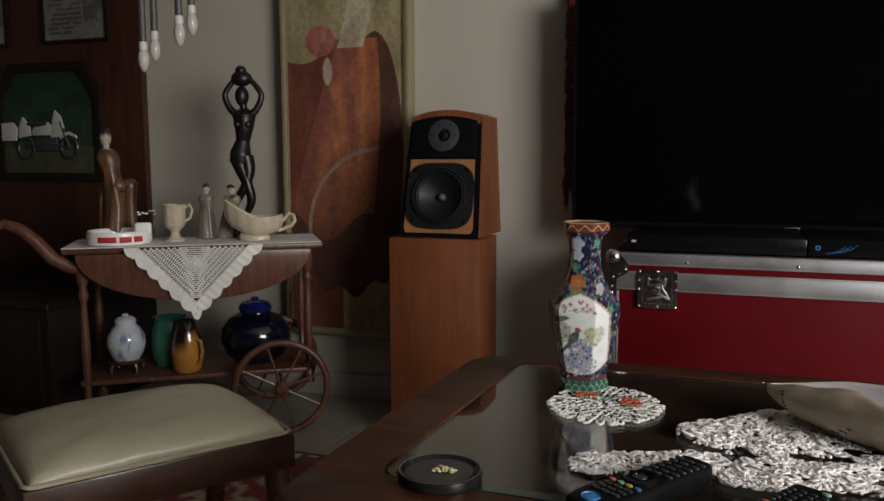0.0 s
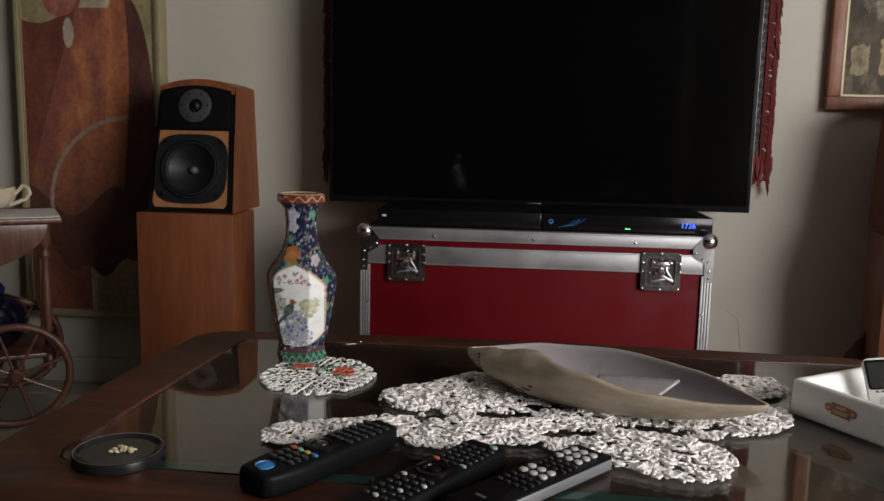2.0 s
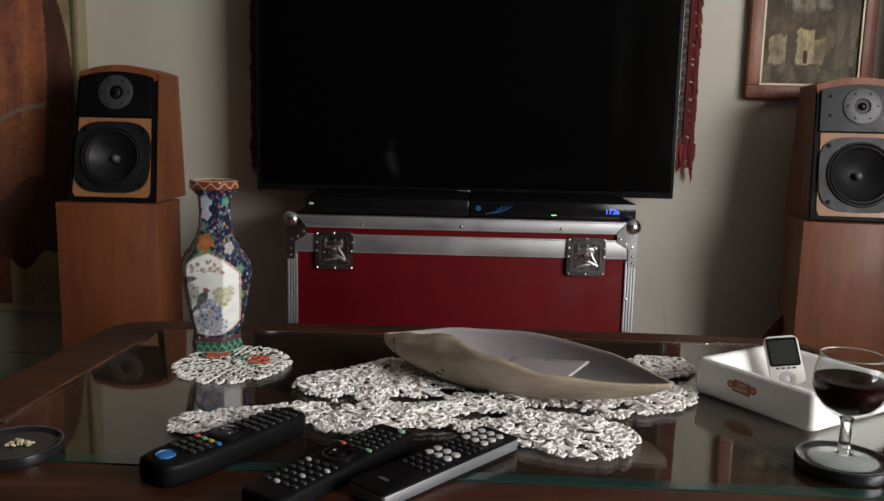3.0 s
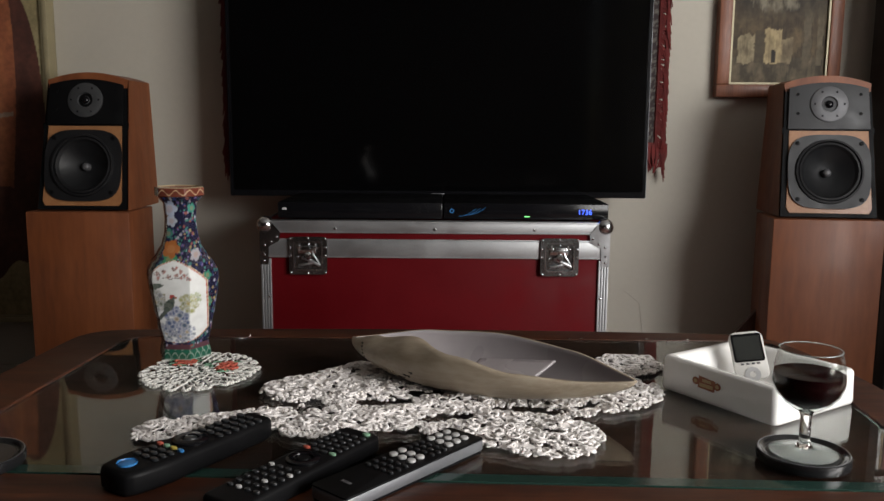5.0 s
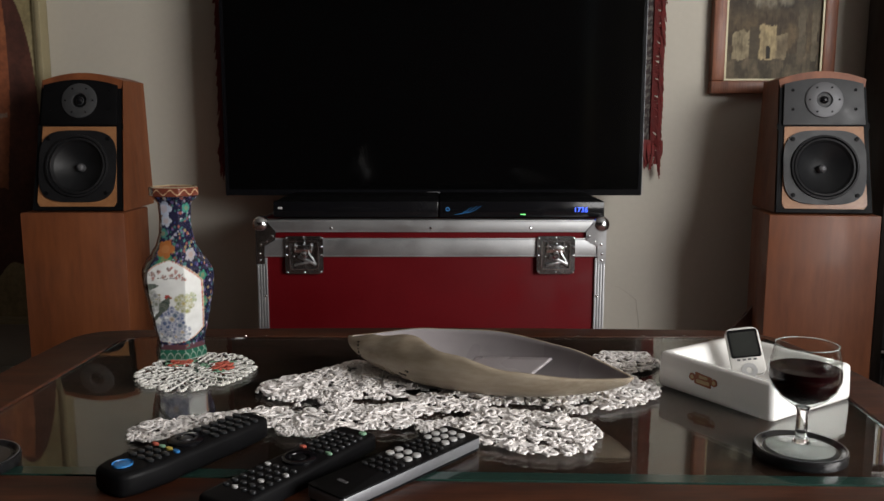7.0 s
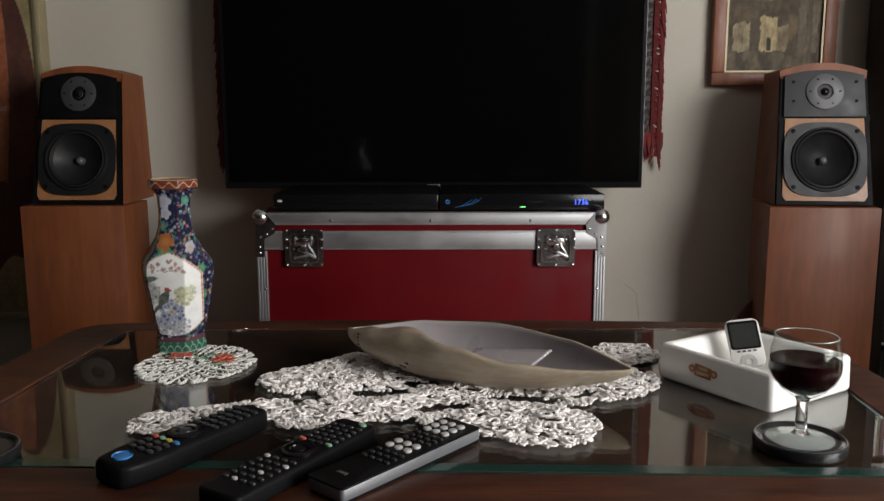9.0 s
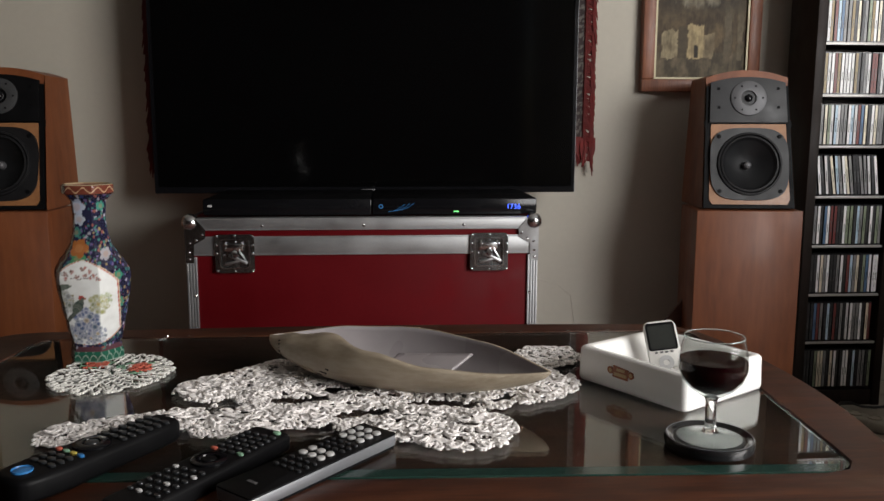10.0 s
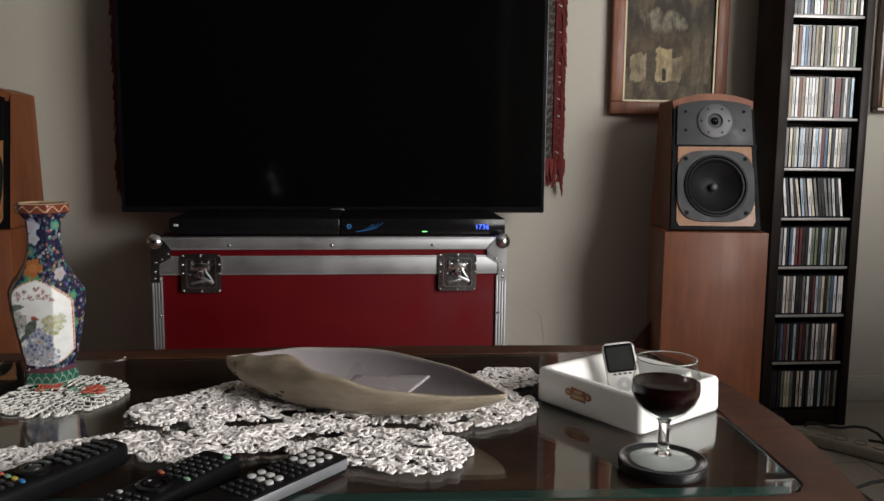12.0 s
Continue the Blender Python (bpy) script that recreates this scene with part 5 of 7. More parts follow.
# ---- disc tower, paintings ----
def disc_tower():
    x0, x1, y0, zt = 1.640, 1.925, 2.70, 1.80
    e = thing("disc_rack", ((x0 + x1) / 2, y0, 0), "tall narrow black-brown rack filled with music discs", "disc rack")
    w = (x1 - x0) / 2
    part("side_panel", box(-w, -w + 0.030, 0, 0.17, 0, zt, 0.002), BLACKWOOD, e)
    part("side_panel", box(w - 0.026, w, 0, 0.17, 0, zt, 0.002), BLACKWOOD, e)
    part("back_panel", box(-w + 0.030, w - 0.026, 0.16, 0.168, 0.04, zt - 0.002, 0), BLACKWOOD, e)
    part("plinth", box(-w + 0.030, w - 0.026, 0.006, 0.16, 0, 0.05, 0.002), BLACKWOOD, e)
    part("top_panel", box(-w - 0.004, w + 0.004, -0.004, 0.172, zt, zt + 0.018, 0.002), BLACKWOOD, e)
    pitch, first = 0.1525, 0.056
    SHELF_EDGE = plain("grey_shelf_edge", (0.38, 0.37, 0.355), 0.4, 0.3)
    k = 0
    levels = []
    while first + pitch * k < zt - 0.12:
        z = first + pitch * k
        levels.append(z)
        if k:
            sh = part("shelf", box(-w + 0.030, w - 0.026, 0.012, 0.16, z - 0.008, z, 0.001), BLACKWOOD, e)
            part("edge_strip", box(-w + 0.030, w - 0.026, 0.008, 0.0118, z - 0.008, z, 0.001), SHELF_EDGE, sh, "pale metal shelf edge")
        k += 1
    # discs in plastic cases
    rnd = random.Random(21)
    jewel = plain("clear_case_plastic", (0.022, 0.022, 0.024), 0.25, vary=0.1, scale=40, bumps=0)
    spines = []
    for nm, c in (("white", (0.62, 0.61, 0.57)), ("cream", (0.50, 0.46, 0.36)), ("grey", (0.28, 0.28, 0.28)), ("black", (0.02, 0.02, 0.022)), ("blue", (0.10, 0.20, 0.36)), ("pale_blue", (0.32, 0.42, 0.50)), ("green", (0.30, 0.36, 0.24)), ("dark_red", (0.20, 0.04, 0.035)), ("silver", (0.44, 0.44, 0.44)), ("ochre", (0.34, 0.25, 0.11))):
        me = bpy.data.meshes.new("disc_case")
        bm = box(-0.005, 0.005, 0.0008, 0.142, 0, 0.1245, 0.0006, 1)
        strip = box(-0.0036, 0.0036, 0.0, 0.0012, 0.004, 0.1205, 0)
        for f in strip.faces:
            f.material_index = 1
        merge(bm, strip)
        ink = box(-0.0009, 0.0009, -0.0002, 0.0006, 0.040, 0.040 + rnd.uniform(0.02, 0.05), 0)
        for f in ink.faces:
            f.material_index = 2
        merge(bm, ink)
        bm.to_mesh(me)
        bm.free()
        lum = sum(c) / 3
        me.materials.append(jewel)
        me.materials.append(plain(nm + "_spine", tuple(min(0.84, (1.5 if min(c) > 0.3 else 0.8) * q) for q in c), 0.45, vary=0.1, scale=200, bumps=0))
        me.materials.append(GREYKEY if lum > 0.2 else GREYMETAL)
        spines.append((nm, me))
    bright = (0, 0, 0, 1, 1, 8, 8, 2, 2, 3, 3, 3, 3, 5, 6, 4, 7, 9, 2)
    # darker mix for the three lowest shelves puts their shade into spine colour
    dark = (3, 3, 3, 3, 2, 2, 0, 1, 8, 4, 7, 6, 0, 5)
    for lv, z in enumerate(levels):
        x = x0 + 0.0365
        lean = {4: 8.0}.get(lv, 0.0)
        x += 0.010 if lean else 0
        end = x1 - 0.034 - rnd.choice((0.0, 0.004, 0.008))
        while x < end - 0.004:
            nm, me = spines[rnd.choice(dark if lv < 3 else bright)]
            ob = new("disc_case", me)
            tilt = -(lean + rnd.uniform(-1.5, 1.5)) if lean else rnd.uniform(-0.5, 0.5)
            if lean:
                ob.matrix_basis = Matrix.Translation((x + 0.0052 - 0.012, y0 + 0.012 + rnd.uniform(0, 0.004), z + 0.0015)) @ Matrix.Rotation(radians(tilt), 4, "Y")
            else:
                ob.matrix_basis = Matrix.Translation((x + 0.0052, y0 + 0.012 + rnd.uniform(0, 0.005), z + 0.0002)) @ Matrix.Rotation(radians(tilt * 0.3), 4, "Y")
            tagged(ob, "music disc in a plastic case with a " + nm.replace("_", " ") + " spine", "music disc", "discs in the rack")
            x += 0.0104 if not lean else 0.0113


disc_tower()


def picture(name, cx, z0, w, h, fw, frame_mat, colour, label, y=N1 - 0.03, nx=90, nz=120, inner=None, depth=0.028):
    e = thing(name, (cx, y, z0), label, "painting")
    hw = w / 2
    bars = (("frame_bar", -hw, hw, 0, fw), ("frame_bar", -hw, hw, h - fw, h), ("frame_bar", -hw, -hw + fw, fw, h - fw), ("frame_bar", hw - fw, hw, fw, h - fw))
    for n, x0, x1, a, b in bars:
        part(n, box(x0, x1, -0.008, depth - 0.001, a, b, 0.004), frame_mat, e)
    if inner:
        part("fillet", merge(bmesh.new(), ring_prism([(-hw + fw, fw), (hw - fw, fw), (hw - fw, h - fw), (-hw + fw, h - fw)], [(-hw + fw + 0.006, fw + 0.006), (hw - fw - 0.006, fw + 0.006), (hw - fw - 0.006, h - fw - 0.006), (-hw + fw + 0.006, h - fw - 0.006)], 0, 0.006), Matrix.Translation((0, 0.003, 0)) @ FRONT), inner, e, "pale gilt fillet")
    ob = part("canvas", sheet(-hw + fw + 0.002, hw - fw - 0.002, fw + 0.002, h - fw - 0.002, nx, nz, 0.006, 0.012), PAINT, e)
    painted(ob, lambda p: colour(p.x / hw, (p.z) / h))
    return e


def fbm(x, y, s, seed=0.0):
    return sum(noise.noise(Vector((x * s * 2 ** k, y * s * 2 ** k, seed))) * 0.5 ** k for k in range(4))


def village(u, v):
    """Dim brown street scene with pale house fronts and a dark sky of leaves."""
    n = fbm(u * 1.0, v * 1.8, 5.0, 3) + 0.35 * fbm(u * 3, v * 1.2, 14.0, 7)
    c = mix3((0.034, 0.022, 0.011), (0.115, 0.080, 0.040), 0.45 + 0.8 * n)
    if v < 0.22:
        c = mix3((0.045, 0.034, 0.019), (0.12, 0.092, 0.055), 0.45 + 1.1 * n)
    for x0, x1, z0, z1, col in ((-0.66, -0.39, 0.19, 0.345, (0.27, 0.22, 0.13)), (-0.39, -0.23, 0.19, 0.36, (0.06, 0.045, 0.025)), (-0.23, 0.05, 0.19, 0.385, (0.36, 0.28, 0.15)), (0.05, 0.22, 0.19, 0.33, (0.20, 0.155, 0.09)), (0.40, 0.52, 0.19, 0.62, (0.10, 0.08, 0.05)), (0.62, 0.72, 0.19, 0.60, (0.13, 0.105, 0.065))):
        if x0 + 0.03 * n < u < x1 + 0.03 * n and z0 + 0.02 * n < v < z1 + 0.03 * n:
            c = mix3(col, (0.06, 0.042, 0.022), 0.22 + 0.8 * n)
    if -0.12 < u < -0.04 and 0.19 < v < 0.265 - 8 * (u + 0.08) ** 2:
        c = (0.018, 0.013, 0.008)
    k = max(0.0, min(1.0, (v - 0.40 + 0.08 * n) / 0.10))
    leaves = mix3((0.022, 0.016, 0.009), (0.105, 0.080, 0.047), 0.40 + 1.1 * fbm(u, v * 1.3, 3.5, 8))
    c = mix3(c, leaves, k)
    c = mix3(c, (0.20, 0.175, 0.125), 0.8 - ((u + 0.1) / 0.5) ** 2 * 1.2 - ((v - 0.53) / 0.07) ** 2 + 1.3 * n)
    return tuple(0.9 * q for q in c)


picture("framed_street_painting", 1.376, 0.985, 0.385, 0.56, 0.040, FRAMEWOOD, village, "brown street painting in a reddish wooden frame", inner=GILT)


def ochre(u, v):
    return mix3((0.30, 0.22, 0.10), (0.42, 0.33, 0.17), 0.5 + fbm(u, v, 3, 2))


picture("framed_ochre_print", 2.27, 1.00, 0.36, 0.50, 0.018, DARKWOOD_V, ochre, "plain ochre print in a thin dark frame", inner=GILT, nx=40, nz=40)


def poster(u, v):
    """Tall panel: rust ground, curved brown field, pale band and rounded colour fields."""
    n = fbm(u * 0.4, v, 9.0, 1)
    c = mix3((0.22, 0.18, 0.09), (0.31, 0.26, 0.14), 0.5 + n)
    x, z = u * 0.25, 0.165 + v * 1.62
    if x < -0.02 and z < 1.24 + 0.10 * math.sin(x * 9):
        c = mix3((0.10, 0.026, 0.014), (0.15, 0.045, 0.026), 0.5 + n)
    if ((x - 0.115) / 0.105) ** 2 + ((z - 0.82) / 0.42) ** 2 < 1:
        c = mix3((0.055, 0.018, 0.012), (0.085, 0.028, 0.018), 0.5 + n)
    if z < 0.62 and ((x - 0.0) / 0.24) ** 2 + ((z - 0.62) / 0.30) ** 2 < 1 + 0.12 * math.sin(x * 50):
        c = mix3((0.050, 0.016, 0.010), (0.075, 0.026, 0.016), 0.5 + n)
    # large rust field, narrow above and wide below
    left = 0.03 - 0.075 - 0.20 * max(0.0, min(1.0, (1.16 - z) / 0.62)) ** 0.9
    right = 0.03 + 0.085 + 0.02 * math.sin((z - 0.7) * 5)
    if 0.56 + 0.05 * math.sin(x * 20) < z < 1.22 and left < x < right:
        k = (x - left) / (right - left)
        c = mix3((0.19, 0.058, 0.042), (0.36, 0.130, 0.050), 1.2 * k + 1.1 * n) if k < 0.72 else mix3((0.36, 0.130, 0.050), (0.24, 0.075, 0.032), (k - 0.72) * 3 + n)
        if z < 0.85:
            c = mix3(c, (0.10, 0.032, 0.02), (0.85 - z) * 2.6)
    r = math.hypot(x - 0.135, z - 0.555)
    if 0.276 < r < 0.290 and x < 0.12 and z > 0.50:
        c = (0.25, 0.18, 0.14)
    if ((x + 0.095) / 0.058) ** 2 + ((z - 1.215) / 0.055) ** 2 < 1 + 0.2 * n:
        c = mix3((0.25, 0.075, 0.058), (0.34, 0.14, 0.11), 0.5 + 2 * n)
    if ((x + 0.068) / 0.018) ** 2 + ((z - 1.11) / 0.048) ** 2 < 1:
        c = (0.36, 0.30, 0.25)
    if z > 1.19 and abs(x - 0.03 - 0.30 * (z - 1.22)) < 0.050:
        c = mix3((0.30, 0.25, 0.17), (0.42, 0.36, 0.25), 0.5 + 2 * n)
    return c


picture("tall_panel_painting", -1.150, 0.245, 0.50, 1.62, 0.018, GILT, poster, "tall rust and brown panel painting of rounded colour fields", y=N1 - 0.05, nx=170, nz=520, inner=GILT, depth=0.048)


def plaque(u, v):
    n = fbm(u, v, 5, 4)
    c = mix3((0.006, 0.020, 0.009), (0.014, 0.045, 0.018), 0.5 + n)
    if v < 0.30:
        c = mix3((0.030, 0.045, 0.02), (0.06, 0.055, 0.03), 0.5 + n)
    if v > 0.78 and abs(u) < 0.5 and fbm(u, v, 30, 1) > 0.05:
        c = (0.10, 0.07, 0.03)
    return c


def motorcycle_plaque():
    e = thing("motorcycle_plaque", (-2.485, N1 - 0.062, 0.795), "dark wooden plaque with a white motorcycle on green", "plaque")
    w, h = 0.27, 0.475
    out = [(-w, 0), (w, 0), (w, h * 0.72), (w * 0.86, h * 0.86), (w * 0.70, h), (-w * 0.70, h), (-w * 0.86, h * 0.86), (-w, h * 0.72)]
    inn = [(x * 0.90, h / 2 + (z - h / 2) * 0.86) for x, z in out]
    part("frame", merge(bmesh.new(), ring_prism(out, inn, 0, 0.03), Matrix.Translation((0, 0.025, 0)) @ FRONT), BLACKWOOD, e, "dark clipped-corner frame")
    bd = prism(inn, 0.0, 0.008)
    ob = part("panel", merge(bmesh.new(), sheet(-w * 0.9, w * 0.9, h * 0.07, h * 0.76, 50, 50, 0.010, 0.006)), PAINT, e)
    painted(ob, lambda p: plaque(p.x / w, p.z / h))
    bk = part("backing", merge(bmesh.new(), bd, Matrix.Translation((0, 0.026, 0)) @ FRONT), plain("dark_green_paint", (0.012, 0.04, 0.018), 0.5), e)
    WHITE = plain("white_enamel", (0.45, 0.45, 0.42), 0.4)
    DARK = plain("dark_enamel", (0.03, 0.035, 0.035), 0.4)
    for cx in (-0.075, 0.150):
        part("wheel", tube([(cx + 0.042 * math.cos(a), 0.004, 0.135 + 0.042 * math.sin(a)) for a in [i * 0.349 for i in range(18)]], 0.006, 6, True), DARK, e, "dark wheel")
    engine = tube([(-0.07, 0.004, 0.135), (0.03, 0.002, 0.15), (0.15, 0.004, 0.135), (0.11, 0.004, 0.24)], 0.008, 6)
    merge(engine, box(-0.03, 0.09, -0.002, 0.012, 0.12, 0.18, 0.008))
    part("engine", engine, DARK, e, "dark engine")
    for nm, pts, lab in (("tank", ((-0.035, 0.185), (0.055, 0.185), (0.075, 0.215), (0.045, 0.238), (-0.01, 0.232), (-0.04, 0.205)), "white tank"),
                         ("fairing", ((0.060, 0.175), (0.115, 0.180), (0.128, 0.215), (0.112, 0.262), (0.085, 0.285), (0.072, 0.250), (0.066, 0.215)), "white front shield"),
                         ("rear_case", ((-0.225, 0.165), (-0.125, 0.165), (-0.115, 0.215), (-0.14, 0.240), (-0.215, 0.236), (-0.23, 0.20)), "white rear case"),
                         ("tail", ((-0.11, 0.175), (-0.045, 0.185), (-0.05, 0.225), (-0.085, 0.262), (-0.105, 0.225)), "white tail"),
                         ("fender", ((0.105, 0.168), (0.150, 0.188), (0.192, 0.172), (0.186, 0.186), (0.150, 0.200), (0.110, 0.190)), "white front fender")):
        part(nm, merge(bmesh.new(), prism(pts, 0, 0.010, 0.003), Matrix.Translation((0, 0.008, 0)) @ FRONT), WHITE, e, lab)
    part("seat", ball(0.05, (-0.01, 0.001, 0.232), (1.2, 0.14, 0.26)), DARK, e, "dark seat")
    for o in e.children:
        if o.name.split(".")[0] in ("wheel", "engine", "tank", "fairing", "rear_case", "tail", "fender", "seat"):
            o.location.x -= 0.045


motorcycle_plaque()


def paper_print(cx, z0, w, h, label):
    e = thing("framed_document", (cx, N1 - 0.05, z0), label, "document")
    part("frame", merge(bmesh.new(), ring_prism([(-w, 0), (w, 0), (w, h), (-w, h)], [(-w + 0.012, 0.012), (w - 0.012, 0.012), (w - 0.012, h - 0.012), (-w + 0.012, h - 0.012)], 0, 0.014), Matrix.Translation((0, 0.013, 0)) @ FRONT), BLACKWOOD, e)
    ob = part("sheet", sheet(-w + 0.012, w - 0.012, 0.012, h - 0.012, 60, 60, 0.008, 0.004), PAINT, e, "grey sheet with illegible lines")

    def colour(p):
        n = fbm(p.x, p.z, 12, 6)
        if p.x < w * 0.2 and abs(p.x) < w - 0.03 and 0.03 < p.z < h - 0.03 and (p.z * 55) % 1 < 0.45 and n > -0.3:
            return (0.07, 0.07, 0.065)
        if p.x > w * 0.25 and n > 0.0:
            return (0.09, 0.09, 0.085)
        return (0.17, 0.165, 0.155)

    painted(ob, colour)


paper_print(-2.335, 1.345, 0.165, 0.24, "framed grey document with an engraving on it")
paper_print(-2.80, 1.345, 0.12, 0.24, "small framed grey document")


# ---- hanging candle lamp ----
def hanging_lamp():
    e = thing("hanging_lamp", (-1.472, 2.328, TOP - 0.05), "hanging lamp of steel tubes with candle bulbs", "ceiling lamp")
    part("ceiling_rose", lathe([(0, -0.04), (0.05, -0.04), (0.07, -0.02), (0.075, 0.05), (0, 0.05)], 32), STEEL, e)
    BULB = plain("unlit_frosted_bulb", (0.50, 0.49, 0.46), 0.25, vary=0.05, scale=40, bumps=0, coat=0.4)
    for dx, dy, z in ((-0.062, 0.0, 1.228), (-0.043, 0.03, 1.262), (0.070, 0.0, 1.297), (0.086, 0.04, 1.332)):
        tb = part("tube", lathe([(0.0105, z + 0.05 - TOP), (0.0105, -0.03), (0.0075, -0.03), (0.0075, z + 0.05 - TOP), (0.0105, z + 0.05 - TOP)], 18), GREYMETAL, e, "thin steel tube")
        tb.location = (dx, dy, 0)
        part("socket", lathe([(0, 0.058), (0.011, 0.058), (0.0125, 0.052), (0.0125, 0.034), (0, 0.034)], 18), WHITEPLASTIC, tb).location = (0, 0, z - TOP)
        part("bulb", lathe([(0.009, 0.036), (0.015, 0.022), (0.0175, 0.008), (0.015, -0.010), (0.008, -0.026), (0, -0.034)], 20), BULB, tb, "frosted candle bulb").location = (0, 0, z - TOP)


hanging_lamp()


# ---- tea cart ----
CART = Matrix.Translation((-1.14, 2.59, 0)) @ Matrix.Rotation(radians(34), 4, "Z")
CART_TOP, CART_SHELF, CL, CD = 0.618, 0.204, 0.68, 0.30


def on_cart(u, v, z):
    p = CART @ Vector((u, v, z))
    return (p.x, p.y, p.z)


def turned_leg(z0, z1):
    h = z1 - z0
    prof = [(0, 0), (0.017, 0), (0.017, 0.08), (0.012, 0.10), (0.018, 0.13), (0.010, 0.16), (0.011, 0.30), (0.014, 0.48), (0.012, 0.62), (0.009, 0.74), (0.016, 0.78), (0.010, 0.82), (0.018, 0.86), (0.018, 1.0), (0, 1.0)]
    return lathe([(r, z0 + t * h) for r, t in prof], 18)


def tea_cart():
    e = thing("tea_cart", (0, 0, 0), "walnut tea cart with drop leaf and spoked wheels", "tea cart")
    e.matrix_basis = CART
    part("top", box(-CL - 0.05, 0.05, -0.02, CD + 0.02, CART_TOP - 0.018, CART_TOP, 0.005), CARTWOOD, e)
    leaf = [(-CL - 0.01, 0)] + [(-CL / 2 + (CL / 2 + 0.01) * math.cos(math.pi + math.pi * i / 24), -0.150 * math.sin(math.pi * i / 24) ** 0.95) for i in range(1, 24)] + [(0.01, 0)]
    part("drop_leaf", merge(bmesh.new(), prism(leaf, 0, 0.014, 0.003), Matrix.Translation((0, -0.024, CART_TOP - 0.018)) @ Matrix.Rotation(radians(0), 4, "X") @ FRONT), CARTWOOD, e, "hanging rounded drop leaf")
    part("apron", box(-CL, 0, 0.0, 0.016, CART_TOP - 0.075, CART_TOP - 0.018, 0.002), CARTWOOD, e)
    for u in (-CL, 0.0):
        for v in (0.01, CD - 0.01):
            part("leg", turned_leg(CART_SHELF - 0.05 if u == 0 else 0.02, CART_TOP - 0.018), CARTWOOD, e, "turned wooden leg").location = (u, v, 0)
    part("shelf", box(-CL - 0.02, 0.02, 0.0, CD, CART_SHELF - 0.016, CART_SHELF, 0.004), CARTWOOD, e)
    part("axle", tube([(-0.095, -0.075, 0.158), (-0.095, CD + 0.075, 0.158)], 0.010, 10), CARTWOOD, e)
    for v in (-0.060, CD + 0.060):
        wh = part("wheel", tube([(0.146 * math.cos(i * 0.1309), 0, 0.146 * math.sin(i * 0.1309)) for i in range(48)], 0.0115, 10, True), CARTWOOD, e, "spoked wooden wheel")
        wh.location = (-0.095, v, 0.158)
        part("hub", merge(bmesh.new(), lathe([(0, -0.022), (0.012, -0.022), (0.021, -0.014), (0.021, 0.014), (0.012, 0.022), (0, 0.022)], 20), Matrix.Rotation(radians(90), 4, "X")), CARTWOOD, wh)
        for k in range(8):
            a = k * math.pi / 4 + 0.3
            c, s = math.cos(a), math.sin(a)
            part("spoke", tube([(r * c, 0, r * s) for r in (0.018, 0.04, 0.06, 0.085, 0.11, 0.138)], [0.0045, 0.0055, 0.0035, 0.006, 0.0035, 0.0045], 8), CARTWOOD, wh)
    grip = tube([(-CL + 0.03, 0.01, CART_TOP - 0.070), (-CL - 0.03, 0.01, CART_TOP - 0.060), (-CL - 0.08, 0.01, CART_TOP - 0.030), (-CL - 0.12, 0.01, CART_TOP + 0.020), (-CL - 0.165, 0.01, CART_TOP + 0.062), (-CL - 0.205, 0.01, CART_TOP + 0.078), (-CL - 0.235, 0.01, CART_TOP + 0.066), (-CL - 0.230, 0.01, CART_TOP + 0.048)], [0.016, 0.020, 0.021, 0.020, 0.018, 0.016, 0.013, 0.006], 12)
    part("handle", grip, CARTWOOD, e, "curved wooden handle")
    part("caster", merge(bmesh.new(), lathe([(0, -0.01), (0.02, -0.01), (0.02, 0.01), (0, 0.01)], 18), Matrix.Translation((-CL, 0.01, 0.02)) @ Matrix.Rotation(radians(90), 4, "X")), BLACK, e)
    part("caster", merge(bmesh.new(), lathe([(0, -0.01), (0.02, -0.01), (0.02, 0.01), (0, 0.01)], 18), Matrix.Translation((-CL, CD - 0.01, 0.02)) @ Matrix.Rotation(radians(90), 4, "X")), BLACK, e)


tea_cart()


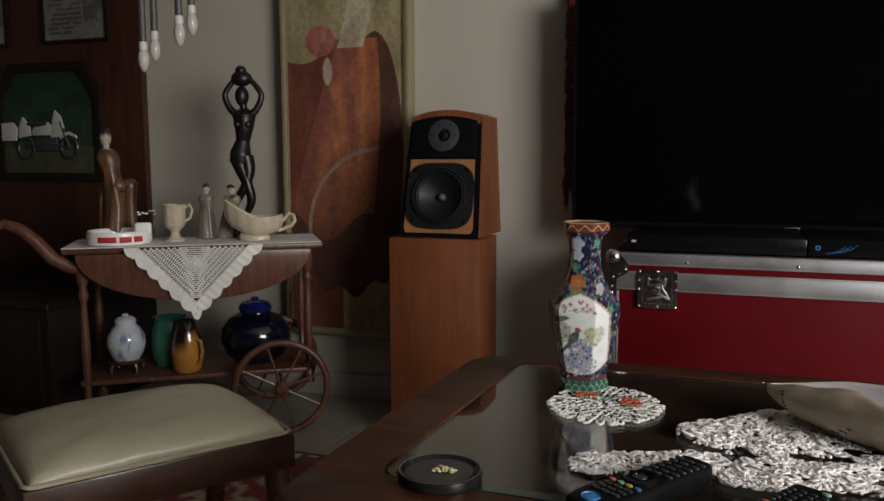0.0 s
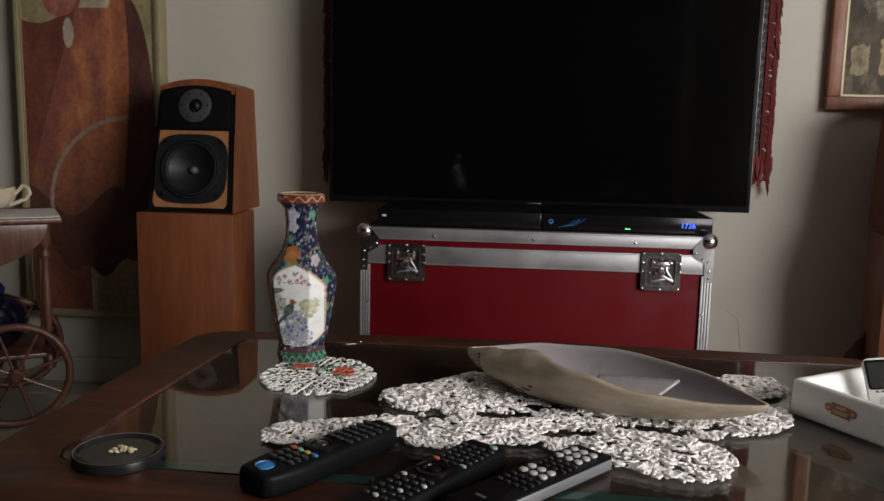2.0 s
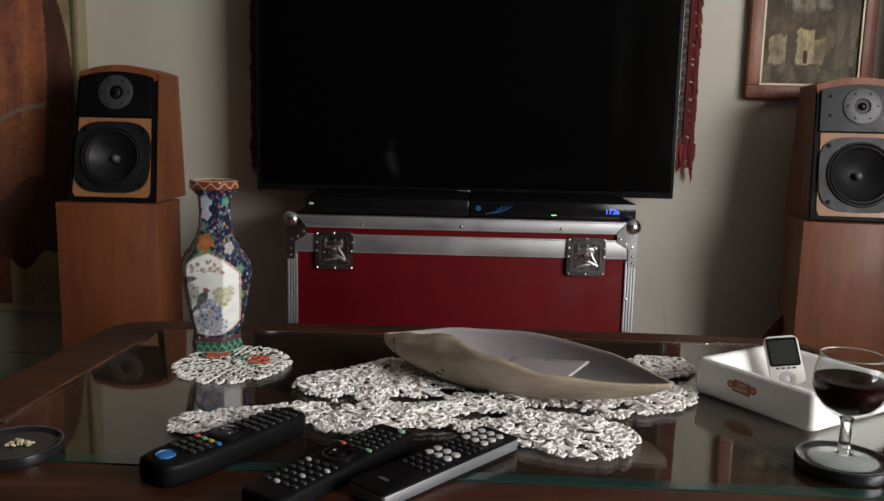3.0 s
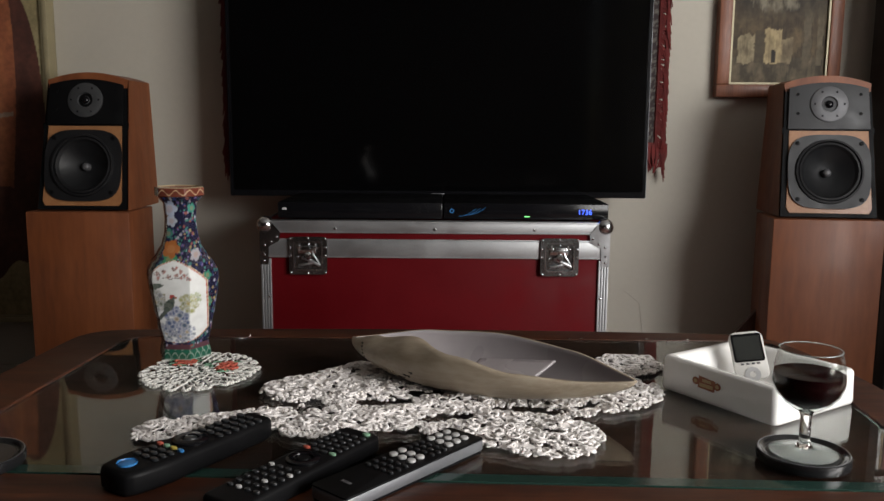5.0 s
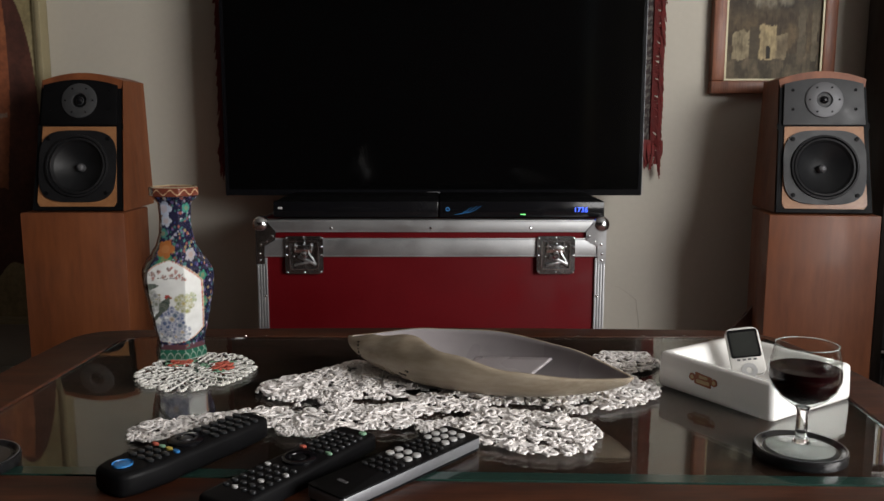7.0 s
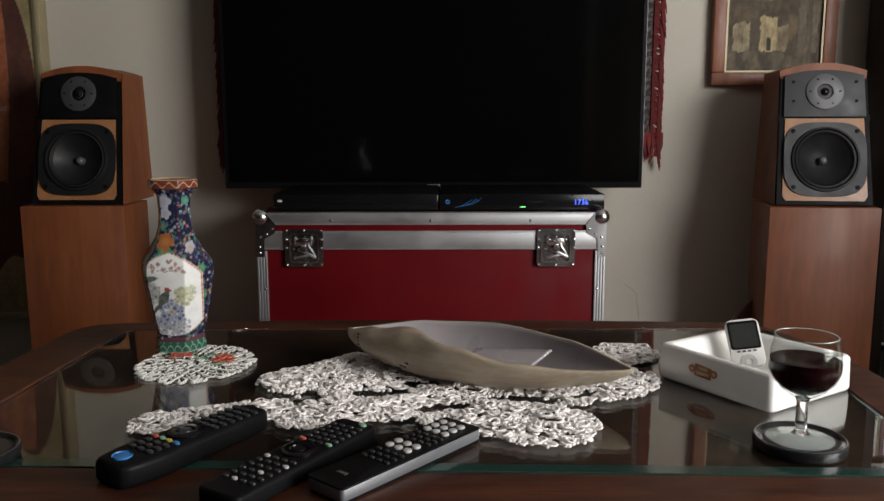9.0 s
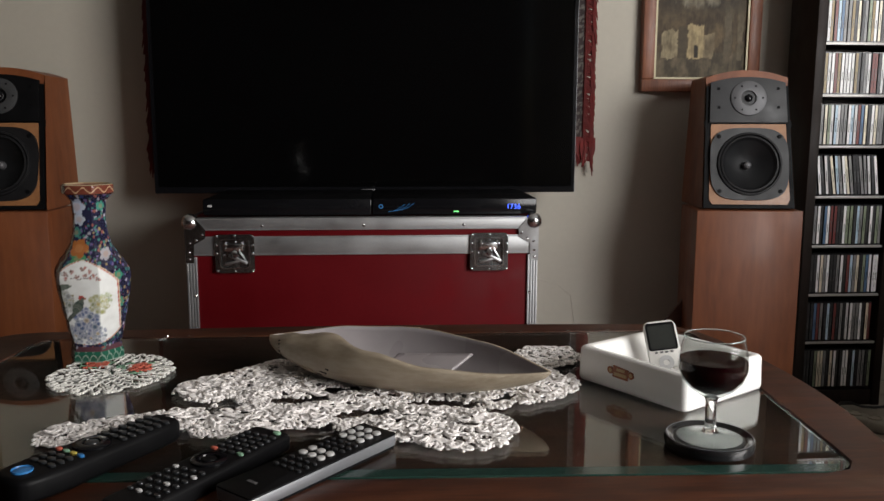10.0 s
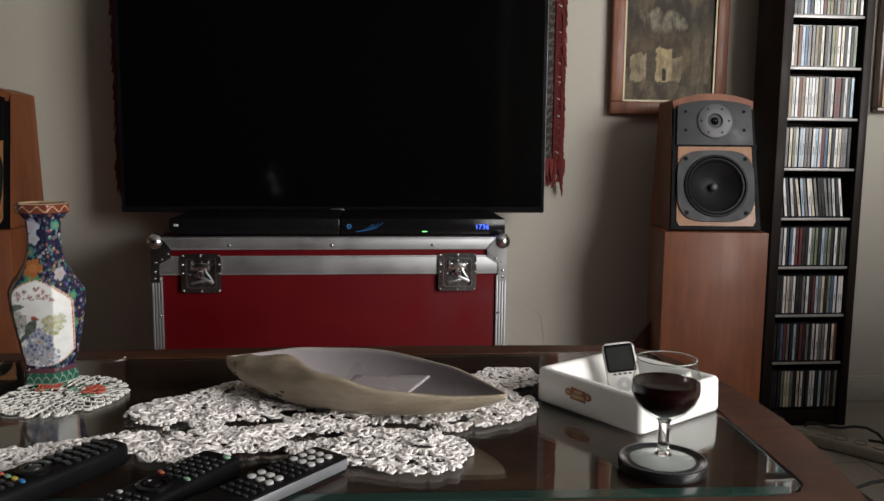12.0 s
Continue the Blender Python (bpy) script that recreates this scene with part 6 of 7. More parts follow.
def cart_cloth():
    e = thing("lace_cloth", (0, 0, 0), "white crochet cloth hanging over the tea cart edge", "lace cloth")
    e.matrix_basis = CART
    cx = -0.345
    flat = ring_prism([(-CL - 0.05, -0.022), (0.045, -0.022), (0.045, 0.26), (-CL - 0.05, 0.26)], [(-0.34, 0.10), (-0.33, 0.10), (-0.33, 0.11), (-0.34, 0.11)], CART_TOP + 0.0003, CART_TOP + 0.0025)
    part("cloth", flat, LACE_W, e)
    # hanging corner: ladder rows along both hems, level rows in the middle, a rosette, a broad scalloped hem
    y = Yarn()
    top, W, D, yf = CART_TOP + 0.001, 0.205, 0.218, -0.053
    L = math.hypot(W, D)
    nx, nz = D / L, W / L

    def place(x, d, out=0.0):
        return Vector((cx + x, yf - out + 0.006 * math.sin(x * 40) * (d / D), top - d))

    def strand(a, b, r, out=0.0):
        a, b = place(*a, out), place(*b, out)
        dd = b - a
        side = Vector((dd.z, 0, -dd.x)).normalized() * r
        k = len(y.v)
        for q in (a, b):
            y.v.extend([tuple(q + side), tuple(q + Vector((0, -r * 0.7, 0))), tuple(q - side), tuple(q + Vector((0, r * 0.7, 0)))])
        for i in range(4):
            y.f.append((k + i, k + (i + 1) % 4, k + 4 + (i + 1) % 4, k + 4 + i))

    def from_hem(s, along, inn):
        """A place along one hem, from the cart's edge to the tip, and inwards from it."""
        x, d = s * W * (1 - along), D * along
        return (x - s * nx * inn, d - nz * inn)

    hem, gap = 0.030, 0.0125
    for s in (-1, 1):
        for row in range(8):
            inn = hem + gap * row
            ok = [k / 120 for k in range(121) if from_hem(s, k / 120, inn)[1] > 0.0 and s * from_hem(s, k / 120, inn)[0] > 0.030 * min(1.0, max(0.0, 1 - from_hem(s, k / 120, inn)[1] / 0.13))]
            for k0, k1 in zip(ok, ok[1:]):
                strand(from_hem(s, k0, inn), from_hem(s, k1, inn), 0.0021)
            for k0 in ok[::3]:
                p, q = from_hem(s, k0, inn), from_hem(s, k0, inn + gap)
                if s * q[0] > 0 and q[1] > 0:
                    strand(p, q, 0.0024)
    for k in range(26):
        d = 0.003 + 0.0062 * k
        half = min(0.034 * max(0.0, 1 - d / 0.17) + 0.012, W * (1 - d / D) - hem)
        if half > 0.004:
            strand((-half, d), (half, d), 0.0019)
    for r, n, t in ((0.006, 10, 0.004), (0.014, 16, 0.0035), (0.021, 20, 0.0022)):
        ring = [(r * math.cos(2 * math.pi * k / n), 0.052 + r * math.sin(2 * math.pi * k / n)) for k in range(n)]
        for p, q in zip(ring, ring[1:] + ring[:1]):
            strand(p, q, t, 0.002)
    for k in range(8):
        a = k * math.pi / 4
        strand((0, 0.052), (0.021 * math.cos(a), 0.052 + 0.021 * math.sin(a)), 0.0028, 0.0015)
    k = len(y.v)
    y.v.extend(tuple(place(x, d, 0.001)) for x, d in ((0, D - 0.03), (-0.0075, D + 0.002), (-0.0066, D + 0.0065), (0, D + 0.011), (0.0066, D + 0.0065), (0.0075, D + 0.002)))
    y.f.append(tuple(range(k, k + 6)))
    # the solid hem, front and back, with a scalloped outer line
    for s in (-1, 1):
        n = 90
        k0 = len(y.v)
        for k in range(n + 1):
            t = k / n
            for inn in (-0.009 * abs(math.sin(t * 6.5 * math.pi)), 0.008, 0.018, hem + 0.002):
                x, d = from_hem(s, t, inn)
                x = s * max(0.0, s * x)
                p = place(x, max(-0.001, d), 0.0012 * math.sin(inn * 500 + k * 0.9) + (0.001 if inn < 0.02 else 0))
                y.v.append(tuple(p))
        for k in range(n):
            for m in range(3):
                a = k0 + 4 * k + m
                y.f.append((a, a + 1, a + 5, a + 4))
    y.part("hanging_corner", LACE_W, e, "openwork hanging corner with scalloped hem")


cart_cloth()
ON = CART_TOP + 0.0028


def figure(name, loc, prof, label, c1, c2, rz=0, sx=1.0, sy=0.7, bend=None, beside=()):
    """A draped standing figurine kept as one plain smooth mesh."""
    bm = lathe(prof, 40, lambda a, z: 1 + (0.07 * math.cos(a * 7 + z * 18) + 0.05 * math.cos(a * 3 - z * 30) if z < 0.55 * prof[-1][1] else 0.06 * math.cos(2 * a)))
    for v in bm.verts:
        v.co.x *= sx
        v.co.y *= sy
        if bend:
            v.co.x += bend(v.co.z)
    for at, pr in beside:
        merge(bm, lathe(pr, 16), Matrix.Translation(at))
    me = bpy.data.meshes.new(name)
    bm.to_mesh(me), bm.free()
    me.materials.append(MATGLAZE)
    me.shade_smooth()
    ob = new(name, me)
    ob.matrix_basis = pose(*loc, 0, 0, rz)
    h = prof[-1][1]
    painted(ob, lambda p: (0.36, 0.32, 0.25) if 0.80 * h < p.z < 0.93 * h else ((0.02, 0.014, 0.01) if p.z >= 0.93 * h else (mix3(c1, c2, 0.5 + 1.4 * noise.noise(Vector((p.x * 60, p.y * 60, p.z * 40)))))))
    return tagged(ob, label, "figurine")


def scaled(h, pts):
    return [(r * h, z * h) for r, z in pts]


DRAPED = ((0, 0), (0.16, 0), (0.17, 0.03), (0.15, 0.06), (0.145, 0.30), (0.12, 0.48), (0.10, 0.60), (0.125, 0.68), (0.13, 0.74), (0.09, 0.795), (0.035, 0.81), (0.035, 0.83), (0.055, 0.86), (0.066, 0.90), (0.062, 0.94), (0.045, 0.975), (0, 1.0))
figure("lady_figurine", on_cart(-0.595, 0.19, ON), scaled(0.370, DRAPED), "tall brown and gold robed ceramic figurine", (0.030, 0.012, 0.008), (0.15, 0.075, 0.032), 30, 0.70, 0.75, lambda z: 0.012 * math.sin(z * 14) - 0.012, [((0.045, 0.0, 0.0), [(0, 0), (0.022, 0), (0.020, 0.05), (0.017, 0.12), (0.022, 0.165), (0.026, 0.185), (0.016, 0.200), (0, 0.203)]), ((-0.045, 0.01, 0.0), [(0, 0), (0.016, 0), (0.012, 0.06), (0.011, 0.13), (0.006, 0.165), (0, 0.168)]), ((0.012, -0.01, 0.150), [(0, 0), (0.018, 0.008), (0.026, 0.03), (0.016, 0.05), (0, 0.056)])])
figure("small_figurine", on_cart(-0.312, 0.17, ON), scaled(0.185, DRAPED), "small grey-brown robed figurine", (0.09, 0.075, 0.06), (0.20, 0.17, 0.13), 30)
figure("pair_figurine", on_cart(-0.250, 0.19, ON), scaled(0.180, DRAPED), "small pale and dark robed figurine", (0.05, 0.04, 0.035), (0.34, 0.30, 0.22), 30, 1.2, 0.9, lambda z: 0.02 * math.sin(z * 12))


def dancer_statue():
    """One smooth black carving with raised arms."""
    bm = bmesh.new()

    def limb(pts, r):
        pts = [Vector(p) for p in pts]
        fine, fr = [], []
        for i in range(len(pts) - 1):
            p0, p1, p2, p3 = pts[max(0, i - 1)], pts[i], pts[i + 1], pts[min(len(pts) - 1, i + 2)]
            for k in range(6):
                t = k / 6
                fine.append(0.5 * (2 * p1 + (p2 - p0) * t + (2 * p0 - 5 * p1 + 4 * p2 - p3) * t * t + (3 * p1 - p0 - 3 * p2 + p3) * t ** 3))
                fr.append(r[i] + (r[i + 1] - r[i]) * t)
        fine.append(pts[-1]), fr.append(r[-1])
        merge(bm, tube(fine, fr, 14))

    merge(bm, lathe([(0, 0), (0.05, 0), (0.052, 0.012), (0.045, 0.03), (0, 0.032)], 24))
    limb([(0.000, 0, 0.02), (0.002, 0, 0.06), (0.022, -0.008, 0.11), (0.014, -0.012, 0.155), (-0.006, -0.004, 0.205), (-0.020, 0, 0.245)], [0.010, 0.009, 0.015, 0.016, 0.023, 0.029])
    limb([(-0.006, 0.012, 0.03), (-0.040, 0.010, 0.075), (-0.022, -0.004, 0.115), (0.006, -0.010, 0.160), (0.014, -0.004, 0.205), (0.006, 0, 0.245)], [0.008, 0.010, 0.013, 0.015, 0.022, 0.026])
    limb([(-0.012, 0, 0.225), (-0.010, 0, 0.255), (-0.002, 0, 0.295), (0.004, -0.004, 0.335), (0.004, 0, 0.372), (0.004, 0, 0.395)], [0.030, 0.035, 0.022, 0.030, 0.038, 0.014])
    for sx in (-1, 1):
        merge(bm, ball(0.013, (0.004 + sx * 0.016, -0.024, 0.345), (1, 0.9, 1), 2))
    limb([(0.004, 0, 0.388), (0.002, 0, 0.415)], [0.012, 0.012])
    merge(bm, ball(0.027, (0.000, -0.003, 0.432), (0.82, 0.95, 1.15)))
    limb([(-0.020, 0, 0.376), (-0.042, 0, 0.398), (-0.055, 0, 0.435), (-0.036, 0, 0.468), (-0.012, 0, 0.492)], [0.013, 0.0105, 0.0095, 0.0085, 0.008])
    limb([(0.028, 0, 0.376), (0.049, 0, 0.398), (0.062, 0, 0.435), (0.042, 0, 0.468), (0.014, 0, 0.494)], [0.013, 0.0105, 0.0095, 0.0085, 0.008])
    merge(bm, ball(0.029, (0.000, 0, 0.486), (1.15, 1.0, 0.85)))
    merge(bm, ball(0.018, (-0.002, 0, 0.510), (1, 1, 0.9), 2))
    bm.transform(Matrix.Diagonal((1.06, 1.06, 1.10, 1)))
    ob = part("dancer_statue", bm, EBONY, None, angle=70)
    ob.matrix_basis = pose(*on_cart(-0.185, 0.255, ON), 0, 0, 20)
    tagged(ob, "slender black carved wooden statue with raised arms", "statue")


dancer_statue()


def gravy_boat():
    e = thing("sauce_boat", on_cart(-0.160, 0.085, ON), "cream glazed ceramic sauce boat with a curled handle", "sauce boat", 30)
    bm = bmesh.new()
    prof = ((0.0, 0.0), (0.036, 0.0), (0.038, 0.006), (0.032, 0.012), (0.054, 0.020), (0.066, 0.034), (0.067, 0.050), (0.068, 0.060), (0.064, 0.060), (0.060, 0.050), (0.046, 0.026), (0.0, 0.020))
    n = 40
    rows = []
    for r, z in prof:
        if r == 0:
            rows.append([bm.verts.new((0, 0, z))])
            continue
        ring = []
        for i in range(n):
            a = 2 * math.pi * i / n
            spout = max(0.0, -math.cos(a)) ** 2.6
            zz = z * (1 + 0.75 * max(0.0, -math.cos(a)) ** 1.4) + 0.006 * max(0, math.cos(a)) ** 3 * (z / 0.06)
            k = 1 + 0.03 * math.cos(a * 12) * (1 if 0.015 < z < 0.056 else 0)
            ring.append(bm.verts.new((r * 1.35 * math.cos(a) * k - 0.006 * spout * (z / 0.06) ** 1.5, r * 0.8 * math.sin(a) * k * (1 - 0.4 * spout), zz)))
        rows.append(ring)
    for a, b in zip(rows, rows[1:]):
        for i in range(n):
            j = (i + 1) % n
            if len(a) == 1:
                bm.faces.new((a[0], b[j], b[i]))
            elif len(b) == 1:
                bm.faces.new((a[i], a[j], b[0]))
            else:
                bm.faces.new((a[i], a[j], b[j], b[i]))
    bmesh.ops.recalc_face_normals(bm, faces=bm.faces)
    bm.transform(Matrix.Diagonal((1, 1, 1.28, 1)))
    part("boat", bm, CREAM, e, angle=60)
    part("handle", tube([(0.078, 0, 0.050), (0.098, 0, 0.070), (0.112, 0, 0.086), (0.126, 0, 0.080), (0.130, 0, 0.062), (0.120, 0, 0.046), (0.104, 0, 0.040), (0.090, 0, 0.034), (0.074, 0, 0.030)], [0.006, 0.006, 0.0065, 0.006, 0.0065, 0.006, 0.006, 0.006, 0.007], 10), CREAM, e)


gravy_boat()


def goblet():
    e = thing("ceramic_goblet", on_cart(-0.412, 0.12, ON), "cream relief ceramic goblet with a side handle", "goblet", 30)
    part("cup", lathe([(0, 0), (0.030, 0), (0.031, 0.006), (0.018, 0.014), (0.013, 0.026), (0.016, 0.036), (0.028, 0.046), (0.033, 0.056), (0.034, 0.10), (0.037, 0.118), (0.034, 0.119), (0.030, 0.10), (0.028, 0.06), (0, 0.05)], 32, lambda a, z: 1 + (0.04 * math.cos(a * 9) if 0.04 < z < 0.11 else 0)), CREAM, e)
    part("handle", tube([(0.032, 0, 0.105), (0.048, 0, 0.118), (0.056, 0, 0.100), (0.050, 0, 0.076), (0.034, 0, 0.064)], 0.0045, 8), CREAM, e)


goblet()


def ashtray():
    e = thing("ashtray", on_cart(-0.575, 0.07, ON), "round white ashtray with red printed bars", "ashtray", 30)
    part("bowl", lathe([(0, 0), (0.088, 0), (0.096, 0.004), (0.098, 0.016), (0.096, 0.040), (0.092, 0.044), (0.086, 0.040), (0.082, 0.014), (0, 0.010)], 56), CERAMIC, e)
    part("rest", box(0.050, 0.100, -0.030, 0.0, 0.030, 0.068, 0.008, 3), CERAMIC, e, "raised cigarette rest")
    REDINK = plain("red_print", (0.45, 0.03, 0.04), 0.5)
    for a0, a1 in ((-118, -84), (-79, -58), (-54, -36)):
        bm = bmesh.new()
        lo, hi = [], []
        for i in range(10):
            a = radians(a0 + (a1 - a0) * i / 9)
            lo.append(bm.verts.new((0.0985 * math.cos(a), 0.0985 * math.sin(a), 0.013)))
            hi.append(bm.verts.new((0.0975 * math.cos(a), 0.0975 * math.sin(a), 0.030)))
        for i in range(9):
            bm.faces.new((lo[i], lo[i + 1], hi[i + 1], hi[i]))
        bm.normal_update()
        ob = part("bar", bm, REDINK, e, "red printed bar")
        ob.modifiers.new("thickness", "SOLIDIFY").thickness = 0.0012


ashtray()


def flower_ornament():
    e = thing("glass_ornament", on_cart(-0.505, 0.20, ON), "small blue glass ornament with pale flowers", "ornament", 0)
    part("pot", lathe([(0, 0), (0.022, 0), (0.028, 0.015), (0.026, 0.035), (0.020, 0.042), (0, 0.040)], 24), plain("teal_glass", (0.02, 0.07, 0.09), 0.1, coat=0.5), e)
    r3 = random.Random(2)
    for k in range(7):
        a = k * 0.9
        q = part("stem", tube([(0, 0, 0.04), (0.012 * math.cos(a), 0.012 * math.sin(a), 0.06), (0.028 * math.cos(a), 0.028 * math.sin(a), 0.075 + 0.02 * r3.random())], 0.0015, 5), EBONY, e)
        part("flower", ball(0.007, (0.028 * math.cos(a), 0.028 * math.sin(a), 0.082 + 0.014 * r3.random()), (1, 1, 0.6), 1), CERAMIC, q)


flower_ornament()

# things on the lower shelf
SH = CART_SHELF


def ginger_jar():
    st = thing("wooden_stand", on_cart(-0.575, 0.11, SH), "small dark carved wooden stand", "stand", 30)
    part("plate", lathe([(0, 0.030), (0.055, 0.030), (0.060, 0.034), (0.055, 0.040), (0, 0.040)], 28), DARKWOOD, st)
    for k in range(4):
        part("foot", tube([(0.046 * math.cos(k * 1.57 + 0.7), 0.046 * math.sin(k * 1.57 + 0.7), 0.032), (0.056 * math.cos(k * 1.57 + 0.7), 0.056 * math.sin(k * 1.57 + 0.7), 0.014), (0.054 * math.cos(k * 1.57 + 0.7), 0.054 * math.sin(k * 1.57 + 0.7), 0.0)], [0.008, 0.006, 0.006], 8), DARKWOOD, st)
    e = thing("ginger_jar", on_cart(-0.575, 0.11, SH + 0.040), "white porcelain jar with pale blue flowers", "jar", 30)
    ob = part("jar", lathe([(0, 0), (0.040, 0), (0.052, 0.020), (0.060, 0.048), (0.058, 0.075), (0.045, 0.100), (0.032, 0.112), (0.030, 0.118), (0, 0.118)], 64), GLAZE, e)
    painted(ob, lambda p: (0.16, 0.22, 0.36) if fbm(math.atan2(p.y, p.x) * 0.5, p.z * 8, 3.2, 5) > 0.26 else (0.52, 0.56, 0.60))
    l = part("lid", lathe([(0.033, 0.116), (0.034, 0.126), (0.026, 0.136), (0.010, 0.141), (0.010, 0.147), (0, 0.150)], 40), GLAZE, e)
    painted(l, lambda p: (0.50, 0.54, 0.58))


ginger_jar()
gm = thing("green_vase", on_cart(-0.445, 0.17, SH), "squat green glass vase", "vase")
part("body", lathe([(0, 0), (0.050, 0), (0.062, 0.030), (0.066, 0.080), (0.060, 0.120), (0.050, 0.150), (0.054, 0.160), (0.050, 0.158), (0.044, 0.148), (0, 0.02)], 40), plain("green_glaze", (0.03, 0.13, 0.09), 0.15, vary=0.3, scale=30, coat=0.5), gm)


def amber_jug():
    e = thing("amber_jug", on_cart(-0.385, 0.06, SH), "glossy amber and black ceramic jug", "jug", 0)
    ob = part("body", lathe([(0, 0), (0.038, 0), (0.046, 0.012), (0.050, 0.060), (0.046, 0.105), (0.036, 0.140), (0.028, 0.160), (0.024, 0.168), (0.020, 0.160), (0, 0.15)], 56), GLAZE, e)
    painted(ob, lambda p: mix3((0.42, 0.19, 0.035), (0.010, 0.008, 0.008), (p.z - 0.096 + 0.012 * math.sin(3 * math.atan2(p.y, p.x))) / 0.012))
    hd = part("handle", tube([(0.036, -0.01, 0.110), (0.060, -0.01, 0.104), (0.066, -0.01, 0.070), (0.058, -0.01, 0.040), (0.044, -0.01, 0.030)], 0.006, 10), GLAZE, e)
    painted(hd, lambda p: (0.36, 0.15, 0.03))


amber_jug()


def blue_jar():
    e = thing("blue_jar", on_cart(-0.165, 0.15, SH), "large dark blue glazed round jar with a lid", "jar", 0)
    COBALT = plain("cobalt_glaze", (0.006, 0.010, 0.085), 0.1, vary=0.3, scale=14, bumps=0.02, coat=0.6)
    part("body", lathe([(0, 0), (0.070, 0), (0.100, 0.030), (0.118, 0.075), (0.112, 0.115), (0.085, 0.150), (0.052, 0.165), (0.050, 0.172), (0, 0.172)], 56), plain("dark_blue_glaze", (0.004, 0.004, 0.014), 0.12, vary=0.5, scale=20, coat=0.6), e)
    part("lid", lathe([(0.054, 0.172), (0.056, 0.182), (0.046, 0.198), (0.024, 0.206), (0.012, 0.208), (0.013, 0.216), (0, 0.220)], 40), COBALT, e, "bright cobalt lid")


blue_jar()


def low_chest():
    x0, x1, y0, y1, h = -2.96, -1.98, 2.34, 2.88, 0.41
    e = thing("low_chest", ((x0 + x1) / 2, (y0 + y1) / 2, 0), "low dark wooden chest standing against the panelled wall", "chest")
    w, d = (x1 - x0) / 2, (y1 - y0) / 2
    part("body", box(-w, w, -d, d, 0.05, h - 0.025, 0.004), BLACKWOOD, e)
    part("top", box(-w - 0.012, w + 0.012, -d - 0.012, d, h - 0.025, h, 0.006, 3), BLACKWOOD, e)
    part("plinth", box(-w + 0.02, w - 0.02, -d + 0.02, d - 0.01, 0, 0.05, 0.003), BLACKWOOD, e)
    for k in range(2):
        dr = part("door", box(-w + 0.03 + k * (w - 0.015), -0.015 + k * (w - 0.015), -d - 0.012, -d - 0.001, 0.07, h - 0.05, 0.005), BLACKWOOD, e)
        part("knob", ball(0.012, (-0.045 + k * 0.09, -d - 0.022, h * 0.55), (1, 1, 1), 2), STEEL, dr)


low_chest()


# ---- stool, rug, floor clutter ----
def stool():
    c = Vector((-0.843, 1.428))
    e = thing("footstool", (*c, 0), "dark wooden footstool with a cream leather cushion", "footstool", 56)
    w, d, z0 = 0.222, 0.180, 0.336
    part("frame", merge(box(-w, w, -d, -d + 0.02, z0, z0 + 0.062, 0.004), merge(box(-w, w, d - 0.02, d, z0, z0 + 0.062, 0.004), merge(box(-w, -w + 0.02, -d + 0.02, d - 0.02, z0, z0 + 0.062, 0.004), box(w - 0.02, w, -d + 0.02, d - 0.02, z0, z0 + 0.062, 0.004)))), DARKWOOD, e, "dark wooden frame")
    part("seat_board", box(-w + 0.02, w - 0.02, -d + 0.02, d - 0.02, z0 + 0.02, z0 + 0.045, 0), DARKWOOD, e)
    for sx in (-1, 1):
        for sy in (-1, 1):
            part("leg", tube([(sx * (w - 0.03), sy * (d - 0.03), z0 + 0.03), (sx * (w - 0.02), sy * (d - 0.02), z0 - 0.06), (sx * (w - 0.035), sy * (d - 0.035), 0.12), (sx * (w - 0.015), sy * (d - 0.015), 0.012), (sx * (w - 0.012), sy * (d - 0.012), 0.0)], [0.022, 0.026, 0.016, 0.016, 0.018], 12), DARKWOOD_V, e)
    bm = bmesh.new()
    N = 40
    grid = []
    for j in range(N + 1):
        row = []
        for i in range(N + 1):
            u, v = i / N * 2 - 1, j / N * 2 - 1
            uu, vv = u * math.sqrt(1 - 0.04 * v * v), v * math.sqrt(1 - 0.04 * u * u)
            h = (max(0.0, 1 - abs(u) ** 5) * max(0.0, 1 - abs(v) ** 5)) ** 0.42
            z = z0 + 0.062 + 0.038 * h + 0.012 * (1 - u * u) * (1 - v * v) + 0.0022 * noise.noise(Vector((u * 3, v * 3, 4)))
            row.append(bm.verts.new((uu * (w - 0.004), vv * (d - 0.004), z)))
        grid.append(row)
    for j in range(N):
        for i in range(N):
            bm.faces.new((grid[j][i], grid[j][i + 1], grid[j + 1][i + 1], grid[j + 1][i]))
    bmesh.ops.recalc_face_normals(bm, faces=bm.faces)
    cu = part("cushion", bm, LEATHER, e, "plump cream leather cushion", angle=80)
    cu.modifiers.new("thickness", "SOLIDIFY").thickness = 0.006
    part("piping", tube([(x, y, z0 + 0.0655) for x, y in rounded(-w + 0.003, w - 0.003, -d + 0.003, d - 0.003, 0.02, 5)], 0.0035, 8, True), LEATHER, cu)


stool()


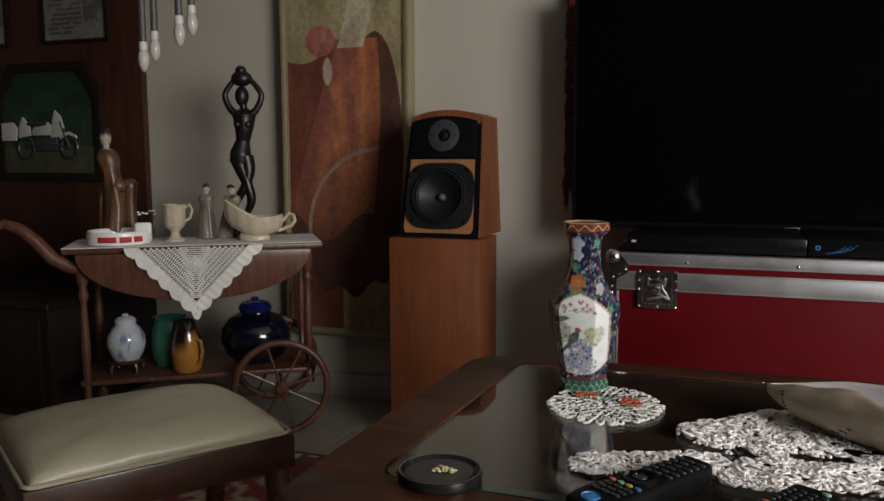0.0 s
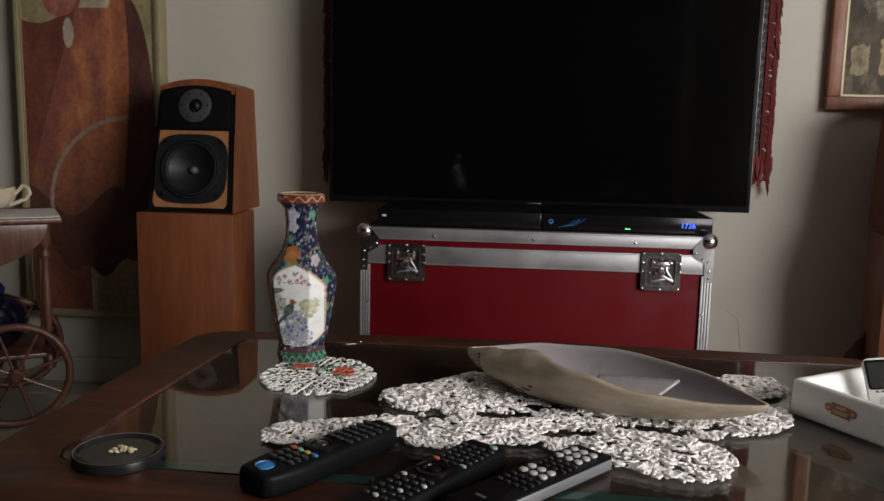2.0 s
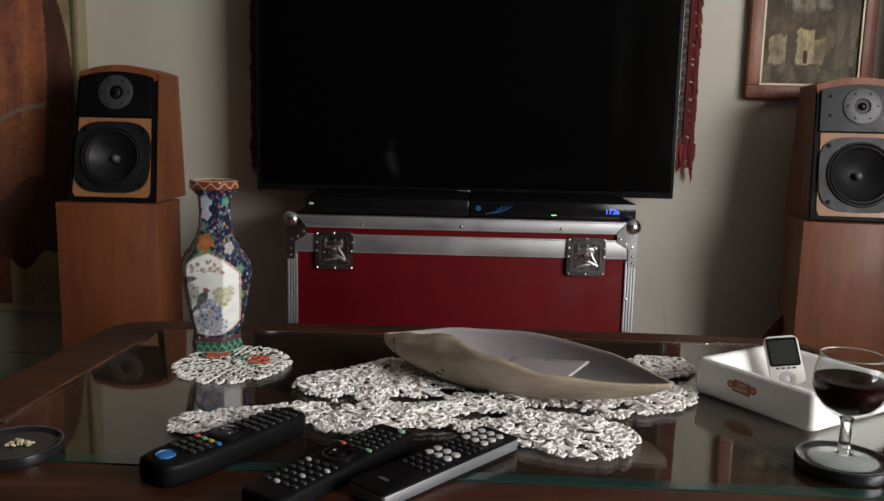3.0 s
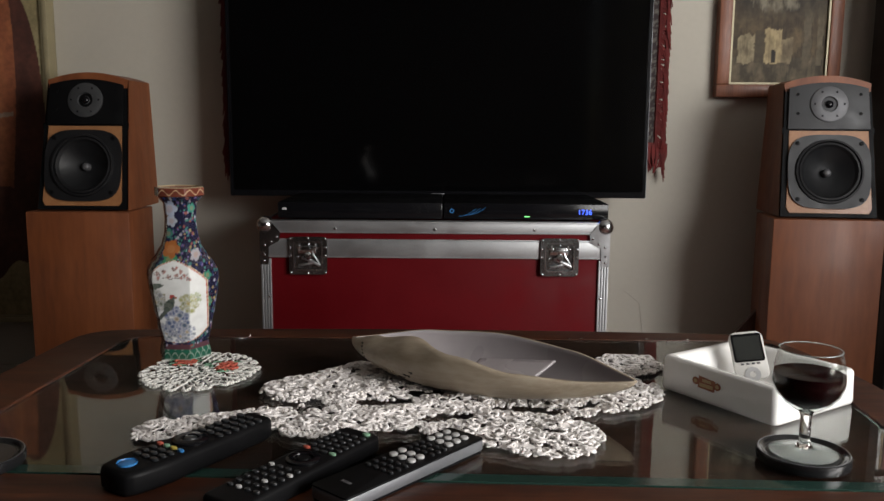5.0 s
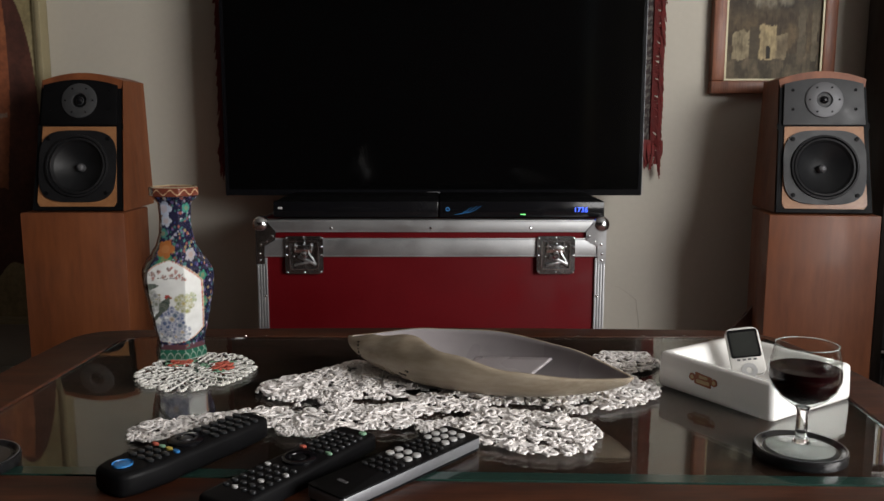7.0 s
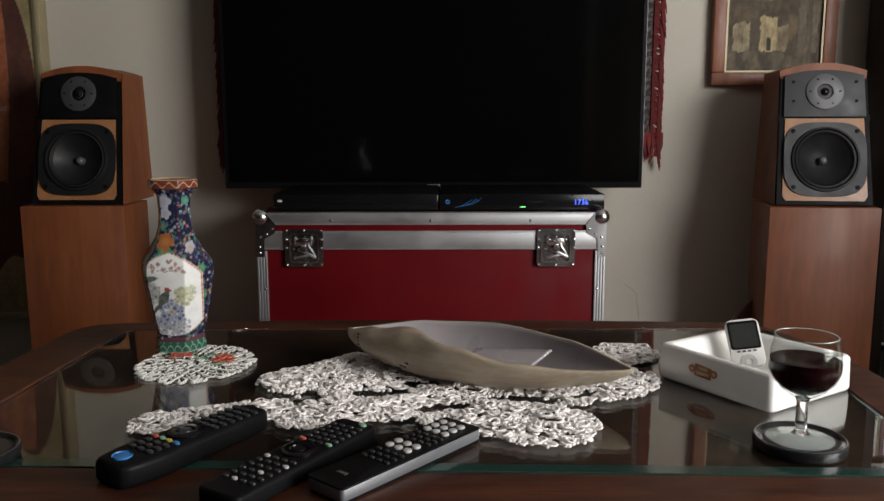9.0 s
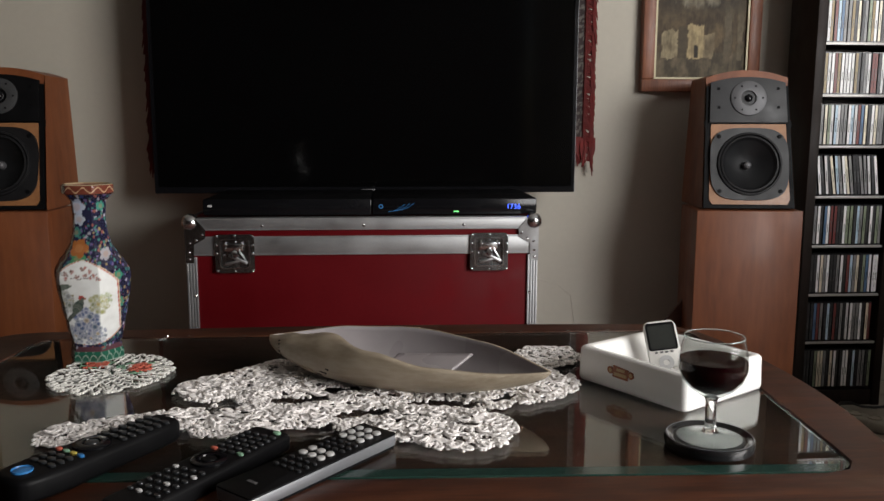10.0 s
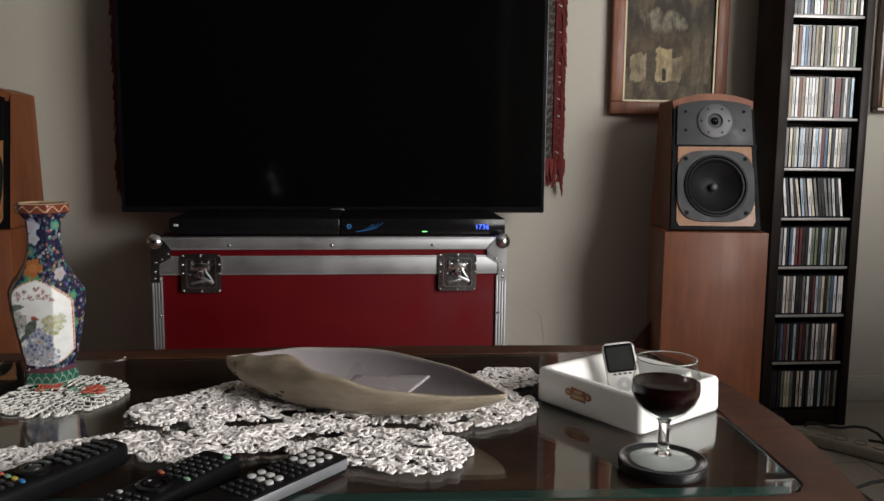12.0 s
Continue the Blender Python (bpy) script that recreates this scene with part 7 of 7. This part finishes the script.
def carpet():
    x0, x1, y0, y1 = -1.55, 1.66, -0.5, 2.36
    e = thing("carpet", ((x0 + x1) / 2, (y0 + y1) / 2, 0), "dark red patterned wool carpet on the floor", "carpet")
    w, h = (x1 - x0) / 2, (y1 - y0) / 2
    bm = sheet(-w, w, -h, h, 300, 280, 0.0, 0.004)
    bm.transform(Matrix.Translation((0, 0, 0.0075)) @ Matrix.Rotation(radians(-90), 4, "X"))
    ob = part("woven_field", bm, WEAVE, e)

    def colour(p):
        edge = min(w - abs(p.x), h - abs(p.y))
        n = noise.noise(Vector((p.x * 26, p.y * 26, 1))) + 0.6 * math.sin(p.x * 40) * math.sin(p.y * 40)
        if edge < 0.02:
            return (0.03, 0.02, 0.03)
        if edge < 0.07:
            return (0.40, 0.36, 0.29) if n > -0.1 else (0.14, 0.03, 0.03)
        if edge < 0.20:
            return (0.13, 0.02, 0.02) if n > 0 else (0.05, 0.04, 0.07)
        return (0.16, 0.03, 0.025) if n > -0.15 else (0.30, 0.24, 0.18)

    painted(ob, colour)


carpet()


def power_strip():
    e = thing("power_strip", (1.80, 2.47, 0.0), "long beige power strip on the floor with plugs, darkened for shade", "power strip", -49)
    part("body", box(-0.17, 0.17, -0.028, 0.028, 0, 0.036, 0.008, 3), STRIPPLASTIC, e)
    for k in range(6):
        part("socket", lathe([(0.020, 0.0355), (0.020, 0.040), (0.0175, 0.040), (0.016, 0.0365), (0, 0.0365)], 20), STRIPPLASTIC, e).location = (-0.135 + 0.054 * k, 0, 0)
    for k in (5,):
        part("plug", lathe([(0, 0.037), (0.017, 0.037), (0.018, 0.06), (0.010, 0.075), (0.005, 0.085), (0, 0.085)], 16), BLACK, e).location = (-0.135 + 0.054 * k, 0, 0)
    rr = random.Random(6)
    CB = thing("floor_cables", (1.9, 2.5, 0), "tangle of black cables on the floor", "cables")
    for k in range(6):
        pts, a = [], rr.uniform(0, 6)
        x, y = rr.uniform(-0.2, 0.2), rr.uniform(-0.25, 0.2)
        for i in range(26):
            a += rr.uniform(-0.5, 0.55)
            x, y = x + 0.035 * math.cos(a), y + 0.035 * math.sin(a)
            x, y = max(-0.35, min(0.5, x)), max(-0.3, min(0.36, y))
            pts.append((x, y, 0.012 + 0.02 * abs(math.sin(i * 0.7 + k))))
        part("cable", tube(pts, 0.0045, 6), CABLE, CB)


power_strip()

# wall cable by the case
wc = thing("wall_cable", (0.98, N1 - 0.012, 0.28), "thin pale cable hanging along the wall", "cable")
part("cable", tube([(-0.25, 0.0110, 0.10), (-0.12, 0.0110, 0.095), (-0.05, 0.0110, 0.075), (0.0, 0.0110, 0.035), (0.02, 0.0110, -0.10), (0.02, 0.0110, -0.275)], 0.0010, 6), WALL, wc)

# floor tiles, as separate pieces of the floor
floor_ob = bpy.data.objects["floor"]
for i in range(15):
    for j in range(11):
        x, y = W0 + 0.2 + 0.4 * i, S0 + 0.2 + 0.4 * j
        if x + 0.2 <= W1 + 0.21 and y + 0.2 <= N1 + 0.26:
            again("tile", tile_me, floor_ob, Matrix.Translation((x, y, 0)))
